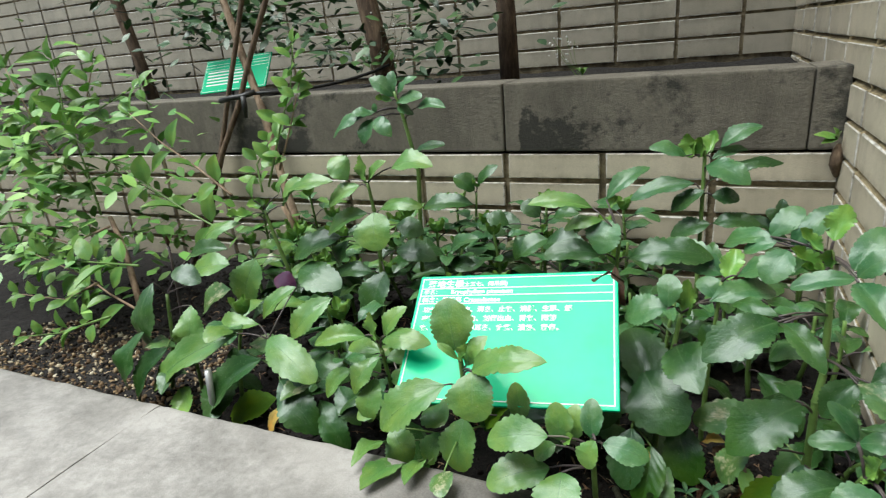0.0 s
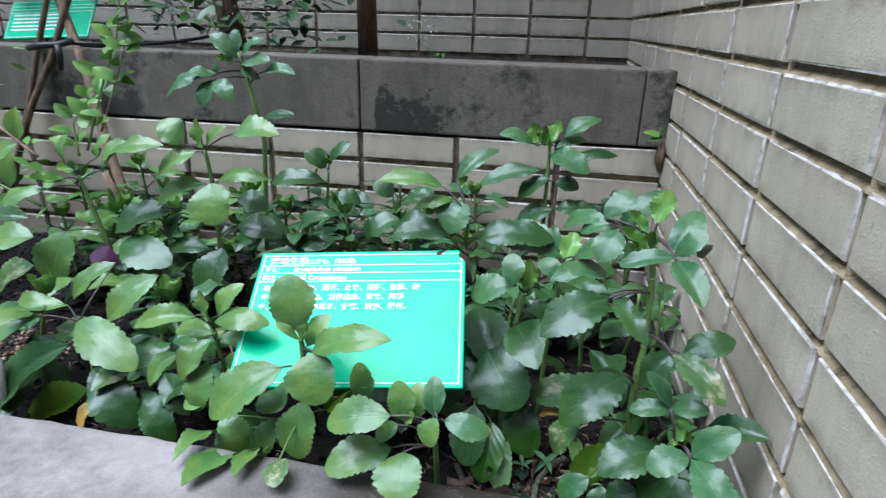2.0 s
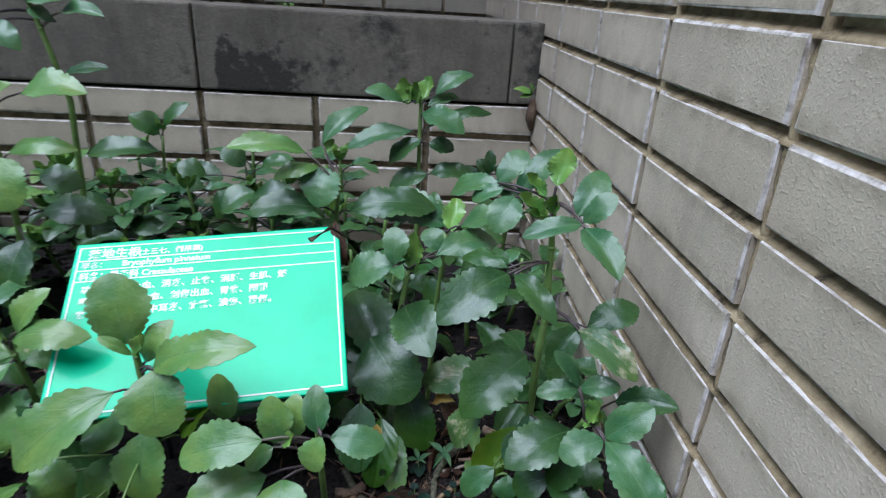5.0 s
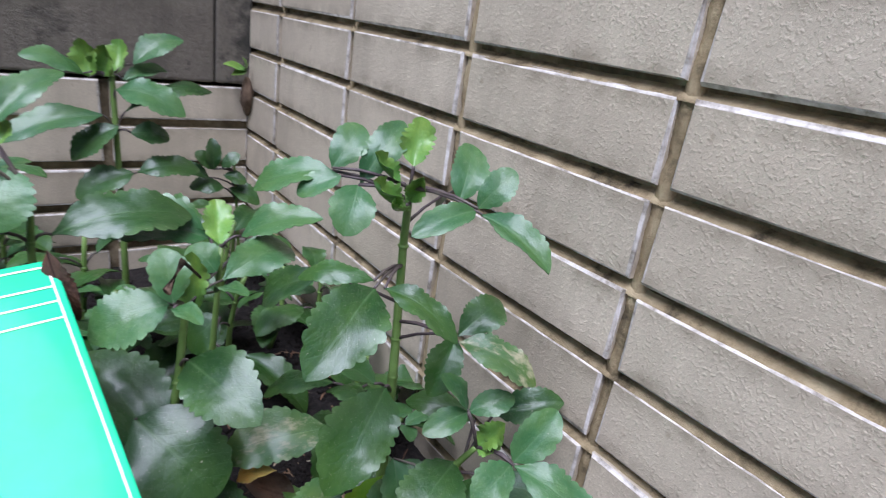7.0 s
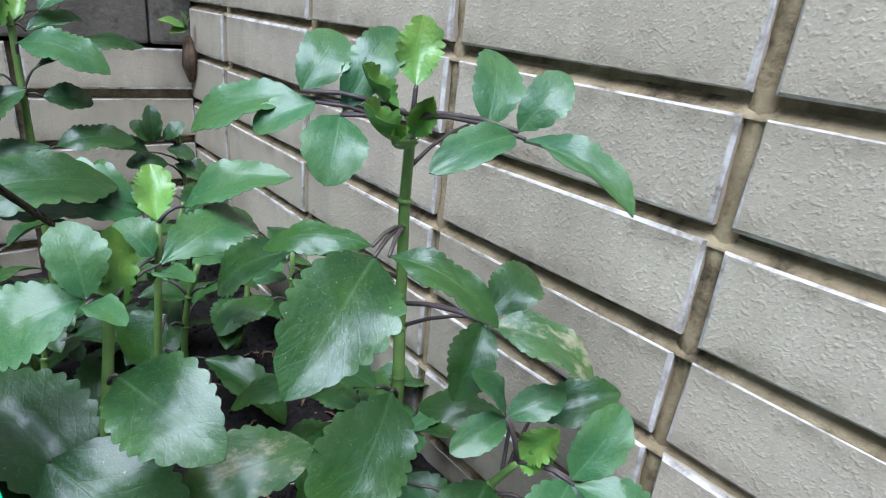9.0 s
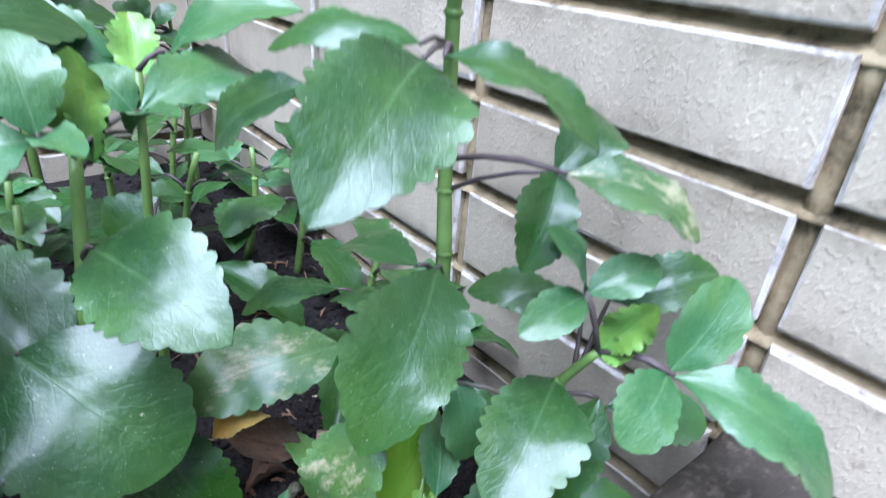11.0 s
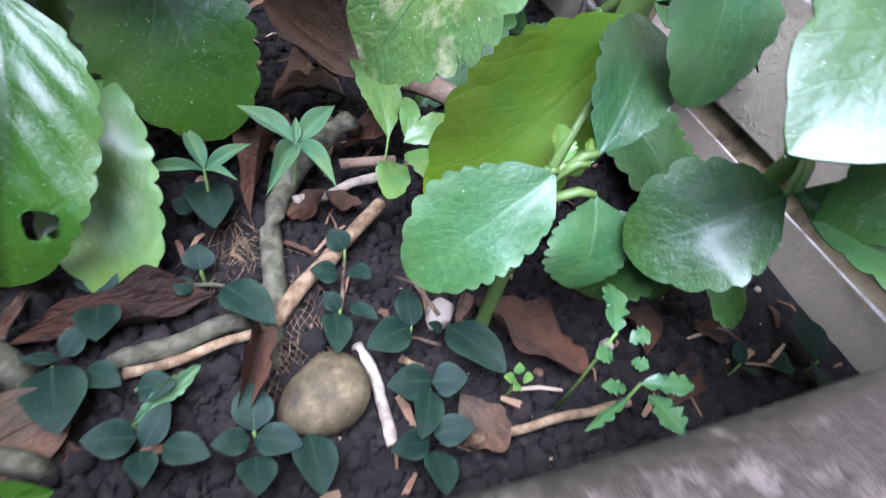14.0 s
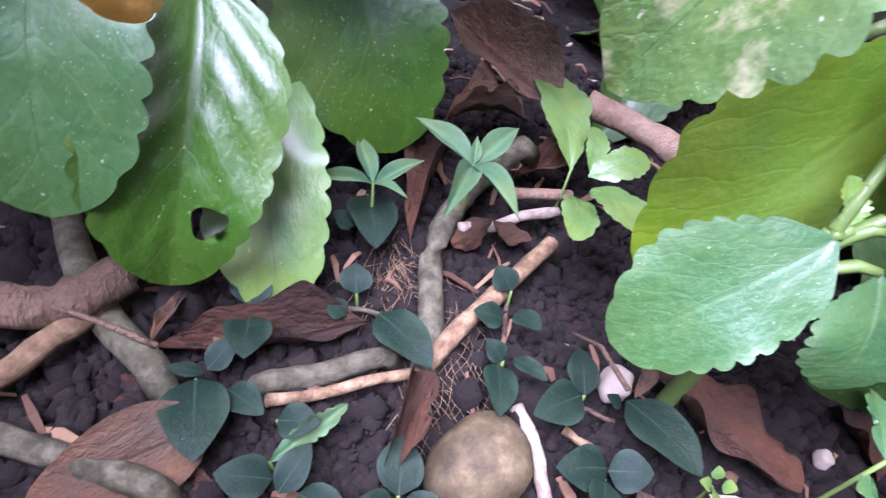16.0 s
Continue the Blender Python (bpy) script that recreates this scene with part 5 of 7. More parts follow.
lf(p, (-0.2690, 0.2080, 0.0920), (-0.2415, 0.1690, 0.0240), 0.0560, "flat", LEAF_LUSH, up=(0.1, -0.75, 0.6))
lf(p, (-0.3005, 0.1148, 0.1124), (-0.3041, 0.1194, 0.0875), 0.0150, "disc", LEAF_YELLOW, up=(0.2, -0.9, 0.3), stalk=False)


# ---- undergrowth of low herbs ----
def undergrowth():
    rnd = random.Random(77)
    for i in range(34):
        x, y = rnd.uniform(-1.32, -0.42), rnd.uniform(0.12, 0.82)
        if x > -0.62 and y < 0.26:
            continue
        h = rnd.uniform(0.1, 0.2)
        kalanchoe(x, y, SOIL_Z - 0.005, (x + rnd.uniform(-0.04, 0.04), y + rnd.uniform(-0.04, 0.02), h), 100 + i, 4, rnd.uniform(0.075, 0.095), 0.3, rnd.uniform(0, 180), rnd.random() < 0.5)
    for i in range(16):
        x, y = -1.34 + 0.062 * i + rnd.uniform(-0.02, 0.02), rnd.uniform(0.5, 0.82)
        kalanchoe(x, y, SOIL_Z - 0.005, (x + rnd.uniform(-0.03, 0.03), y - 0.03, rnd.uniform(0.19, 0.29)), 300 + i, 5, rnd.uniform(0.075, 0.09), 0.35, rnd.uniform(0, 180), True)
    for x, y, h, s in ((-0.06, 0.3, 0.12, 201), (-0.05, 0.46, 0.16, 202), (-0.16, 0.45, 0.17, 203), (-0.3, 0.42, 0.16, 204), (-0.32, 0.56, 0.2, 205), (-0.12, 0.62, 0.18, 206), (-0.4, 0.66, 0.2, 207), (-0.05, 0.8, 0.14, 208), (-0.43, 0.24, 0.14, 209), (-0.4, 0.4, 0.17, 210)):
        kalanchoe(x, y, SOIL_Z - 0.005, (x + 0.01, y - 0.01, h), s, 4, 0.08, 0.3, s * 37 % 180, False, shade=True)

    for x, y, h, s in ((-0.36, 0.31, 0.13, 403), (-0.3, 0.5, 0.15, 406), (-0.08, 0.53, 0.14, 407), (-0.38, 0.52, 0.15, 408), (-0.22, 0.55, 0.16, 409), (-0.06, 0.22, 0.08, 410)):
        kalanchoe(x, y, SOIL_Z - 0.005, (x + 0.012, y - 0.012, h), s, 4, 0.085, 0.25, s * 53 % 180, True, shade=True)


undergrowth()


# ---- shrubs ----
def shrub_base(a, b, label):
    plant = thing("shrub", a[0], a[1], a[2], label, "shrub")
    bm = tube(bmesh.new(), curve_points(a, b, (0.02, 0, 0.01), 7, 0.004, random.Random(3)), [0.009, 0.0085, 0.008, 0.0075, 0.007, 0.0065, 0.006], 8)
    part("trunk", bm, BARK_PALE, plant, "pale yellowish bark", soft=True)
    return plant


def leafy_branch(plant, pts, length, width, pairs, seed, material):
    rnd = random.Random(seed)
    fine = []
    for a, b in zip(pts, pts[1:]):
        fine += [Vector(a).lerp(Vector(b), i / 4) for i in range(4)]
    fine.append(Vector(pts[-1]))
    n = len(fine)
    bm = tube(bmesh.new(), fine, [0.0032 - 0.002 * i / (n - 1) for i in range(n)], 6)
    part("branch", bm, STEM if seed % 2 else BARK_PALE, plant, soft=True)
    for i in range(pairs):
        f = 0.15 + 0.85 * i / (pairs - 1)
        p = stem_at(fine, f)
        d = (stem_at(fine, min(1, f + 0.1)) - stem_at(fine, f - 0.1)).normalized()
        side = d.cross(Vector((0, 0, 1)) if i % 2 else Vector((0.2, -1, 0.3))).normalized()
        for s in (-1, 1):
            if rnd.random() < 0.1:
                continue
            ln = length * rnd.uniform(0.7, 1.15) * (1.0 - 0.25 * f)
            out = (side * s + d * rnd.uniform(0.2, 0.8) + Vector((rnd.uniform(-0.2, 0.2), rnd.uniform(-0.4, 0.1), rnd.uniform(-0.5, 0.3)))).normalized()
            b = p + out * 0.006
            leaf(plant, b, b + out * ln, width * rnd.uniform(0.85, 1.15), rnd.choice(("oval", "oval2", "oval", "lance")), LEAF_YOUNG if (f > 0.92 and rnd.random() < 0.5) else material, rnd.uniform(-25, 25), up=UP)
    t = fine[-1]
    leaf(plant, t, t + d * length * 0.6, width * 0.6, "lance", LEAF_YOUNG, up=UP)


shrub = shrub_base((-1.4355, 0.2875, -0.0121), (-1.6182, 0.4156, 0.2736), "slender shrub with opposite oval green leaves at the kerb")
leafy_branch(shrub, [(-1.7051, 0.4538, 0.2650), (-1.7399, 0.4741, 0.3811), (-1.7942, 0.4940, 0.5255), (-1.8096, 0.5136, 0.6595)], 0.105, 0.044, 6, 1, LEAF_SHRUB)
leafy_branch(shrub, [(-1.7903, 0.4725, 0.3347), (-1.9135, 0.4898, 0.4847), (-2.0066, 0.5100, 0.6524)], 0.105, 0.047, 5, 2, LEAF_SHRUB)
leafy_branch(shrub, [(-1.2298, 0.4274, 0.2384), (-1.3887, 0.4437, 0.2946), (-1.5541, 0.4598, 0.3714), (-1.7493, 0.4745, 0.4623)], 0.084, 0.044, 5, 3, LEAF_SHRUB)
leafy_branch(shrub, [(-1.2134, 0.4288, 0.3378), (-1.3097, 0.4462, 0.3906), (-1.4339, 0.4631, 0.4529), (-1.5363, 0.4813, 0.5195)], 0.077, 0.036, 5, 4, LEAF_SHRUB)
leafy_branch(shrub, [(-1.7426, 0.4335, 0.3456), (-1.9108, 0.4487, 0.3854), (-2.0493, 0.4674, 0.4622)], 0.084, 0.039, 6, 5, LEAF_SHRUB)
leafy_branch(shrub, [(-1.4143, 0.2793, 0.1013), (-1.5228, 0.2954, 0.1248), (-1.6155, 0.3137, 0.1520), (-1.8162, 0.3279, 0.1922)], 0.077, 0.036, 7, 6, LEAF_SHRUB)
leafy_branch(shrub, [(-1.4034, 0.3009, 0.2038), (-1.5410, 0.3159, 0.1940), (-1.7350, 0.3297, 0.1823), (-1.9388, 0.3452, 0.1931)], 0.084, 0.039, 7, 7, LEAF_SHRUB)
leafy_branch(shrub, [(-1.5726, 0.3763, 0.2642), (-1.7669, 0.3913, 0.2037), (-2.0145, 0.4045, 0.2340)], 0.055, 0.028, 8, 8, LEAF_SHRUB)
leafy_branch(shrub, [(-1.4548, 0.2362, 0.1021), (-1.6872, 0.2480, 0.0228), (-1.9446, 0.2625, -0.0340)], 0.05, 0.026, 8, 9, LEAF_SHRUB)
leafy_branch(shrub, [(-1.5205, 0.2757, 0.1625), (-1.6927, 0.2911, 0.0938), (-1.9046, 0.3044, 0.0824)], 0.055, 0.026, 9, 10, LEAF_SHRUB)
leafy_branch(shrub, [(-1.8024, 0.4723, 0.3348), (-1.6617, 0.4960, 0.3764), (-1.5641, 0.5193, 0.3125)], 0.045, 0.024, 8, 11, LEAF_SHRUB)
leafy_branch(shrub, [(-1.8024, 0.4723, 0.3348), (-2.0285, 0.4852, 0.2601), (-2.3449, 0.4999, 0.2280)], 0.045, 0.024, 9, 12, LEAF_SHRUB)
leafy_branch(shrub, [(-1.7247, 0.4728, 0.1940), (-1.5491, 0.4988, 0.2271), (-1.5015, 0.5205, 0.1919)], 0.04, 0.022, 8, 13, LEAF_SHRUB)
leafy_branch(shrub, [(-1.9090, 0.5201, 0.4653), (-2.0550, 0.5373, 0.5280), (-2.3037, 0.5537, 0.5692)], 0.084, 0.039, 6, 14, LEAF_SHRUB)
leafy_branch(shrub, [(-1.9920, 0.5684, 0.4412), (-1.8256, 0.5938, 0.5133), (-1.6991, 0.6185, 0.5660), (-1.6549, 0.6396, 0.5770)], 0.070, 0.029, 8, 15, LEAF_SHRUB)
leafy_branch(shrub, [(-1.9203, 0.5710, 0.4399), (-1.8292, 0.5940, 0.5590), (-1.7995, 0.6153, 0.6450)], 0.070, 0.029, 7, 16, LEAF_SHRUB)
vine = shrub_base((-1.1842, 0.6066, -0.0346), (-1.2139, 0.5895, 0.2694), "light green leafy shoot leaning on the support poles")
leafy_branch(vine, [(-1.2470, 0.5894, 0.3162), (-1.2012, 0.6112, 0.4508), (-1.1633, 0.6324, 0.5519), (-1.1522, 0.6518, 0.6463)], 0.065, 0.03, 8, 21, LEAF_SHRUB)
leafy_branch(vine, [(-1.2045, 0.5904, 0.3585), (-1.1657, 0.6118, 0.4628), (-1.1380, 0.6328, 0.5569)], 0.06, 0.032, 6, 22, LEAF_SHRUB)
leafy_branch(vine, [(-1.2688, 0.5879, 0.3026), (-1.2878, 0.6082, 0.3686), (-1.2572, 0.6294, 0.4212)], 0.055, 0.03, 5, 23, LEAF_SHRUB)


# ---- trees and supports in the upper bed ----
def joined_leaves(name, spots, length, width, material, parent, seed):
    """Many leaves of one crown as one mesh; spots: centres and spreads."""
    rnd = random.Random(seed)
    verts, faces = [], []
    for (cx, cy, cz), (sx, sy, sz), count in spots:
        for _ in range(count):
            p = Vector((cx + rnd.gauss(0, sx), min(2.0, cy + rnd.gauss(0, sy)), cz + rnd.gauss(0, sz)))
            if p.z < (0.49 if p.y > 0.86 else 0.03):
                continue
            a, drop = rnd.uniform(0, 6.28), rnd.uniform(-0.8, 0.35)
            y = Vector((math.cos(a), math.sin(a), drop)).normalized()
            z = Vector((rnd.uniform(-0.5, 0.5), rnd.uniform(-0.7, 0.3), 1))
            z = (z - y * z.dot(y)).normalized()
            x = y.cross(z)
            ln, w = length * rnd.uniform(0.6, 1.2), width * rnd.uniform(0.7, 1.1)
            k = len(verts)
            for u, h in ((0, 0.05), (0.2, 0.62), (0.45, 1.0), (0.72, 0.72), (0.9, 0.3), (1.0, 0.02)):
                c = p + y * (u * ln) - z * (0.1 * ln * u * u)
                verts += [tuple(c - x * (h * w / 2) + z * 0.06 * w * h), tuple(c), tuple(c + x * (h * w / 2) + z * 0.06 * w * h)]
            for i in range(5):
                q = k + 3 * i
                faces += [(q, q + 1, q + 4, q + 3), (q + 1, q + 2, q + 5, q + 4)]
    me = bpy.data.meshes.new(name)
    me.from_pydata(verts, [], faces)
    me.materials.append(material)
    smooth(me)
    return tagged(part(name, me, None, parent), kind="stuff")


n_ = Nodes("tree_foliage")
isl = n_.add("ShaderNodeNewGeometry").outputs["Random Per Island"]
FOLIAGE = n_.done(n_.ramp(isl, [(0.0, (0.012, 0.04, 0.014)), (0.6, (0.03, 0.085, 0.024)), (1.0, (0.07, 0.15, 0.035))]), 0.38)
n_ = Nodes("light_foliage")
isl = n_.add("ShaderNodeNewGeometry").outputs["Random Per Island"]
FOLIAGE_LIGHT = n_.done(n_.ramp(isl, [(0.0, (0.07, 0.2, 0.035)), (0.6, (0.17, 0.36, 0.075)), (1.0, (0.3, 0.5, 0.12))]), 0.42)


def tree(base, top, r, label, bark, crown, seed, lf_len=0.06, lf_w=0.028):
    rnd = random.Random(seed)
    plant = thing("tree", base[0], base[1], base[2], label, "tree", "trees in the upper bed")
    pts = curve_points(base, top, (rnd.uniform(-0.03, 0.03), 0, 0), 10, 0.006, rnd)
    part("trunk", tube(bmesh.new(), pts, [r * (1.15 - 0.05 * i) for i in range(10)], 12), bark, plant, soft=True)
    for i in range(6):
        p = stem_at(pts, 0.35 + 0.11 * i)
        q = p + Vector((rnd.uniform(-0.5, 0.5), rnd.uniform(-0.45, 0.15), rnd.uniform(0.1, 0.5)))
        part("limb", tube(bmesh.new(), curve_points(p, q, (0, 0, 0.04), 5), [r * 0.4, r * 0.33, r * 0.27, r * 0.2, r * 0.12], 7), bark, plant, soft=True)
    joined_leaves("crown", crown, lf_len, lf_w, FOLIAGE, plant, seed)
    return plant


# the first two crown clusters are unseen, added to shade the wall corner
tree((-0.8929, 1.4946, 0.4530), (-0.91, 1.52, 2.6), 0.030, "slim smooth-barked tree in the upper bed", BARK, [((-0.6, 1.3, 1.9), (0.4, 0.3, 0.35), 900), ((-0.8, 0.85, 2.15), (0.3, 0.28, 0.2), 800), ((-1.0647, 1.4433, 0.7475), (0.16, 0.12, 0.07), 60), ((-1.1261, 1.3924, 0.6459), (0.07, 0.06, 0.07), 70)], 1)
tree((-1.2542, 1.2893, 0.4540), (-1.75, 1.35, 2.4), 0.032, "leaning rough-barked tree in the upper bed", BARK, [((-1.7, 1.3, 2.3), (0.3, 0.25, 0.2), 220), ((-1.2169, 1.2908, 0.6258), (0.13, 0.12, 0.07), 110), ((-1.6711, 1.2322, 0.7506), (0.16, 0.12, 0.05), 120), ((-1.7110, 1.1812, 0.7609), (0.11, 0.08, 0.05), 120), ((-1.4895, 1.2362, 0.6679), (0.1, 0.08, 0.05), 70), ((-1.8721, 1.1276, 0.7515), (0.08, 0.06, 0.04), 50)], 2, 0.055, 0.03)
tree((-2.5839, 1.4615, 0.4617), (-2.95, 1.5, 2.4), 0.024, "thin dark-barked tree in the upper bed", BARK, [((-2.95, 1.5, 2.3), (0.3, 0.2, 0.2), 200), ((-2.1246, 1.2729, 0.8334), (0.2, 0.15, 0.06), 110), ((-2.3781, 1.3176, 0.6326), (0.1, 0.1, 0.05), 26)], 3)


def pole(a, b, r, label, bark=BARK_PALE, seed=1):
    ob = part("support_pole", tube(bmesh.new(), curve_points(a, b, (0, 0, 0), 9, 0.004, random.Random(seed)), [r * (1.1 - 0.02 * i) for i in range(9)], 9), bark, soft=True)
    return tagged(ob, label, "pole", "support poles")


pole((-1.2358, 0.7256, -0.0645), (-1.86, 1.12, 1.35), 0.0115, "tan wooden support pole leaning across the coping", BARK_PALE, 4)
pole((-1.8025, 0.7527, -0.0607), (-1.32, 1.0, 1.05), 0.0085, "thin brown support stick tied to the others", BARK, 5)
pole((-1.7625, 0.7737, -0.0610), (-1.42, 0.98, 1.1), 0.0075, "thin brown support stick tied to the others", BARK, 6)
tie = thing("black_tie", -1.54, 0.84, 0.5, "black plastic tie round the support poles with a loose end", "tie")
part("band", tube(bmesh.new(), [(-1.5784, 0.8282, 0.5108), (-1.5380, 0.8240, 0.5177), (-1.4978, 0.8348, 0.5205), (-1.4673, 0.8559, 0.5300)], 0.008, 8), BLACK, tie, soft=True)
part("loose_end", tube(bmesh.new(), [(-1.4927, 0.8299, 0.5205), (-1.4898, 0.8268, 0.4951), (-1.4921, 0.8266, 0.4596)], [0.008, 0.008, 0.005], 8), BLACK, tie, soft=True)
part("cable", tube(bmesh.new(), curve_points((-1.4774, 0.8557, 0.5250), (-1.2375, 1.2603, 0.5652), (0.0153, 0.0070, -0.0189), 8), 0.005, 8), BLACK, tie, soft=True)
part("cable", tube(bmesh.new(), curve_points((-1.4777, 0.8856, 0.5200), (-1.2174, 1.2605, 0.5348), (0.0483, 0.0059, -0.0257), 8), 0.004, 8), BLACK, tie, soft=True)

sign2, sm2 = sign_board((-1.885, 1.12, 0.624), (0.289, 0.0, 0.015), (-0.006, -0.07, -0.105), 0.29, 0.126, "small green plastic sign with white lines on the upper bed")
for i in range(5):
    part("printed_bar", box(bmesh.new(), 0.02, -0.052 - i * 0.012, 0.0003, 0.17 + 0.012 * (i * 7 % 4), -0.047 - i * 0.012, 0.0006), WHITE, sign2, at=sm2)
part("stake", tube(bmesh.new(), [sm2 @ Vector((0.13, -0.06, -0.006)), sm2 @ Vector((0.13, -0.16, -0.03))], 0.005, 8), BLACK, sign2)

weed = thing("flowering_weed", -0.66, 1.58, 0.46, "thin weed with tiny white flowers behind the coping", "plant")
rw = random.Random(8)
for i in range(5):
    a = Vector((-0.66 + rw.uniform(-0.01, 0.01), 1.58, 0.46))
    b = Vector((-0.74 + rw.uniform(-0.05, 0.06), 1.58 + rw.uniform(-0.02, 0.02), 0.56 + rw.uniform(-0.02, 0.05)))
    part("stalk", tube(bmesh.new(), curve_points(a, b, (-0.01, 0, 0.01), 5), 0.0008, 5), STEM, weed)
    for j in range(4):
        bm = bmesh.new()
        bmesh.ops.create_icosphere(bm, subdivisions=1, radius=0.0035, matrix=Matrix.Translation(b + Vector((rw.uniform(-0.03, 0.02), rw.uniform(-0.01, 0.01), rw.uniform(-0.03, 0.015)))))
        part("blossom", bm, PETAL, weed)
for i in range(6):
    a = rw.uniform(0, 6.28)
    leaf(weed, (-0.66, 1.58, 0.475), (-0.66 + 0.03 * math.cos(a), 1.58 + 0.03 * math.sin(a), 0.5), 0.014, "oval", LEAF_SHRUB)

spray = thing("fine_weed", -1.2, 1.2, 0.46, "airy weed with tiny pale seed heads in the upper bed", "plant")
for i in range(9):
    a = Vector((-1.3 + rw.uniform(-0.05, 0.05), 1.25 + rw.uniform(-0.04, 0.04), 0.46))
    b = a + Vector((rw.uniform(-0.12, 0.14), rw.uniform(-0.05, 0.05), rw.uniform(0.12, 0.3)))
    part("stalk", tube(bmesh.new(), curve_points(a, b, (0.02, 0, 0.02), 6), 0.0008, 4), BARK_GREEN, spray)
    bm = bmesh.new()
    for j in range(14):
        q = a.lerp(b, rw.uniform(0.5, 1)) + Vector((rw.gauss(0, 0.03), rw.gauss(0, 0.02), rw.gauss(0, 0.03)))
        bmesh.ops.create_icosphere(bm, subdivisions=1, radius=rw.uniform(0.0015, 0.003), matrix=Matrix.Translation(q))
    tagged(part("seed_heads", bm, PETAL if i % 2 else STRAW, spray), kind="stuff")

corner = thing("wall_seedling", -0.006, 0.872, 0.345, "tiny seedling rooted in the wall corner under the coping", "plant")
part("root", tube(bmesh.new(), curve_points((-0.004, 0.876, 0.29), (-0.008, 0.868, 0.36), (-0.004, -0.006, 0), 6, 0.002), [0.004, 0.009, 0.011, 0.012, 0.009, 0.004], 7), BARK, corner, soft=True)
for dx, dz, w in ((-0.045, 0.006, 0.02), (0.0, 0.012, 0.02), (-0.03, -0.012, 0.016), (-0.012, 0.02, 0.016)):
    leaf(corner, (-0.012, 0.862, 0.372), (-0.012 + dx, 0.85, 0.376 + dz), w, "oval2", LEAF_YOUNG, up=UP)

pipe = part("metal_pipe", tube(bmesh.new(), [(-1.03, 0.092, -0.03), (-1.028, 0.096, 0.05), (-1.025, 0.1, 0.115)], 0.006, 12), METAL, soft=True)
tagged(pipe, "short grey metal pipe standing in the soil", "pipe")
dry = thing("dry_stalk", -1.37, 0.35, -0.01, "dark stalk with a pale dried flower tip", "plant")
part("stalk", tube(bmesh.new(), curve_points((-1.38, 0.35, -0.01), (-1.355, 0.35, 0.235), (0.004, 0, 0), 6), 0.003, 7), PETIOLE, dry, soft=True)
for dx, dz in ((-0.006, 0.028), (0.004, 0.032), (0.014, 0.02)):
    leaf(dry, (-1.355, 0.35, 0.233), (-1.355 + dx, 0.347, 0.233 + dz), 0.008, "lance", LEAF_BROWN)


joined_leaves("small_foliage", [((-1.7687, 0.4738, 0.4269), (0.18, 0.1, 0.1), 130), ((-2.1217, 0.5138, 0.3084), (0.2, 0.12, 0.15), 160), ((-1.7192, 0.4224, 0.1829), (0.16, 0.08, 0.07), 120), ((-2.3203, 0.5631, 0.5145), (0.2, 0.1, 0.1), 80), ((-1.5182, 0.6010, 0.2519), (0.12, 0.06, 0.08), 60), ((-2.0185, 0.4685, 0.5330), (0.22, 0.1, 0.09), 130), ((-2.25, 0.5, 0.4), (0.15, 0.1, 0.12), 100), ((-1.8193, 0.3896, 0.3067), (0.12, 0.08, 0.1), 80)], 0.05, 0.026, FOLIAGE_LIGHT, shrub, 31)


# ---- litter and small plants on the soil ----
def twig(pts, r, material, label):
    fine = []
    ctrl = [Vector(p) for p in pts]
    ctrl = [ctrl[0] * 2 - ctrl[1]] + ctrl + [ctrl[-1] * 2 - ctrl[-2]]
    for p0, p1, p2, p3 in zip(ctrl, ctrl[1:], ctrl[2:], ctrl[3:]):
        for i in range(4):
            u = i / 4
            fine.append(0.5 * (2 * p1 + (p2 - p0) * u + (2 * p0 - 5 * p1 + 4 * p2 - p3) * u * u + (3 * p1 - p0 - 3 * p2 + p3) * u ** 3))
    fine.append(Vector(pts[-1]))
    rnd = random.Random(int(1e4 * abs(pts[0][0])))
    fine = [p + Vector((0, 0, rnd.uniform(-0.0003, 0.0004) + soil_height(p.x, p.y) - SOIL_Z - 0.001)) for p in fine]
    if material is BARK_GREEN:
        fine[0].z -= r * 1.8
        fine[-1].z -= r * 1.8
    radii = [r * rnd.uniform(0.94, 1.06) * (1.0 if i % 7 else 1.12) for i in range(len(fine))]
    bm = tube(bmesh.new(), fine, radii, 10, material is not STRAW)
    tagged(part("twig", bm, material, soft=True), label + " lying on the soil", "twig", "twigs on the soil")


def dead_leaf(b, t, width, shape, material):
    b, t = Vector(b), Vector(t)
    rnd = random.Random(int(1e5 * abs(b.x + b.y)))
    ob = part("dead_leaf", leaf_mesh(shape, material), at=leaf_pose(b, t, width, rnd.uniform(-12, 12), (rnd.uniform(-0.3, 0.3), -0.2, 1)))
    tagged(ob, "dry brown fallen leaf curling on the soil", "leaf", "fallen leaves")
    d = (b - t).normalized()
    z = soil_height(b.x, b.y)
    if b.y + d.y * 0.018 < 0.015:
        return
    part("stalk", tube(bmesh.new(), [b - d * 0.004, b + d * 0.008 + Vector((0, 0, 0.002)), Vector((b.x + d.x * 0.018, b.y + d.y * 0.018, z + 0.002))], [0.0009, 0.0008, 0.0006], 6), BARK, ob, soft=True)


SPROUTS = {}


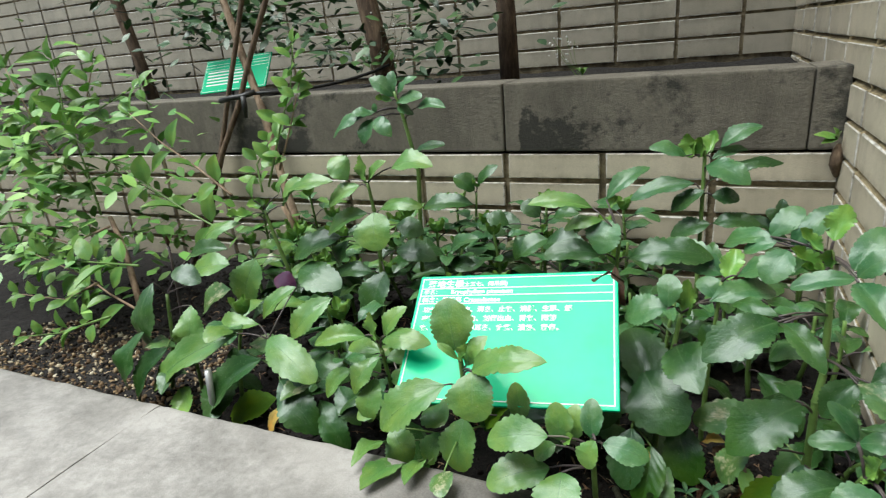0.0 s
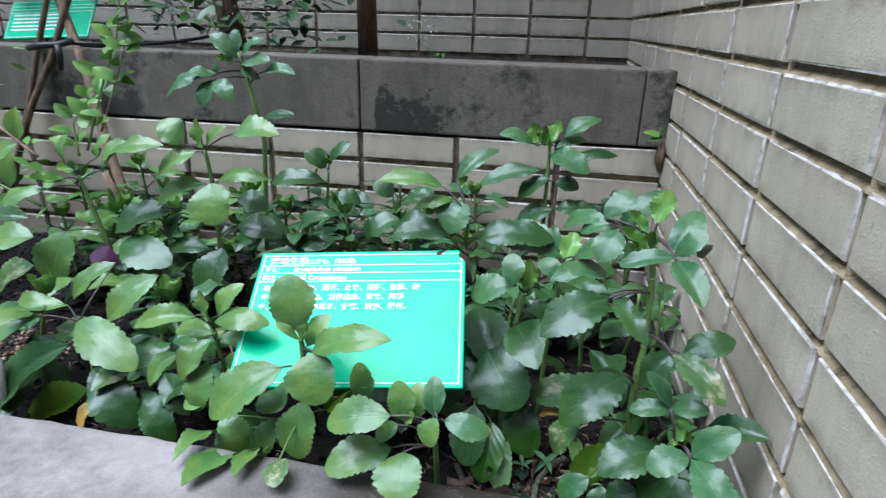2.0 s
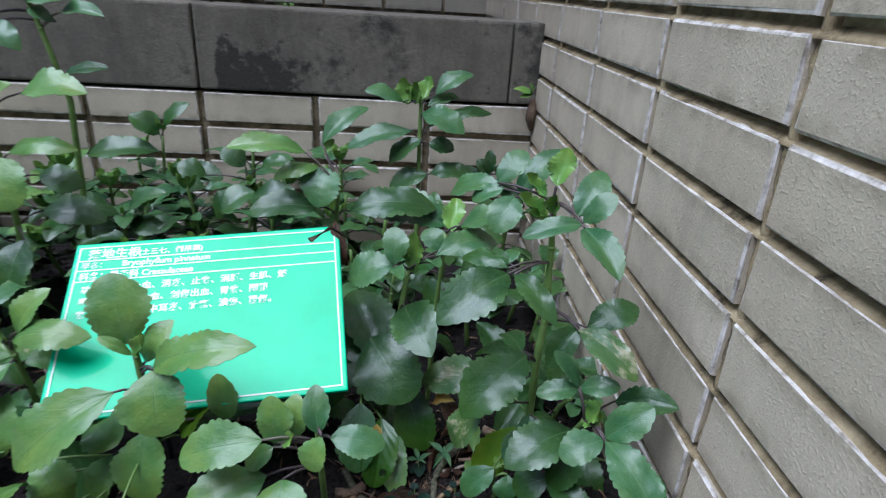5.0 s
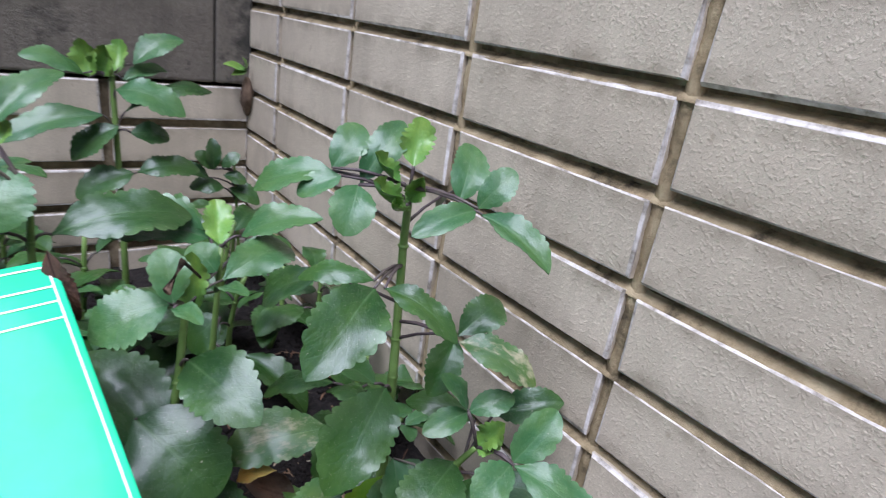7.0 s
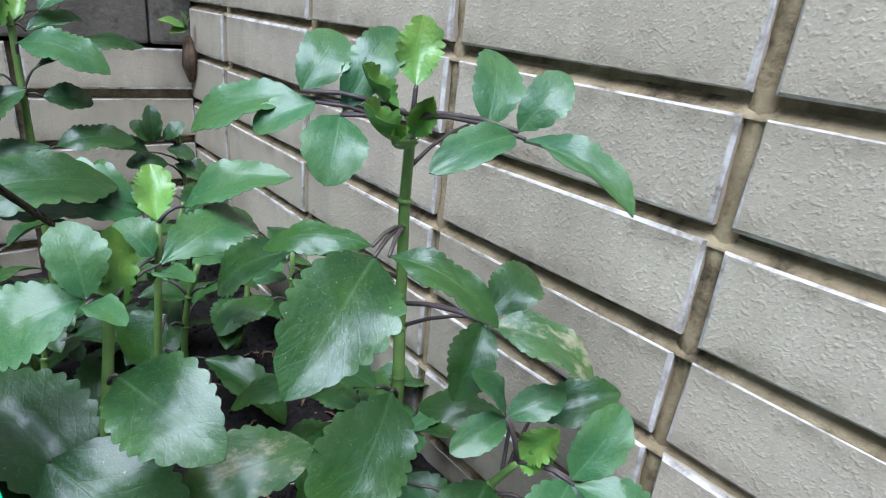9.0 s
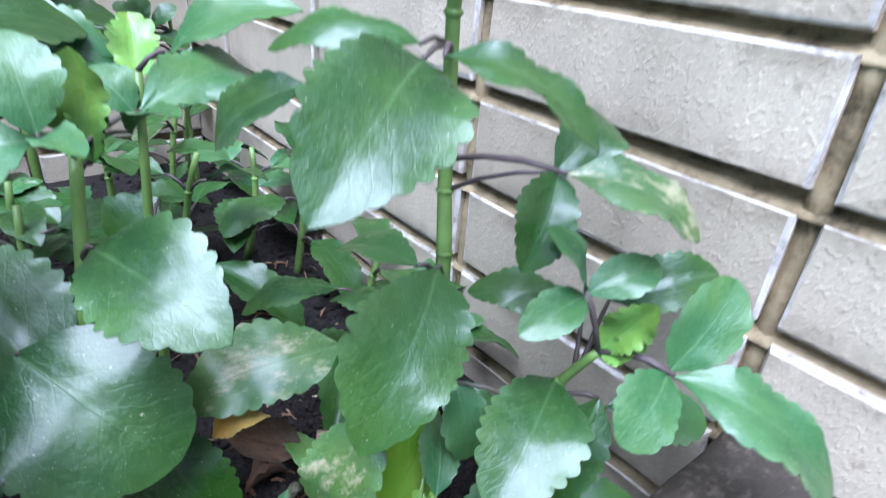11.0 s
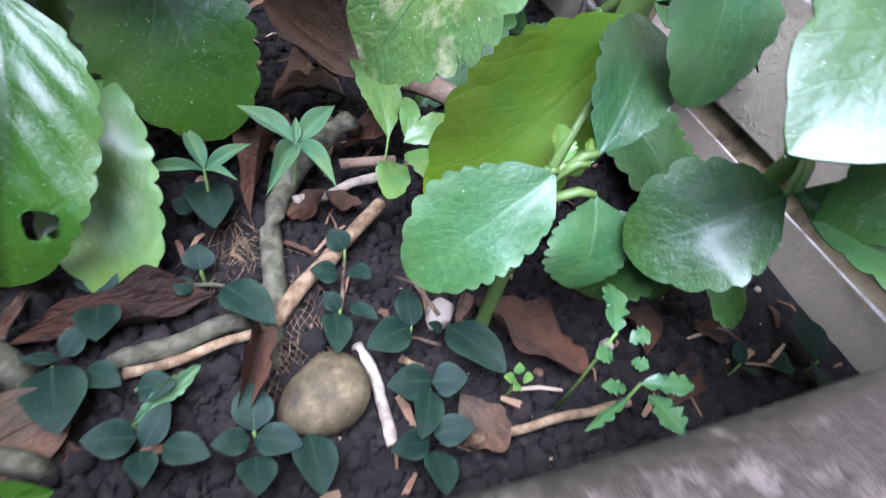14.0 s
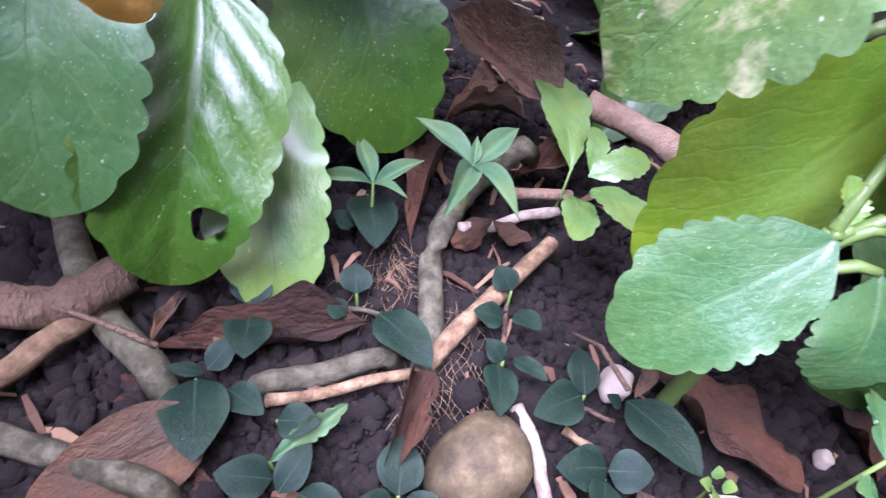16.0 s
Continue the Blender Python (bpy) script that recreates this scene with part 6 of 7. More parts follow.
def ground_leaf(b, t, width, kind):
    """Each leaf joins the seedling within reach, or starts one."""
    b = Vector(b)
    near = [k for k in SPROUTS if k[0] == kind and (Vector(k[1]) - b).length < 0.022]
    if near:
        plant = SPROUTS[near[0]]
    else:
        z = soil_height(b.x, b.y) - 0.002
        names = {"dark": ("creeping_herb", "small creeping herb with dark heart-shaped leaves on the soil"), "lance": ("seedling", "small seedling with narrow pale green leaves"), "round": ("seedling", "bright green seedling with rounded leaves"), "lobed": ("lobed_weed", "light green weed with deeply lobed leaves"), "tiny": ("seedling", "tiny bright green seedling with round leaves"), "pale": ("seedling", "pale green seedling with a notched leaf")}
        plant = thing(names[kind][0], b.x, b.y, z, names[kind][1], "plant", "ground herbs")
        part("stem", tube(bmesh.new(), [(b.x, b.y, z), (b.x + 0.001, b.y, (z + b.z) / 2), b], 0.0005, 6), STEM, plant, soft=True)
        SPROUTS[(kind, tuple(b))] = plant
    mat = {"dark": LEAF_DARK, "lance": LEAF_SEEDLING, "round": LEAF_FRESH, "lobed": LEAF_BLUE, "tiny": LEAF_FRESH, "pale": LEAF_SEEDLING}[kind]
    shape = {"dark": "oval2", "lance": "lance", "round": "disc2", "lobed": "lobed", "tiny": "oval2", "pale": "frill"}[kind]
    leaf(plant, b, t, width, shape, mat, up=(0, -0.3, 1))


def root_fibres(spots, seed):
    """Hair-fine dry roots over the soil, past counting."""
    rnd = random.Random(seed)
    bm = bmesh.new()
    for (x, y), (dx, dy), sx, count in spots:
        for _ in range(count):
            a = Vector((x + rnd.gauss(0, sx), y + rnd.gauss(0, sx), 0))
            ang = rnd.gauss(0, 0.5)
            d = Matrix.Rotation(ang, 3, "Z") @ Vector((dx, dy, 0)) * rnd.uniform(0.5, 1.1)
            bow = Vector((-d.y, d.x, 0)) * rnd.uniform(-0.25, 0.25)
            pts = [a + d * u + bow * 4 * u * (1 - u) for u in (0, 0.25, 0.5, 0.75, 1)]
            for p in pts:
                p.z = soil_height(p.x, p.y) + rnd.uniform(0.002, 0.006)
            tube(bm, pts, 0.00012, 3, False)
    ob = part("root_fibres", bm, STRAW)
    tagged(ob, "hair-fine dry root fibres on the soil", "roots", kind="stuff")


def garden_net(x0, x1, y0, y1, count):
    """A scrap of hair-thin garden netting draped over the soil."""
    rnd = random.Random(21)
    bm = bmesh.new()
    span = x1 - x0

    def lay(u, v):
        x, y = x0 + span * u + 0.0022 * noise.noise(Vector((u * 5, v * 5, 1))), y0 + (y1 - y0) * v + 0.0022 * noise.noise(Vector((u * 5, v * 5, 7)))
        return Vector((x, y, soil_height(x, y) + 0.0035 + 0.002 * noise.noise(Vector((u * 9, v * 9, 3)))))
    for way in (1, -1):
        for i in range(-count, 2 * count):
            pts = []
            for j in range(19):
                v = j / 18
                u = i / count + way * v * 0.9
                if 0.02 < u + 0.1 * noise.noise(Vector((v * 4, i * 0.2, 2))) < 0.98:
                    pts.append(lay(u, v))
                else:
                    if len(pts) > 2:
                        tube(bm, pts, 0.0001, 3, False)
                    pts = []
            if len(pts) > 2 and rnd.random() < 0.95:
                tube(bm, pts, 0.0001, 3, False)
    tagged(part("garden_net", bm, STRAW), "torn scrap of hair-thin brown netting over the soil", "net", kind="stuff")


def pebble(p, r):
    bm = bmesh.new()
    bmesh.ops.create_icosphere(bm, subdivisions=4, radius=1)
    for v in bm.verts:
        v.co.yz *= 1 - 0.24 * v.co.x
        v.co += v.normal * 0.07 * noise.noise(v.co * 1.5)
    ob = part("pebble", bm, PEBBLE, at=Matrix.LocRotScale(Vector((p[0], p[1], r * 0.4)), Euler((0, 0.1, -2.75)), Vector((r * 1.3, r * 1.0, r * 0.85))), soft=True)
    tagged(ob, "smooth tan pebble on dark soil", "stone")


def white_stone(p, r):
    bm = bmesh.new()
    bmesh.ops.create_icosphere(bm, subdivisions=3, radius=1)
    for v in bm.verts:
        v.co += v.normal * 0.35 * noise.noise(v.co * 1.4 + Vector((r * 900, 0, 0)))
    ob = part("white_stone", bm, CHALK, at=Matrix.LocRotScale(Vector((p[0], p[1], p[2] + r * 0.2)), Euler((0.4, 0.3, 1)), Vector((r, r * 0.8, r * 0.9))), soft=True)
    tagged(ob, "small chalky white stone on soil", "stone")


def crumbs(name, x0, x1, y0, y1, count, small, large, material, label, seed):
    rnd = random.Random(seed)
    shapes = []
    for s in range(8):
        bm = bmesh.new()
        bmesh.ops.create_icosphere(bm, subdivisions=1, radius=1)
        for v in bm.verts:
            v.co *= rnd.uniform(0.45, 1.35)
        bm.verts.ensure_lookup_table()
        shapes.append(([v.co.copy() for v in bm.verts], [[v.index for v in f.verts] for f in bm.faces]))
        bm.free()
    verts, faces = [], []
    for _ in range(count):
        vs, fs = shapes[rnd.randrange(8)]
        x, y = rnd.uniform(x0, x1), rnd.uniform(y0, y1)
        r = small + (large - small) * rnd.random() ** 2.4
        m = Matrix.Translation((x, y, soil_height(x, y) + r * 0.25)) @ Euler((rnd.uniform(0, 6), rnd.uniform(0, 6), rnd.uniform(0, 6))).to_matrix().to_4x4() @ Matrix.Diagonal((r, r * rnd.uniform(0.7, 1), r * rnd.uniform(0.6, 0.9), 1))
        k = len(verts)
        verts += [tuple(m @ v) for v in vs]
        faces += [tuple(k + i for i in f) for f in fs]
    me = bpy.data.meshes.new(name)
    me.from_pydata(verts, [], faces)
    me.materials.append(material)
    smooth(me)
    tagged(part(name, me), label, "soil", kind="stuff")


crumbs("soil_crumbs", -0.42, -0.03, 0.012, 0.28, 26000, 0.0008, 0.0046, CLUMP, "loose dark soil crumbs", 1)
crumbs("coarse_soil", -1.9, -0.005, 0.0, 0.86, 7000, 0.002, 0.008, CLUMP, "loose dark soil crumbs over the bed", 2)
crumbs("pale_grit", -1.9, -1.1, 0.0, 0.36, 2400, 0.002, 0.008, GRAVEL, "pale grit and leaf scraps on the soil", 3)
crumbs("litter_grit", -0.45, -0.01, 0.02, 0.4, 160, 0.001, 0.0035, GRAVEL, "pale specks of grit on the soil", 4)


def chips(name, x0, x1, y0, y1, count, seed):
    """Scraps of dry leaf and straw lying about, past counting."""
    rnd = random.Random(seed)
    verts, faces = [], []
    for _ in range(count):
        x, y = rnd.uniform(x0, x1), rnd.uniform(y0, y1)
        a, ln, w = rnd.uniform(0, 6.28), rnd.uniform(0.005, 0.022), rnd.uniform(0.0007, 0.0032)
        d, s = Vector((math.cos(a), math.sin(a), rnd.uniform(-0.25, 0.25))), Vector((-math.sin(a), math.cos(a), rnd.uniform(-0.4, 0.4)))
        c = Vector((x, y, soil_height(x, y) + 0.0035))
        k = len(verts)
        for u in (-0.5, 0, 0.5):
            for q in (-0.5, 0.5):
                base = c + d * u * ln + s * q * w * (1.0 if u == 0 else 0.6) + Vector((0, 0, 0.002 if u == 0 else 0))
                verts += [tuple(base), tuple(base - Vector((0, 0, 0.0006)))]
        for i in range(2):
            q = k + 4 * i
            faces += [(q, q + 2, q + 6, q + 4), (q + 1, q + 5, q + 7, q + 3), (q, q + 4, q + 5, q + 1), (q + 2, q + 3, q + 7, q + 6)]
    me = bpy.data.meshes.new(name)
    me.from_pydata(verts, [], faces)
    n = Nodes("leaf_scraps_" + str(seed))
    r = n.add("ShaderNodeNewGeometry").outputs["Random Per Island"]
    me.materials.append(n.done(n.ramp(r, [(0.0, (0.06, 0.03, 0.018)), (0.45, (0.2, 0.11, 0.06)), (0.85, (0.28, 0.19, 0.11)), (1.0, (0.48, 0.39, 0.28))]), 0.85))
    tagged(part(name, me), "scraps of dry leaf and straw on the soil", "litter", kind="stuff")


chips("leaf_scraps", -0.5, -0.005, 0.0, 0.5, 420, 11)
chips("leaf_scraps", -1.8, -0.5, 0.0, 0.6, 700, 12)

ground_leaf((-0.2945, 0.0897, 0.0105), (-0.2911, 0.0669, 0.0145), 0.0158, "dark")
ground_leaf((-0.2922, 0.0924, 0.0105), (-0.2854, 0.0995, 0.0145), 0.0072, "dark")
ground_leaf((-0.2928, 0.0916, 0.0105), (-0.3017, 0.0908, 0.0145), 0.0036, "dark")
ground_leaf((-0.2837, 0.1092, 0.0105), (-0.2833, 0.0933, 0.0145), 0.0126, "dark")
ground_leaf((-0.2841, 0.1130, 0.0105), (-0.2835, 0.1241, 0.0145), 0.0120, "dark")
ground_leaf((-0.2868, 0.0869, 0.0105), (-0.2772, 0.0780, 0.0145), 0.0082, "dark")
ground_leaf((-0.2741, 0.0784, 0.0105), (-0.2641, 0.0756, 0.0145), 0.0089, "dark")
ground_leaf((-0.2743, 0.0641, 0.0105), (-0.2867, 0.0642, 0.0145), 0.0100, "dark")
ground_leaf((-0.2728, 0.0609, 0.0105), (-0.2659, 0.0707, 0.0145), 0.0077, "dark")
ground_leaf((-0.2543, 0.1182, 0.0105), (-0.2549, 0.1268, 0.0145), 0.0101, "dark")
ground_leaf((-0.2577, 0.1099, 0.0105), (-0.2627, 0.1128, 0.0145), 0.0064, "dark")
ground_leaf((-0.2479, 0.1112, 0.0105), (-0.2349, 0.0908, 0.0145), 0.0132, "dark")
ground_leaf((-0.2455, 0.0591, 0.0105), (-0.2442, 0.0723, 0.0145), 0.0114, "dark")
ground_leaf((-0.2498, 0.1615, 0.0105), (-0.2484, 0.1330, 0.0145), 0.0167, "dark")
ground_leaf((-0.2468, 0.1618, 0.0105), (-0.2436, 0.1411, 0.0145), 0.0066, "dark")
ground_leaf((-0.2548, 0.1461, 0.0105), (-0.2615, 0.1480, 0.0145), 0.0073, "dark")
ground_leaf((-0.2052, 0.1214, 0.0105), (-0.2097, 0.1284, 0.0145), 0.0099, "dark")
ground_leaf((-0.2101, 0.1103, 0.0105), (-0.2204, 0.1103, 0.0145), 0.0085, "dark")
ground_leaf((-0.2057, 0.1126, 0.0105), (-0.2006, 0.1037, 0.0145), 0.0077, "dark")
ground_leaf((-0.2129, 0.0955, 0.0105), (-0.2179, 0.1005, 0.0145), 0.0068, "dark")
ground_leaf((-0.2148, 0.0946, 0.0105), (-0.2185, 0.0767, 0.0145), 0.0101, "dark")
ground_leaf((-0.2093, 0.0965, 0.0105), (-0.2026, 0.0869, 0.0145), 0.0056, "dark")
ground_leaf((-0.1906, 0.0847, 0.0105), (-0.1901, 0.0981, 0.0145), 0.0097, "dark")
ground_leaf((-0.1915, 0.0847, 0.0105), (-0.2091, 0.0770, 0.0145), 0.0123, "dark")
ground_leaf((-0.1780, 0.0829, 0.0105), (-0.1665, 0.0592, 0.0145), 0.0153, "dark")
ground_leaf((-0.1905, 0.0638, 0.0105), (-0.2063, 0.0630, 0.0145), 0.0117, "dark")
ground_leaf((-0.1903, 0.0631, 0.0105), (-0.1800, 0.0604, 0.0145), 0.0110, "dark")
ground_leaf((-0.1804, 0.0812, 0.0105), (-0.1861, 0.0826, 0.0145), 0.0041, "dark")
ground_leaf((-0.1630, 0.0575, 0.0120), (-0.1682, 0.0580, 0.0150), 0.0038, "tiny")
ground_leaf((-0.1608, 0.0592, 0.0120), (-0.1606, 0.0617, 0.0150), 0.0042, "tiny")
ground_leaf((-0.1600, 0.0574, 0.0120), (-0.1582, 0.0553, 0.0150), 0.0041, "tiny")
ground_leaf((-0.1625, 0.0563, 0.0120), (-0.1671, 0.0527, 0.0150), 0.0037, "tiny")
ground_leaf((-0.2752, 0.0682, 0.0100), (-0.2573, 0.0809, 0.0140), 0.0057, "pale")
ground_leaf((-0.2453, 0.0574, 0.0105), (-0.2338, 0.0504, 0.0145), 0.0092, "dark")
ground_leaf((-0.2468, 0.0570, 0.0105), (-0.2568, 0.0560, 0.0145), 0.0075, "dark")
ground_leaf((-0.2460, 0.0519, 0.0105), (-0.2470, 0.0400, 0.0145), 0.0103, "dark")
ground_leaf((-0.2311, 0.0549, 0.0105), (-0.2314, 0.0359, 0.0145), 0.0119, "dark")
ground_leaf((-0.2736, 0.0602, 0.0105), (-0.2728, 0.0489, 0.0145), 0.0078, "dark")
ground_leaf((-0.2683, 0.0605, 0.0105), (-0.2571, 0.0529, 0.0145), 0.0088, "dark")
ground_leaf((-0.1920, 0.0609, 0.0105), (-0.2013, 0.0443, 0.0145), 0.0102, "dark")
ground_leaf((-0.1974, 0.0452, 0.0105), (-0.2109, 0.0432, 0.0145), 0.0089, "dark")
ground_leaf((-0.1955, 0.0465, 0.0105), (-0.1839, 0.0446, 0.0145), 0.0093, "dark")
ground_leaf((-0.1968, 0.0415, 0.0105), (-0.1994, 0.0275, 0.0145), 0.0099, "dark")
ground_leaf((-0.0295, 0.0391, 0.0105), (-0.0251, 0.0608, 0.0145), 0.0168, "dark")
ground_leaf((-0.0318, 0.0369, 0.0105), (-0.0493, 0.0209, 0.0145), 0.0151, "dark")
ground_leaf((-0.0680, 0.0455, 0.0105), (-0.0670, 0.0530, 0.0145), 0.0078, "dark")
ground_leaf((-0.0674, 0.0441, 0.0105), (-0.0686, 0.0376, 0.0145), 0.0076, "dark")
ground_leaf((-0.0435, 0.0419, 0.0105), (-0.0587, 0.0400, 0.0145), 0.0087, "dark")
ground_leaf((-0.2186, 0.1536, 0.0340), (-0.2373, 0.1685, 0.0400), 0.0082, "lance")
ground_leaf((-0.2186, 0.1536, 0.0340), (-0.2016, 0.1682, 0.0400), 0.0083, "lance")
ground_leaf((-0.2186, 0.1536, 0.0340), (-0.2109, 0.1245, 0.0400), 0.0078, "lance")
ground_leaf((-0.2186, 0.1536, 0.0340), (-0.2333, 0.1225, 0.0400), 0.0077, "lance")
ground_leaf((-0.2186, 0.1536, 0.0340), (-0.2176, 0.1612, 0.0400), 0.0036, "lance")
ground_leaf((-0.2497, 0.1523, 0.0240), (-0.2550, 0.1700, 0.0300), 0.0062, "lance")
ground_leaf((-0.2497, 0.1523, 0.0240), (-0.2332, 0.1590, 0.0300), 0.0058, "lance")
ground_leaf((-0.2497, 0.1523, 0.0240), (-0.2723, 0.1455, 0.0300), 0.0052, "lance")
ground_leaf((-0.2497, 0.1523, 0.0240), (-0.2402, 0.1403, 0.0300), 0.0035, "lance")
ground_leaf((-0.1793, 0.1639, 0.0280), (-0.1792, 0.2167, 0.0340), 0.0204, "round")
ground_leaf((-0.1724, 0.1626, 0.0280), (-0.1665, 0.1820, 0.0340), 0.0091, "round")
ground_leaf((-0.1738, 0.1603, 0.0280), (-0.1508, 0.1654, 0.0340), 0.0137, "round")
ground_leaf((-0.1739, 0.1544, 0.0280), (-0.1675, 0.1262, 0.0340), 0.0163, "round")
ground_leaf((-0.1810, 0.1480, 0.0280), (-0.1925, 0.1229, 0.0340), 0.0136, "round")
ground_leaf((-0.1487, 0.0480, 0.0500), (-0.1428, 0.0639, 0.0520), 0.0095, "lobed")
ground_leaf((-0.1493, 0.0447, 0.0450), (-0.1569, 0.0436, 0.0470), 0.0060, "lobed")
ground_leaf((-0.1434, 0.0461, 0.0470), (-0.1364, 0.0469, 0.0490), 0.0062, "lobed")
ground_leaf((-0.1423, 0.0423, 0.0420), (-0.1395, 0.0383, 0.0440), 0.0055, "lobed")
ground_leaf((-0.1440, 0.0367, 0.0360), (-0.1532, 0.0385, 0.0380), 0.0049, "lobed")
ground_leaf((-0.1366, 0.0381, 0.0340), (-0.1202, 0.0326, 0.0360), 0.0075, "lobed")
ground_leaf((-0.1325, 0.0356, 0.0300), (-0.1307, 0.0209, 0.0320), 0.0111, "lobed")
ground_leaf((-0.1440, 0.0350, 0.0340), (-0.1641, 0.0280, 0.0360), 0.0038, "lobed")
twig([(-0.2379, 0.0815, 0.0030), (-0.2344, 0.0987, 0.0050), (-0.2310, 0.1140, 0.0060), (-0.2286, 0.1377, 0.0080), (-0.2207, 0.1551, 0.0120), (-0.2100, 0.1674, 0.0180), (-0.1888, 0.1796, 0.0280)], 0.0042, BARK_GREEN, "trailing grey-green stem")
twig([(-0.2819, 0.0893, 0.0060), (-0.2707, 0.0922, 0.0060), (-0.2573, 0.0964, 0.0060), (-0.2421, 0.1008, 0.0060)], 0.0032, BARK_GREEN, "trailing grey-green stem")
twig([(-0.3430, 0.1544, 0.0080), (-0.3307, 0.1268, 0.0080), (-0.3190, 0.1080, 0.0080), (-0.3010, 0.0883, 0.0080)], 0.0043, BARK_GREEN, "trailing grey-green stem")
twig([(-0.3401, 0.0781, 0.0080), (-0.3254, 0.0732, 0.0080), (-0.3105, 0.0679, 0.0080), (-0.2944, 0.0615, 0.0080)], 0.0031, BARK_GREEN, "trailing grey-green stem")
twig([(-0.2772, 0.0838, 0.0080), (-0.2590, 0.0881, 0.0080), (-0.2372, 0.0950, 0.0080)], 0.0016, STRAW, "dry hollow straw")
twig([(-0.2344, 0.0975, 0.0070), (-0.2200, 0.1118, 0.0080), (-0.2050, 0.1264, 0.0100), (-0.1850, 0.1444, 0.0140)], 0.0030, STRAW, "dry hollow straw")
twig([(-0.3432, 0.0842, 0.0120), (-0.3315, 0.0967, 0.0120), (-0.3234, 0.1078, 0.0120), (-0.3151, 0.1213, 0.0120)], 0.0032, STRAW, "dry hollow straw")
twig([(-0.2087, 0.0850, 0.0050), (-0.2062, 0.0759, 0.0050), (-0.2052, 0.0665, 0.0050), (-0.2057, 0.0579, 0.0050), (-0.2066, 0.0486, 0.0050)], 0.0019, BONE, "bleached dry twig")
twig([(-0.3476, 0.1058, 0.0160), (-0.3337, 0.1071, 0.0160), (-0.3234, 0.1110, 0.0160), (-0.3150, 0.1174, 0.0160)], 0.0055, BARK, "rolled brown dead leaf")
twig([(-0.1937, 0.0803, 0.0040), (-0.1868, 0.0743, 0.0040)], 0.0013, STRAW, "dry hollow straw")
twig([(-0.1622, 0.2031, 0.0300), (-0.1465, 0.1906, 0.0300), (-0.1327, 0.1700, 0.0300)], 0.0053, BARK_PALE, "brown woody twig")
twig([(-0.2186, 0.1482, 0.0120), (-0.2001, 0.1542, 0.0120), (-0.1790, 0.1603, 0.0120)], 0.0020, BONE, "bleached dry twig")
twig([(-0.1976, 0.1641, 0.0140), (-0.1738, 0.1654, 0.0140)], 0.0021, BARK_PALE, "pinkish dry twig")
twig([(-0.1808, 0.0449, 0.0080), (-0.1534, 0.0437, 0.0080), (-0.1208, 0.0431, 0.0080)], 0.0016, STRAW, "dry brown stalk")
twig([(-0.2849, 0.2867, 0.0300), (-0.2775, 0.2689, 0.0300)], 0.0015, BARK_PALE, "brown woody twig")
twig([(-0.1893, 0.0862, 0.0060), (-0.1785, 0.0808, 0.0060)], 0.0007, BARK, "thin brown runner")
twig([(-0.2024, 0.1286, 0.0060), (-0.2087, 0.1062, 0.0060), (-0.2124, 0.0964, 0.0060)], 0.0008, BARK, "thin brown runner")
twig([(-0.2608, 0.1177, 0.0080), (-0.2492, 0.1151, 0.0080), (-0.2426, 0.1122, 0.0080)], 0.0008, BARK_GREEN, "thin green runner")
dead_leaf((-0.1758, 0.1948, 0.0340), (-0.2199, 0.2267, 0.0500), 0.0310, "curl2", LEAF_TAN)
dead_leaf((-0.1904, 0.1906, 0.0300), (-0.2211, 0.1926, 0.0260), 0.0098, "dead3", LEAF_TAN)
dead_leaf((-0.2136, 0.2036, 0.0080), (-0.2352, 0.1480, 0.0060), 0.0132, "dead", LEAF_BROWN)
dead_leaf((-0.1946, 0.1761, 0.0120), (-0.1681, 0.1834, 0.0120), 0.0137, "dead3", LEAF_RUST)
dead_leaf((-0.2064, 0.1520, 0.0120), (-0.2224, 0.1408, 0.0100), 0.0101, "dead4", LEAF_RUST)
dead_leaf((-0.2065, 0.1514, 0.0120), (-0.1925, 0.1451, 0.0100), 0.0095, "dead4", LEAF_RUST)
dead_leaf((-0.2890, 0.0790, 0.0085), (-0.3250, 0.0615, 0.0070), 0.0220, "oval2", LEAF_TAN)
dead_leaf((-0.2506, 0.1100, 0.0085), (-0.3068, 0.1013, 0.0075), 0.0150, "dead2", LEAF_BROWN)
dead_leaf((-0.3003, 0.1161, 0.0120), (-0.3076, 0.1021, 0.0080), 0.0045, "dead", LEAF_TAN)
dead_leaf((-0.2382, 0.0953, 0.0090), (-0.2494, 0.0621, 0.0060), 0.0085, "dead3", LEAF_RUST)
dead_leaf((-0.1606, 0.0957, 0.0060), (-0.1317, 0.0565, 0.0080), 0.0249, "dead2", LEAF_RUST)
dead_leaf((-0.1639, 0.0975, 0.0080), (-0.1720, 0.0861, 0.0060), 0.0058, "dead", LEAF_TAN)
dead_leaf((-0.1797, 0.0598, 0.0040), (-0.1727, 0.0380, 0.0050), 0.0166, "dead4", LEAF_TAN)
dead_leaf((-0.3164, 0.0937, 0.0040), (-0.3072, 0.0856, 0.0060), 0.0084, "dead2", LEAF_BROWN)
dead_leaf((-0.1017, 0.0836, 0.0040), (-0.1016, 0.0592, 0.0060), 0.0192, "dead", LEAF_BROWN)
dead_leaf((-0.0784, 0.0527, 0.0040), (-0.1073, 0.0386, 0.0060), 0.0126, "dead2", LEAF_BROWN)
dead_leaf((-0.0586, 0.0590, 0.0050), (-0.0723, 0.0663, 0.0060), 0.0115, "dead", LEAF_BROWN)
dead_leaf((-0.2972, 0.0681, 0.0040), (-0.2870, 0.0651, 0.0040), 0.0078, "dead2", LEAF_BROWN)
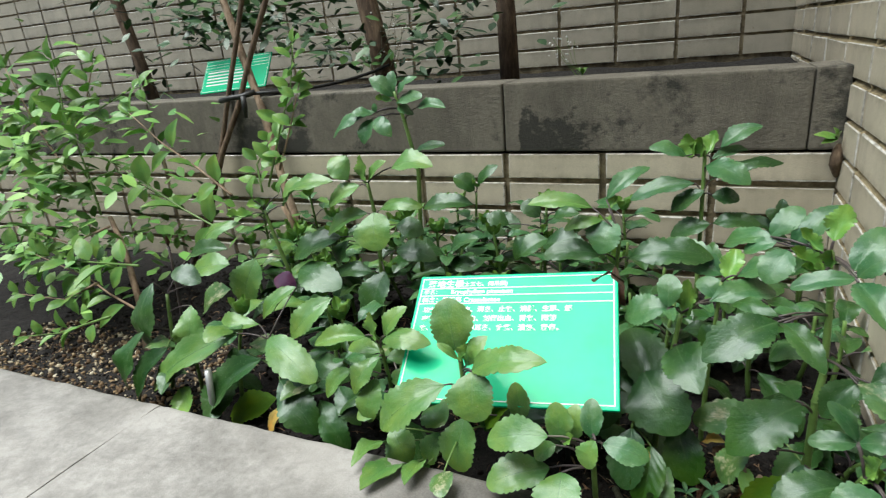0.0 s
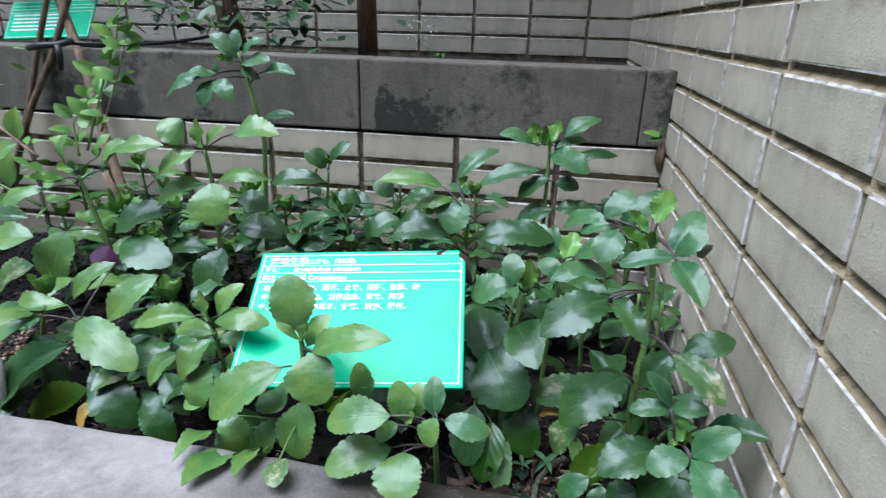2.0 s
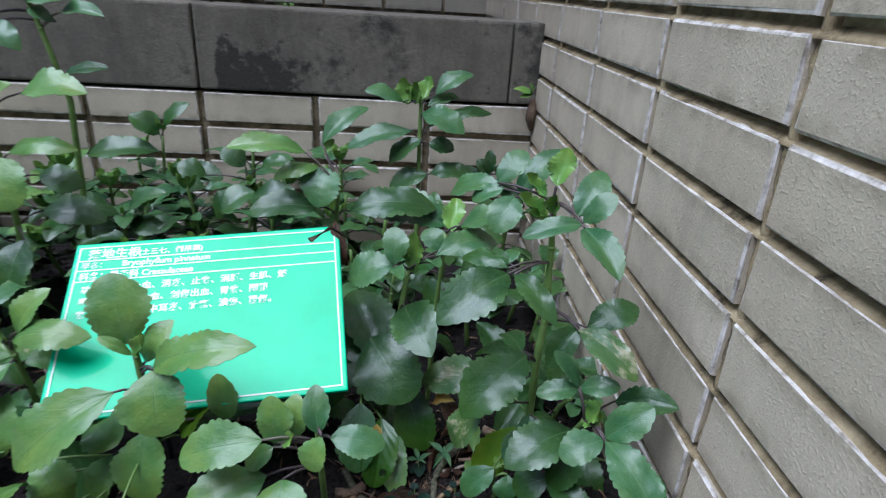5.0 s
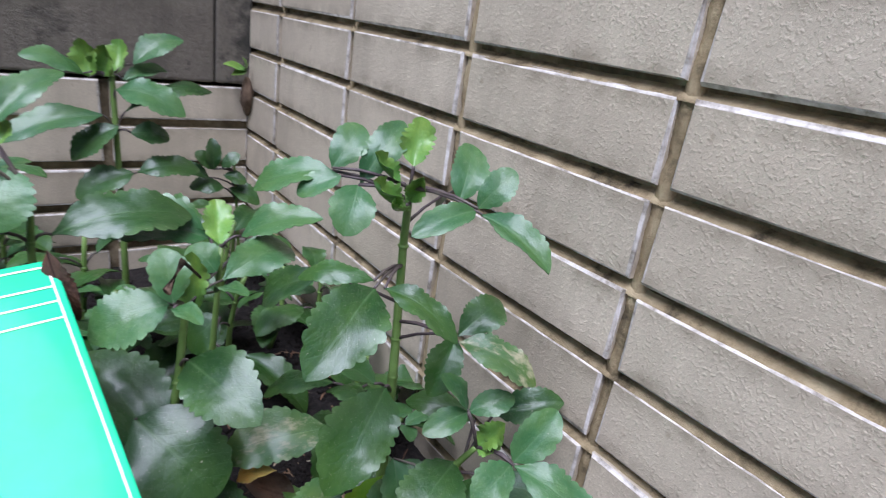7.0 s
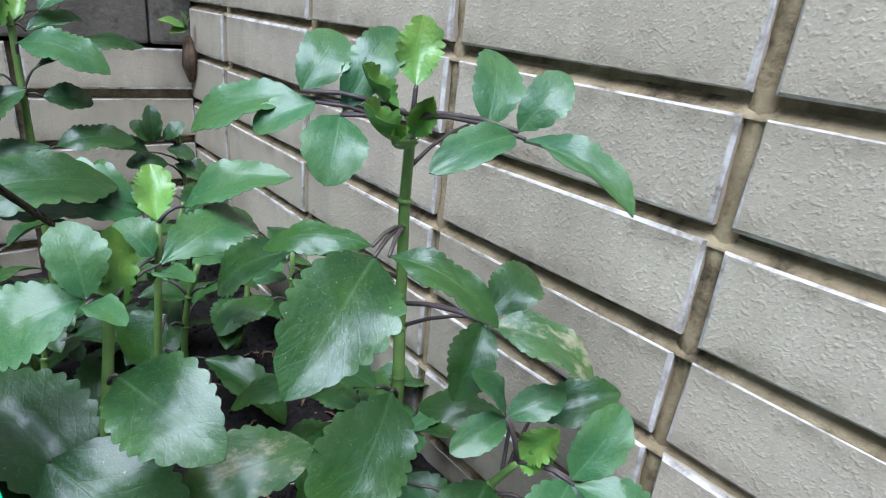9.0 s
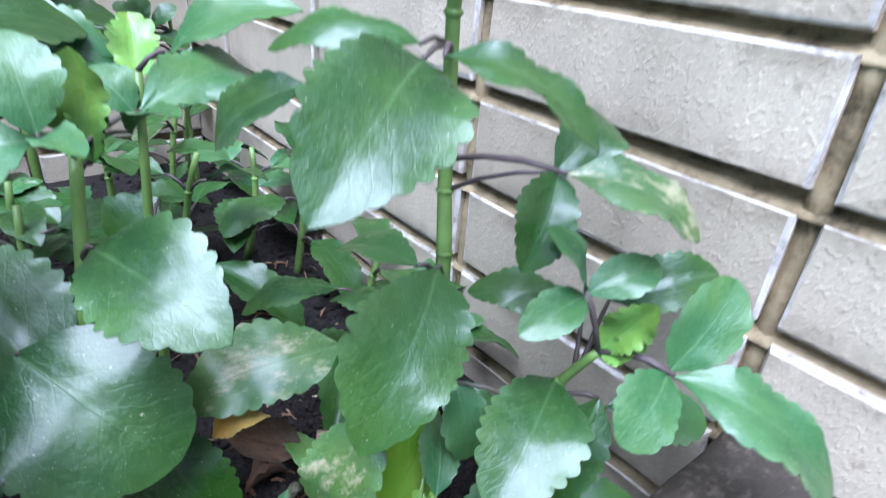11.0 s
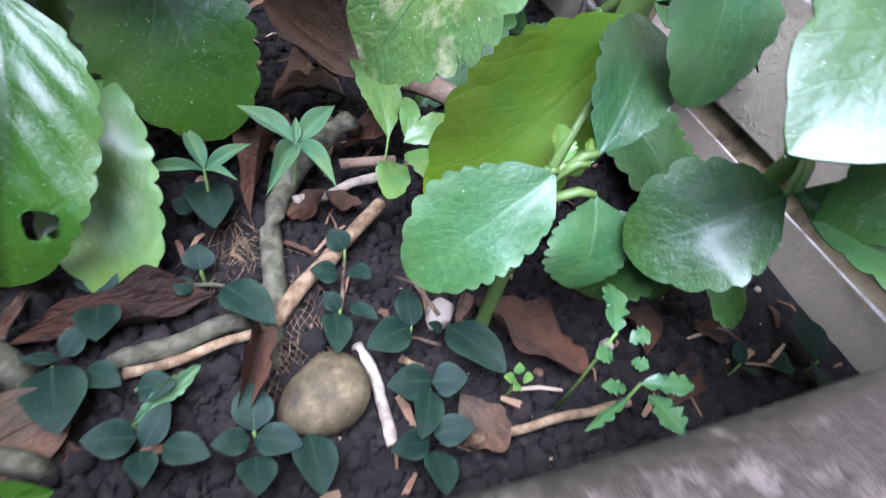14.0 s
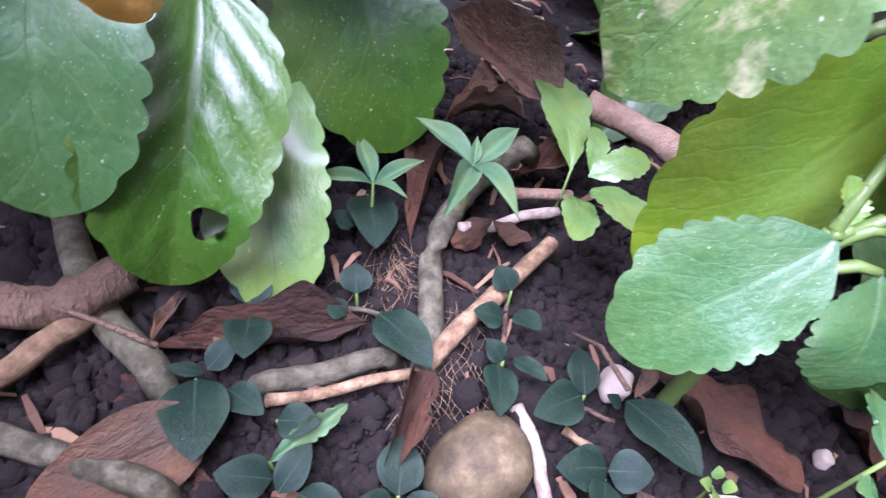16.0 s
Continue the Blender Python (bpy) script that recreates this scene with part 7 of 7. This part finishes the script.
dead_leaf((-0.1976, 0.5675, 0.0052), (-0.1538, 0.5475, 0.0064), 0.0191, "dead", LEAF_BROWN)
pebble((-0.2240, 0.0680, 0.0120), 0.0118)
white_stone((-0.1772, 0.0908, 0.0050), 0.0062)
white_stone((-0.1163, 0.0664, 0.0040), 0.0032)
root_fibres([((-0.2450, 0.1380), (0.0028, -0.0254), 0.004, 22), ((-0.2400, 0.1440), (-0.0031, -0.0381), 0.004, 16), ((-0.2330, 0.0850), (-0.0007, -0.0183), 0.004, 10)], 5)
garden_net(-0.243, -0.2135, 0.071, 0.118, 12)
# ---- wall tiles ----
n_ = Nodes("worn_tile_edge")
TILE_EDGE = n_.done(n_.ramp(n_.noise(45, 6, 0.7, n_.place()), [(0.36, (0.22, 0.195, 0.155)), (0.5, (0.52, 0.49, 0.44)), (0.7, (0.78, 0.76, 0.72))]), 0.6)


def tile_mesh(w, h, d, axis, seed, material, chip=0.0012):
    """A bevelled, slightly uneven face tile; its face looks to -x or -y and lies at 0."""
    rnd = random.Random(seed)
    bm = bmesh.new()
    bmesh.ops.create_cube(bm, size=1, matrix=Matrix.LocRotScale((0, 0, 0), None, (w, h, d)))
    face = max(bm.faces, key=lambda f: f.calc_center_median().z)
    bmesh.ops.bevel(bm, geom=list(face.edges), offset=0.0026, segments=2, profile=0.5, affect="EDGES")
    for f in bm.faces:
        f.material_index = 1 if 0.1 < f.normal.z < 0.98 else 0
    for v in bm.verts:
        v.co += Vector((rnd.uniform(-chip, chip), rnd.uniform(-chip, chip), rnd.uniform(-chip, chip) * 0.5))
    bmesh.ops.translate(bm, verts=bm.verts, vec=(0, 0, -d / 2))
    turn = Matrix.Rotation(radians(90), 4, "X")
    if axis == "x":
        turn = Matrix.Rotation(radians(-90), 4, "Z") @ turn
    bm.transform(turn)
    me = mesh_of("tile", bm, material)
    me.materials.append(TILE_EDGE)
    return me


TW, TH, CP, RP = 0.2275, 0.0605, 0.247, 0.0752
WY, WZ = 0.004, 0.482
right_tiles = [tile_mesh(CP - 0.0125, 0.0635, 0.02, "x", s, TILE) for s in range(6)]
rnd_t = random.Random(5)
for k in range(-3, 9):
    y0, y1 = WY + k * CP + 0.0065, WY + (k + 1) * CP - 0.0065
    for r in range(-5, 7):
        z = WZ - (r + 0.5) * RP
        if k == 8:
            continue
        m = pose(0.001 + rnd_t.uniform(-0.0012, 0.0012), (y0 + y1) / 2 + rnd_t.uniform(-0.001, 0.001), z + rnd_t.uniform(-0.001, 0.001), rnd_t.uniform(-0.25, 0.25), 0, rnd_t.uniform(-0.3, 0.3))
        part("tile", right_tiles[rnd_t.randrange(6)], None, wall_right, at=m)
joined_boxes("upper_tiles", [(0, WY + k * CP + 0.0065, WZ + r * RP + 0.006, 0.016, WY + (k + 1) * CP - 0.0065, WZ + (r + 1) * RP - 0.006) for k in range(-6, 8) for r in range(-7, 60) if not (k >= -3 and r < 5)], TILE, wall_right)

n_ = Nodes("tan_mortar")
p_ = n_.place()
TAN_MORTAR = n_.done(n_.ramp(n_.noise(26, 7, 0.7, p_), [(0.34, (0.07, 0.055, 0.03)), (0.48, (0.3, 0.235, 0.13)), (0.68, (0.46, 0.38, 0.23))]), 0.9, n_.bump(n_.noise(300, 5, 0.7, p_), 0.6, 0.002))


def upright_joint(y):
    """Crusty mortar filling the joint between two columns of tiles."""
    rnd = random.Random(int(y * 1000) + 50)
    verts, faces = [], []
    count = 110
    for i in range(count + 1):
        z = -0.3 + 1.24 * i / count
        d = 0.0045 + rnd.uniform(0, 0.0035)
        verts += [(0.0135, y - 0.0072, z), (d + 0.002, y - 0.0068, z), (d - 0.0005, y + rnd.uniform(-0.002, 0.002), z), (d + 0.002, y + 0.0068, z), (0.0135, y + 0.0072, z)]
    for i in range(count):
        for j in range(4):
            k = 5 * i + j
            faces.append((k, k + 5, k + 6, k + 1))
    me = bpy.data.meshes.new("upright_joint")
    me.from_pydata(verts, [], faces)
    me.materials.append(TAN_MORTAR)
    part("upright_joint", smooth(me), None, wall_right, "crusty tan mortar joint")


for k in range(-2, 8):
    upright_joint(WY + k * CP)


def mortar_ledge(z):
    """The sloping bead of mortar that lies on a row's upper edges."""
    rnd = random.Random(int(z * 1000) + 900)
    verts, faces = [], []
    count = 140
    for i in range(count + 1):
        y = -0.74 + 2.62 * i / count
        a, b = rnd.uniform(0.0028, 0.0042), rnd.uniform(0.0058, 0.0085)
        verts += [(a, y, z - 0.002), (a, y, z + 0.0004), (0.0135, y, z + b), (0.0135, y, z - 0.002)]
    for i in range(count):
        k = 4 * i
        faces += [(k, k + 4, k + 5, k + 1), (k + 1, k + 5, k + 6, k + 2)]
    me = bpy.data.meshes.new("mortar_ledge")
    me.from_pydata(verts, [], [f[::-1] for f in faces])
    me.materials.append(TAN_MORTAR)
    part("mortar_ledge", smooth(me), None, wall_right, "tan sloping mortar bead")


for r in range(-5, 7):
    mortar_ledge(WZ - (r + 0.5) * RP + 0.0316)

face_tiles = [tile_mesh(TW, TH, 0.02, "y", 20 + s, TILE) for s in range(5)]
for k in range(-10, 3):
    for r in range(5):
        x0 = -0.722 + k * 0.243 + 0.0078
        x1 = x0 + TW
        if x0 > -0.02:
            continue
        m = pose((x0 + x1) / 2, 0.883 + rnd_t.uniform(-0.0012, 0.0012), 0.338 - r * RP - TH / 2 + rnd_t.uniform(-0.001, 0.001), 0, rnd_t.uniform(-0.25, 0.25), rnd_t.uniform(-0.3, 0.3))
        part("tile", face_tiles[rnd_t.randrange(5)], None, retaining_wall, at=m)

BX, BZ, BCP, BRP = -0.158, 0.557, 0.2295, 0.0755
back_tiles = [tile_mesh(BCP - 0.014, BRP - 0.011, 0.02, "y", 40 + s, TILE_BACK) for s in range(5)]
for k in range(18):
    for r in range(-1, 7):
        m = pose(BX - (k + 0.5) * BCP, 2.05 + rnd_t.uniform(-0.0015, 0.0015), BZ + (r + 0.5) * BRP, 0, rnd_t.uniform(-0.25, 0.25), rnd_t.uniform(-0.3, 0.3))
        part("tile", back_tiles[rnd_t.randrange(5)], None, wall_back, at=m)
joined_boxes("upper_tiles", [(BX - (k + 1) * BCP + 0.007, 2.05, BZ + r * BRP + 0.0055, BX - k * BCP - 0.007, 2.062, BZ + (r + 1) * BRP - 0.0055) for k in range(-1, 21) for r in range(-1, 30) if k < 0 or r >= 7 or k >= 18], TILE_BACK, wall_back)
